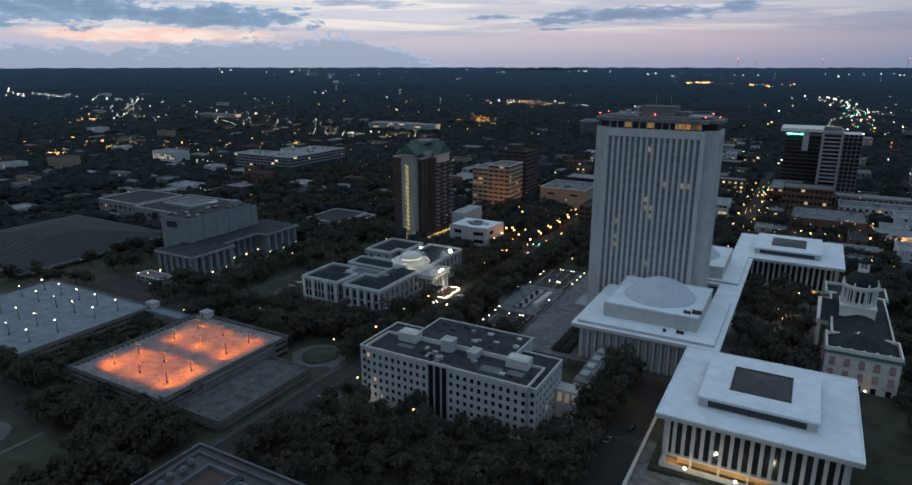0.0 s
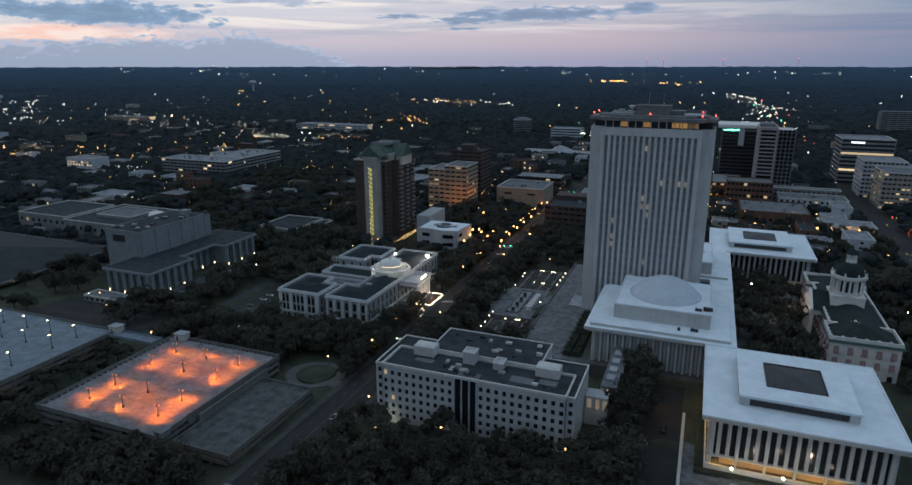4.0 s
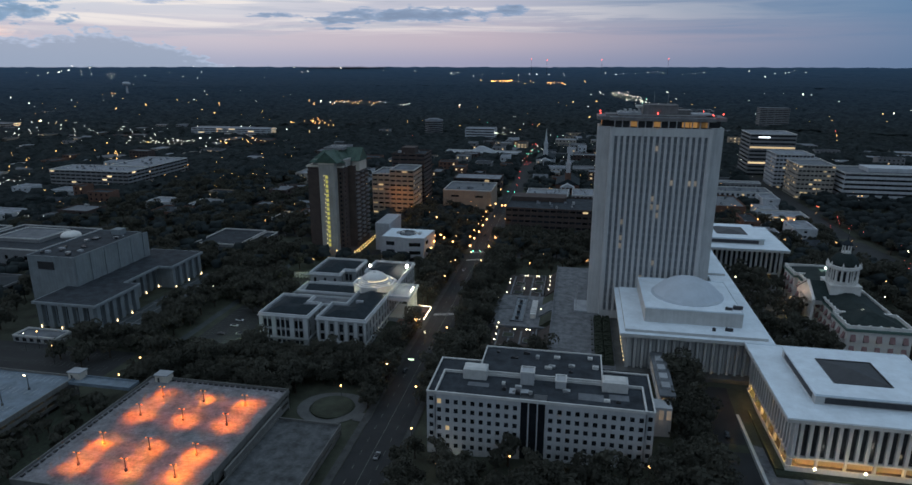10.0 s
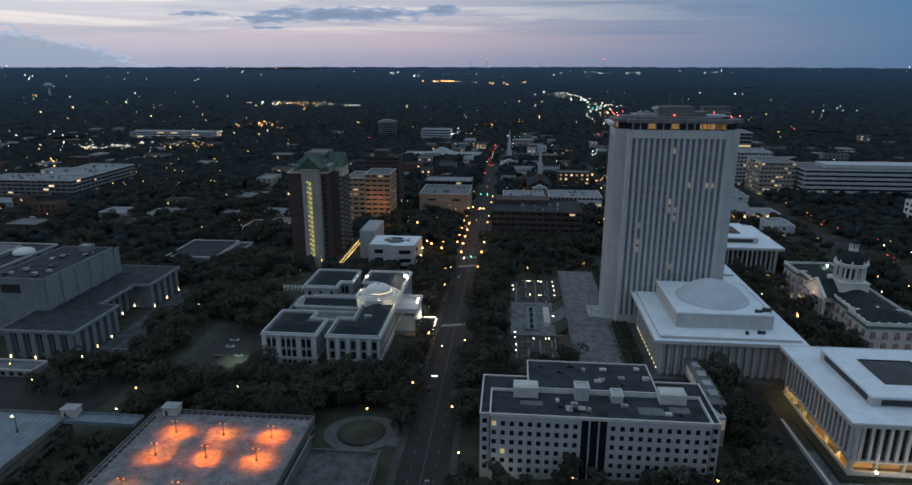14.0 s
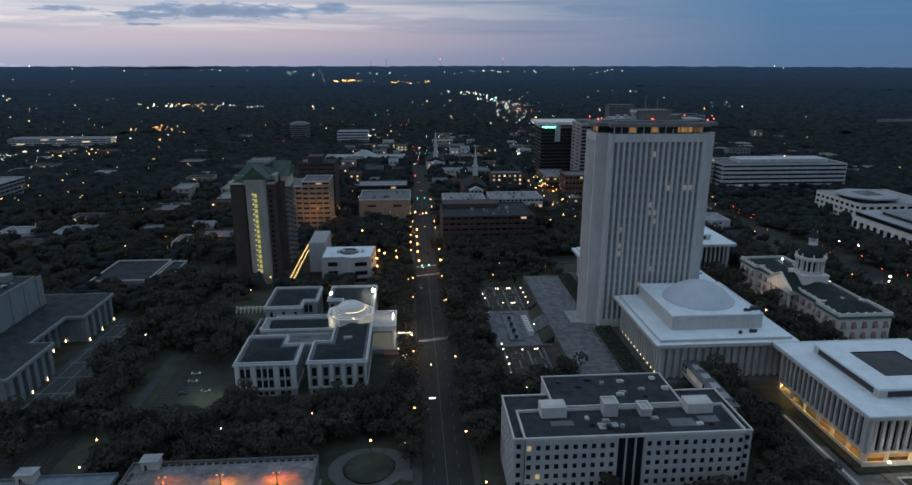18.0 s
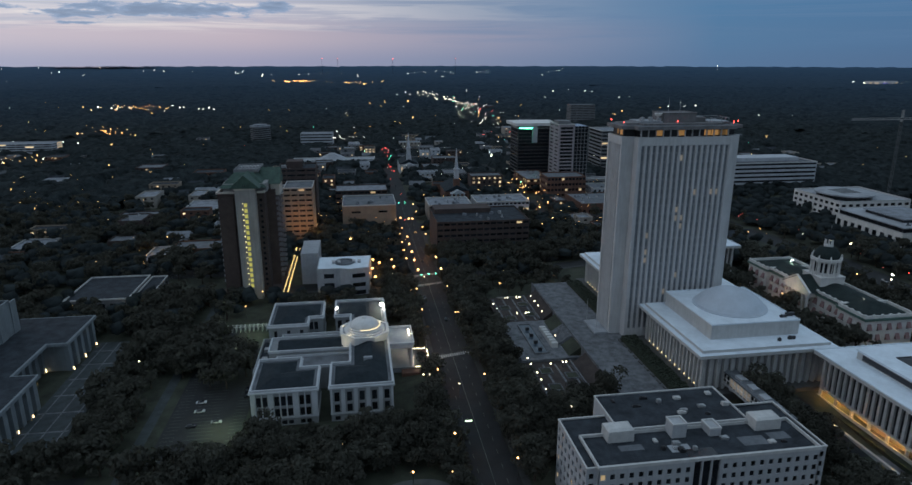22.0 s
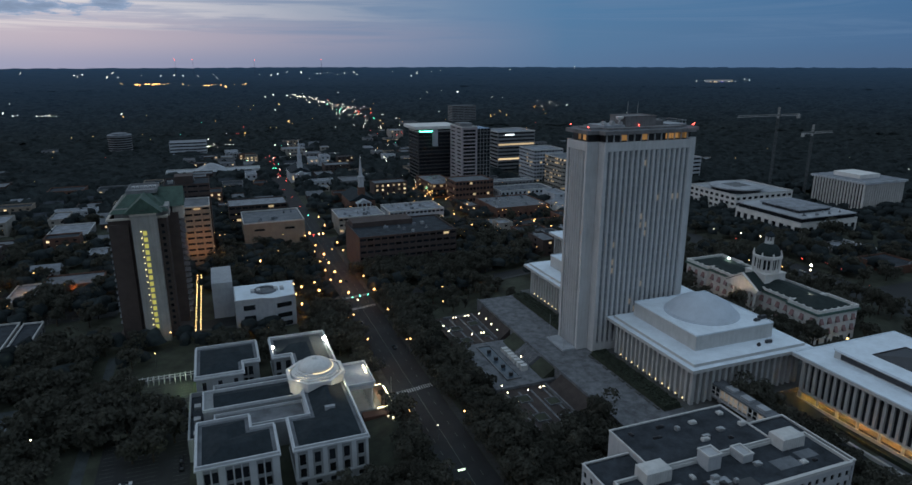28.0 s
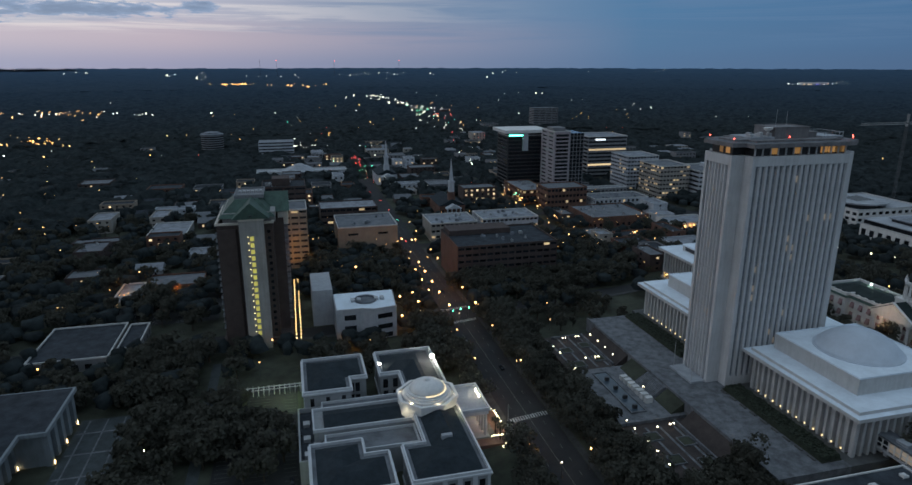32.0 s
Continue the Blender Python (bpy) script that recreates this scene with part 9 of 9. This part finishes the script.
cars = [(tagged(car_body(M_CAR_A), "dark parked saloon car"), M_CAR_A), (tagged(car_body(M_CAR_B), "pale parked saloon car"), M_CAR_B)]
CARS = random.Random(3)
spots = [(-213, -8, 90), (-213.2, -2.5, 90), (-228, 20, 0), (-231, -20, 0), (-118.5, -60, 90), (-110, 60, 90), (-118.4, 100, 90), (-110.4, -130, 90), (-112, 180, 90), (-117.4, 200, 90), (-222, -30, 0), (-222, 40, 0), (14, -112, 80), (20, -100, 85), (172, 20, 90), (184, -30, 90), (178, 60, 90), (176, 120, 90), (183, 150, 90), (-270, -98, 0), (-255, -96, 0), (-44, 168, 0), (-57, 160, 0), (-57, 175, 0)]
for k, (x, y, turn) in enumerate(spots):
    src = cars[CARS.randrange(2)][0]
    c = copy_thing(src, pose(x, y, ground_z(x, y) + 0.2, 0, 0, turn))
for k in range(8):
    x, y = CARS.choice((-322, -307, -292, -277)) , 173 + 2.7 * CARS.randrange(24)
    copy_thing(cars[CARS.randrange(2)][0], pose(x, y, ground_z(x, y) + 0.2))
cars[0][0].location, cars[1][0].location = (-235 + 3, -32, ground_z(-232, -32) + 0.2), (-232, -12, ground_z(-232, -12) + 0.2)

for x, y in ((70.5, 9.5), (70.5, 25.5), (72.0, 14.0), (72.0, 21.0), (64, 4), (66, 31), (100, -36), (90, -36)):
    street_lamp(x, y, -1.0 if y > -32 else None, 3.2, G_WHITE_WARM, "warm twin porch lamp before the old capitol", 0.45)
for k in range(9):
    street_lamp(76 + 10.5 * k, 258 + 1.2 * k, None, 7.0, G_WARM, "warm street lamp beside the low shops", 0.7)
for k in range(7):
    street_lamp(196 + 2.4 * k, 165 - 7.5 * k, None, 6.0, G_WHITE, "white street lamp along the wooded road", 0.55)
for y in (160, 182, 205, 232, 256, 282, 316, 350, 366):
    for x in (-125.0, -103.6):
        if (y // 2) % 3 or x < -110:
            street_lamp(x, y + (4 if x < -110 else 0), None, 8.5, G_WARM, r=0.5)
for k in range(11):
    street_lamp(16.5 + 15 * (k % 2), 262 + 22 * k, None, 9.0, G_WARM, r=0.5)
